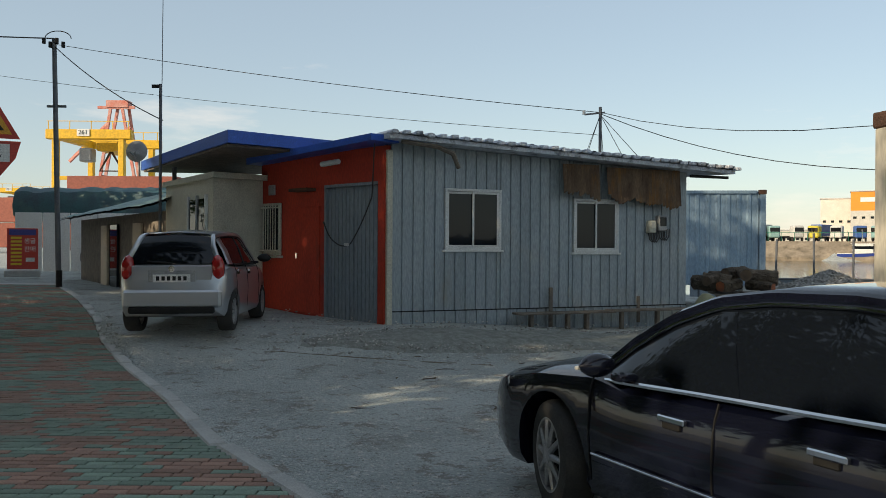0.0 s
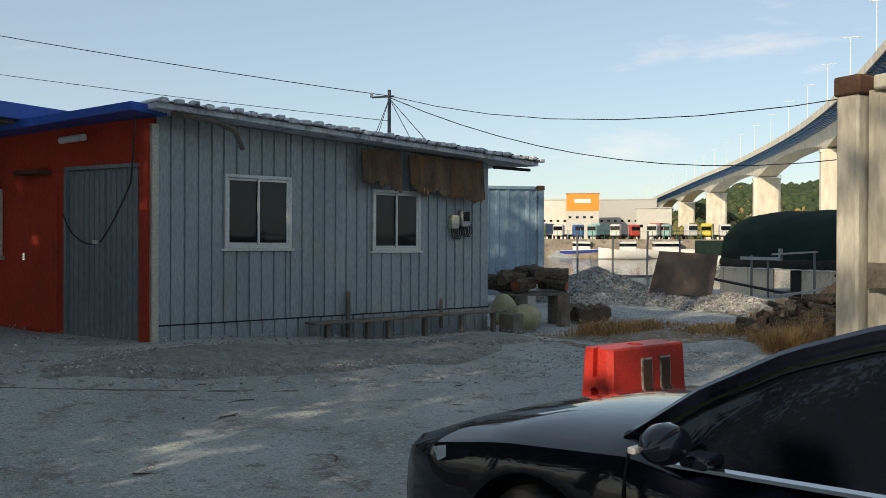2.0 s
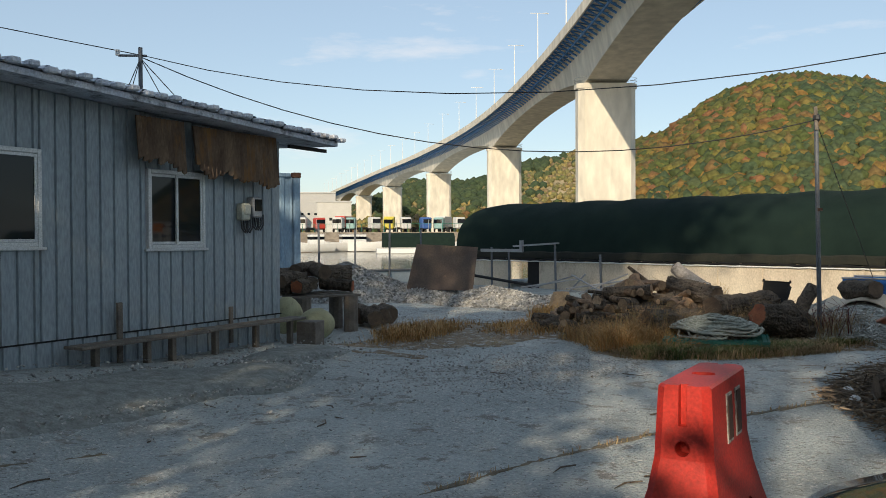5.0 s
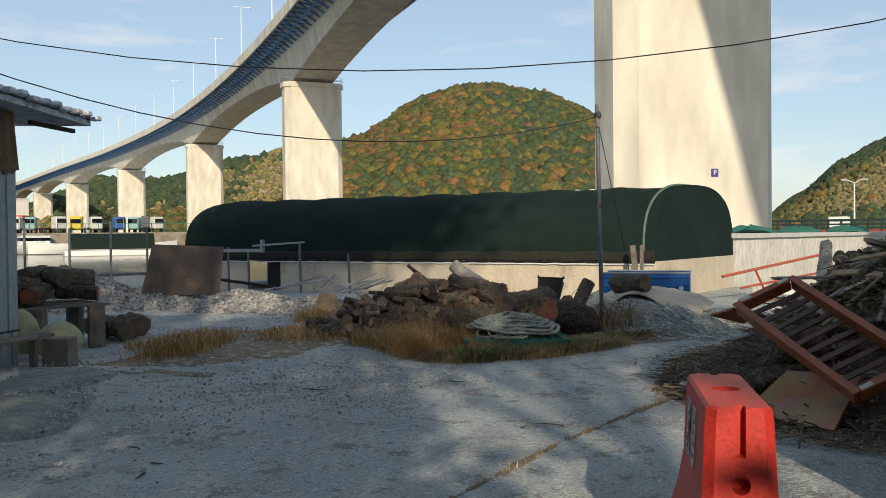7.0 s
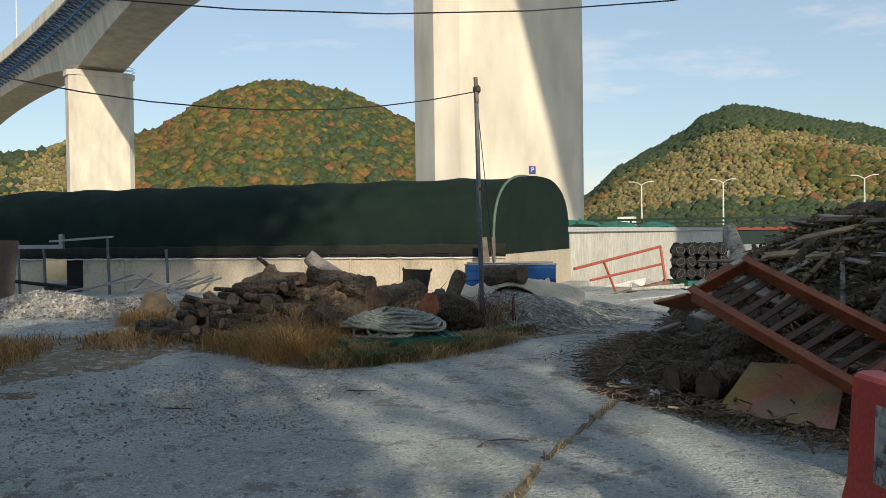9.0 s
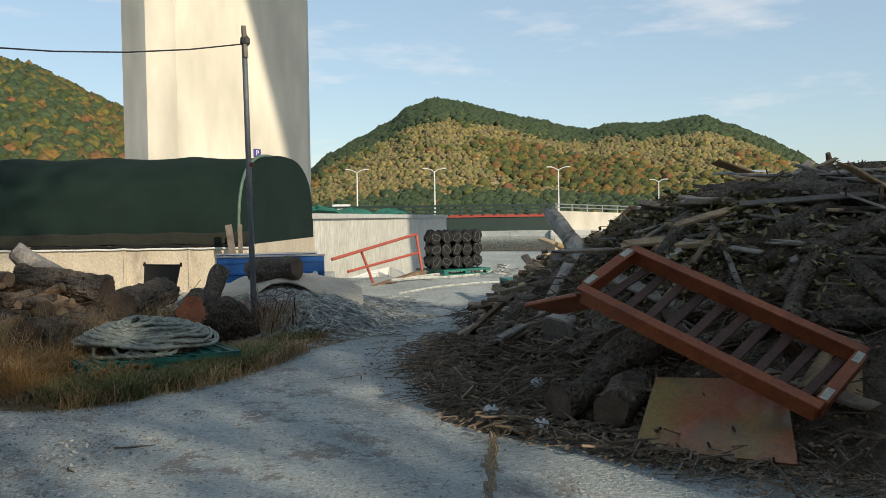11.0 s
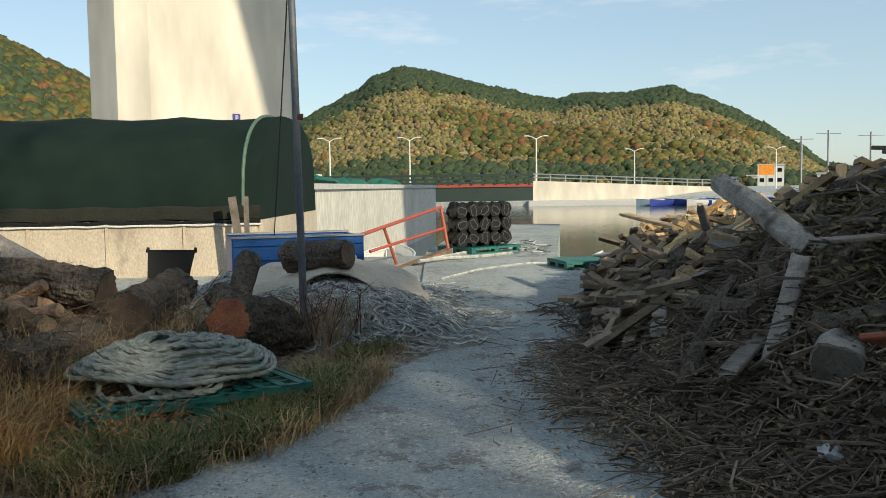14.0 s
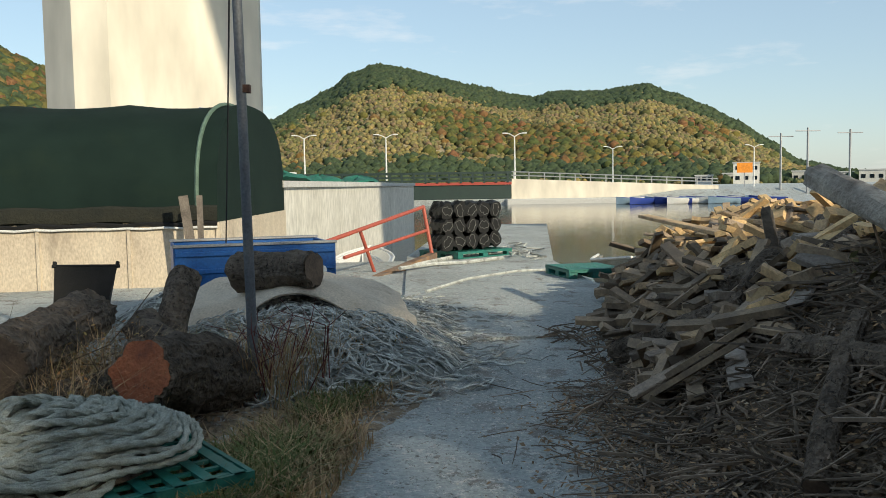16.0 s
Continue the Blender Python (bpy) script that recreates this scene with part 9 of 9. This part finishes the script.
part("rail", Geo().tube([(116.7, -4.9, 2.9), (116.7, -32, 1.6)], 0.08, 5), M_GALV, rmp)
part("rail", Geo().tube([(116.7, -4.9, 2.45), (116.7, -32, 1.2)], 0.08, 5), M_GALV, rmp)
for i in range(14):
    part("rail_post", Geo().box((116.7, -5.2 - i * 2.0, 2.35 - 0.096 * i), (0.12, 0.12, 1.1)), M_GALV, rmp)
lamp_src = thing("street_lamp", "twin-armed pale street lamp on the bridge road", "street lamp", pose(119.5, 21.5, 1.0), "bridge lamps")
part("post", Geo().tube([(0, 0, -0.2), (0, 0, 6.6)], [0.13, 0.08], 8), M_WHITE, lamp_src)
for s in (-1, 1):
    arm = part("arm", Geo().tube([(0, 0, 6.5), (0, s * 0.6, 6.85), (0, s * 1.1, 6.95)], 0.06, 6), M_WHITE, lamp_src)
    part("lamp_head", Geo().box((0, s * 1.25, 6.95), (0.3, 0.7, 0.14), bevel=0.05), M_WHITE, arm)
for y in (11.0, -5.8, 38.0, 58):
    copy_thing(lamp_src, pose(119.5, y, 1.0))
for y in (-20, -38):
    copy_thing(lamp_src, pose(150, y * 1.35, 0.4))
single("hut_on_road", Geo().box((140, 26, 2.0), (3, 2.6, 3.2), bevel=0.05), M_WHITE, "small white cabin beyond the bridge", "cabin")
# vehicles, houses and boats along the far bank
rnd = random.Random(71)
M_HOUSE = mat("white_far_house", (0.62, 0.60, 0.55), (0.55, 0.53, 0.48), 0.5, 0.8, 0, 0, 4, obj=0.2)
M_ORANGE = mat("orange_far_sign", (0.75, 0.26, 0.02), (0.7, 0.24, 0.02), 0.5, 0.6, 0, 0, 4)
for az, d, w, h, fl in ((110.5, 330, 6, 3.0, 1), (113.0, 320, 8.5, 7.0, 2), (112.2, 335, 7, 3.6, 1), (114.4, 345, 7, 3.8, 1), (116.3, 340, 8, 4, 1), (118.4, 335, 7, 3.4, 1), (120, 330, 8, 4, 1)):
    p = O14 + polar(az, d)
    hs = thing("house", "small pale house on the far shore", "house", Matrix.Translation((p.x, p.y, 0.3)) @ pose(0, 0, 0, 0, 0, 90 - az + 90), "far houses")
    part("wall", Geo().box((0, 0, h / 2), (w, 6, h)), M_HOUSE, hs)
    part("roof", Geo().box((0, 0, h + 0.2), (w + 0.6, 6.6, 0.4)), M_KERB, hs)
    for f in range(fl):
        for k in range(3):
            for sy in (-1, 1):
                part("window", Geo().box((-w / 3 + k * w / 3, sy * 3.02, 2 + f * 3.4), (1.4, 0.1, 1.3)), M_GLASS, hs)
op = O14 + polar(112.8, 150)
os_ = thing("direction_sign", "orange road direction sign on a post", "sign", Matrix.Translation((op.x, op.y, 0)) @ pose(0, 0, 0, 0, 0, -17))
part("panel", Geo().box((0, 0, 3.4), (0.1, 2.4, 1.6)), M_ORANGE, os_)
part("post", Geo().tube([(0.1, 0, -1), (0.1, 0, 4)], 0.1, 6), M_GALV, os_)
for k in range(14):
    az = 106.0 + k * 0.62
    p = O14 + polar(az, 108 + rnd.uniform(-3, 3))
    boat(Matrix.Translation((p.x, p.y, -1.1)) @ pose(0, 0, 0, 0, 0, rnd.uniform(60, 120)), 4.2, 1.5, 0.55, M_HULL_BLUE if k % 3 == 1 else (M_WHITE if k % 3 else M_CONTAINER), "small blue-white boat moored below the ramp", trim=M_HULL_BLUE)
for az, hgt in ((114.8, 7.2), (116.3, 7.8), (118.6, 7.4)):
    p = O14 + polar(az, 120)
    up_ = thing("utility_pole", "far concrete utility pole with a lamp arm", "pole", group="far poles")
    part("shaft", Geo().tube([(p.x, p.y, -0.5), (p.x, p.y, hgt)], 0.14, 6), M_GALV, up_)
    part("arm", Geo().tube([(p.x, p.y - 1.6, hgt - 0.4), (p.x, p.y + 1.6, hgt - 0.4)], 0.07, 5), M_GALV, up_)
# north shore
for k, (az, d, L, blue_) in enumerate(((20.8, 192, 12, 0), (23.3, 196, 13, 0), (26.2, 186, 12, 1), (28.3, 168, 9, 0), (30.4, 176, 12, 0), (33.2, 170, 15, 0), (35.4, 172, 13, 0), (24.6, 200, 9, 0), (31.8, 184, 12, 0), (37.2, 175, 11, 0))):
    p = polar(az, d)
    boat(Matrix.Translation((p.x, p.y, -1.0)) @ pose(0, 0, 0, 0, 0, rnd.choice((150, -20, 165, -35))), L, 3.4, 1.5, M_HULL_BLUE if blue_ else M_WHITE, "white fishing boat moored at the far bank" if not blue_ else "blue and white work boat at the far bank", (2.2, 2.2, -L * 0.12), M_WHITE)
bk = []
for i in range(25):
    az = lerp(3, 52, i / 24)
    a, b, c = polar(az, far_bank(az) - 1), polar(az, far_bank(az) + 3.0), polar(az, far_bank(az) + 45)
    bk.append([(a.x, a.y, -3.2), (a.x, a.y, -0.6), (b.x, b.y, 2.6), (c.x, c.y, 2.7), (c.x, c.y, -1)])
M_BANK = mat("stone_far_bank", (0.30, 0.25, 0.19), (0.20, 0.165, 0.125), 0.4, 0.95, 0, 0.4, 2, dirt=(0.12, 0.1, 0.075), dirt_scale=0.5, dirt_at=0.5)
tagged(part("far_bank", Geo().loft(bk), M_BANK), "stone-faced far bank of the harbour", "bank", kind="structure")
M_CAB = [mat("truck_" + n, c, None, 2, 0.4, 0, 0, 10) for n, c in (("white", (0.6, 0.6, 0.58)), ("teal", (0.25, 0.42, 0.42)), ("yellow", (0.6, 0.5, 0.05)), ("blue", (0.05, 0.12, 0.35)), ("red", (0.5, 0.06, 0.04)))]
for k in range(17):
    az = 19.8 + k * 1.15 + rnd.uniform(-0.2, 0.2)
    p = polar(az, 204 + rnd.uniform(0, 8))
    tk = thing("parked_truck", "tractor truck parked in the far lot", "truck", Matrix.Translation((p.x, p.y, 2.7)) @ pose(0, 0, 0, 0, 0, -az + rnd.uniform(-30, 30)), "far trucks")
    cm = M_CAB[(0, 1, 0, 2, 0, 3, 1, 0, 4)[k % 9]]
    part("cab", Geo().box((0, 0, 2.1), (2.4, 2.2, 2.7), bevel=0.25), cm, tk)
    part("windscreen", Geo().box((0, -1.12, 2.55), (2.1, 0.06, 0.9), bevel=0.02), M_CARGLASS, tk)
    part("chassis", Geo().box((0, 2.8, 0.9), (2.2, 6.5, 0.5)), M_BLACK, tk)
    if k % 3 == 0:
        part("load", Geo().box((0, 4.2, 2.5), (2.4, 6.5, 2.5), bevel=0.05), M_CAB[k % 5], tk)
    for sx in (-1, 1):
        for yy in (-0.2, 3.6, 5.0):
            part("wheel", Geo().tube([(sx * 1.0, yy, 0.5), (sx * 1.2, yy, 0.5)], 0.5, 10), M_RUBBER, tk)
gf = thing("lot_fence", "green mesh fence along the far lot", "fence")
for i in range(40):
    p = polar(16 + i * 0.75, 199)
    part("post", Geo().tube([(p.x, p.y, 2.6), (p.x, p.y, 4.6)], 0.07, 4), M_GREENNET, gf)
part("rail", Geo().tube([polar(16 + i * 0.75, 199) + Vector((0, 0, 4.5)) for i in range(40)], 0.06, 4), M_GREENNET, gf)
for az, d, w, h, mt, lab in ((24.4, 520, 17, 27, M_HOUSE, "white warehouse with a tall hoarding beyond the lot"), (26.15, 500, 18, 29.6, M_ORANGE, "orange-fronted warehouse beyond the lot"), (29.0, 540, 34, 28, M_KERB, "pale grey warehouse with small windows"), (30.6, 400, 15, 17, M_HOUSE, "grey office block by the lot"), (21.8, 460, 30, 9, M_HOUSE, "low white warehouse beyond the lot")):
    p = polar(az, d)
    wh = thing("warehouse", lab, "warehouse", Matrix.Translation((p.x, p.y, 0.3)) @ pose(0, 0, 0, 0, 0, -az))
    part("wall", Geo().box((0, 0, h / 2), (w, 14, h)), mt, wh)
    part("roof", Geo().box((0, 0, h + 0.25), (w + 0.8, 15, 0.5)), M_KERB, wh)
    for k in range(int(w / 4)):
        part("window", Geo().box((-w / 2 + 2 + 4 * k, -7.1, h * 0.55), (1.6, 0.16, 1.2)), M_GLASS, wh)
    if mt is M_ORANGE:
        part("sign_bar", Geo().box((0, -7.1, h * 0.86), (9, 0.1, 2.2)), M_WHITE, wh)
        part("lower_wall", Geo().box((0, -7.06, h * 0.34), (w, 0.1, h * 0.66)), M_HOUSE, wh)
# green-covered barge by the far tunnel
p = polar(35.0, 150)
bg = thing("covered_barge", "low green net-covered working barge", "barge", Matrix.Translation((p.x, p.y, -1.1)) @ pose(0, 0, 0, 0, 0, -32))
part("deck", Geo().box((0, 0, 0.3), (14, 5, 0.9), bevel=0.1), M_WHITE, bg)
part("cover", Geo().loft([[(x, -2.4, 0.9), (x, -2.2, 2.6), (x, -1.2, 3.3), (x, 1.2, 3.3), (x, 2.2, 2.6), (x, 2.4, 0.9)] for x in (-6, -2, 2, 6)]), M_NET, bg)

# ---- pavers, the last and smallest pieces ----
paver_me = [mesh_of("paver", Geo().box((0, 0, 0), (0.191, 0.090, 0.06), bevel=0.004), mt) for mt in (M_BRICK_RED, M_BRICK_GREEN)]
rnd = random.Random(91)
rest = [Geo(), Geo()]
for iy in range(46, 245):
    y = iy * 0.1
    row_x = kerb_x(y) - 0.17
    for ix in range(0, 24):
        x = row_x - 0.1 - ix * 0.2 - (0.1 if iy % 2 else 0)
        if x < -0.56 * y - 0.4 or x < row_x - 4.6:
            continue
        band = (ix // 3 + iy // 7) % 2
        mt = band if rnd.random() < 0.88 else 1 - band
        m = pose(x, y, pave_z(y) - 0.03 + rnd.uniform(-0.0025, 0.0025), rnd.uniform(-0.7, 0.7), rnd.uniform(-0.7, 0.7), 0)
        if ix == 0 and iy % 2:
            rest[mt].box((0, 0, 0), (0.085, 0.09, 0.06), m=pose(row_x - 0.05, y, pave_z(y) - 0.03))
        if y < 6.6:
            o = new("paver", paver_me[mt])
            o.parent = pav
            o.matrix_basis = m
        else:
            rest[mt].box((0, 0, 0), (0.191, 0.09, 0.06), m=m)
for k in (0, 1):
    tagged(part("paver_field", rest[k], (M_BRICK_RED, M_BRICK_GREEN)[k], pav), kind="stuff")
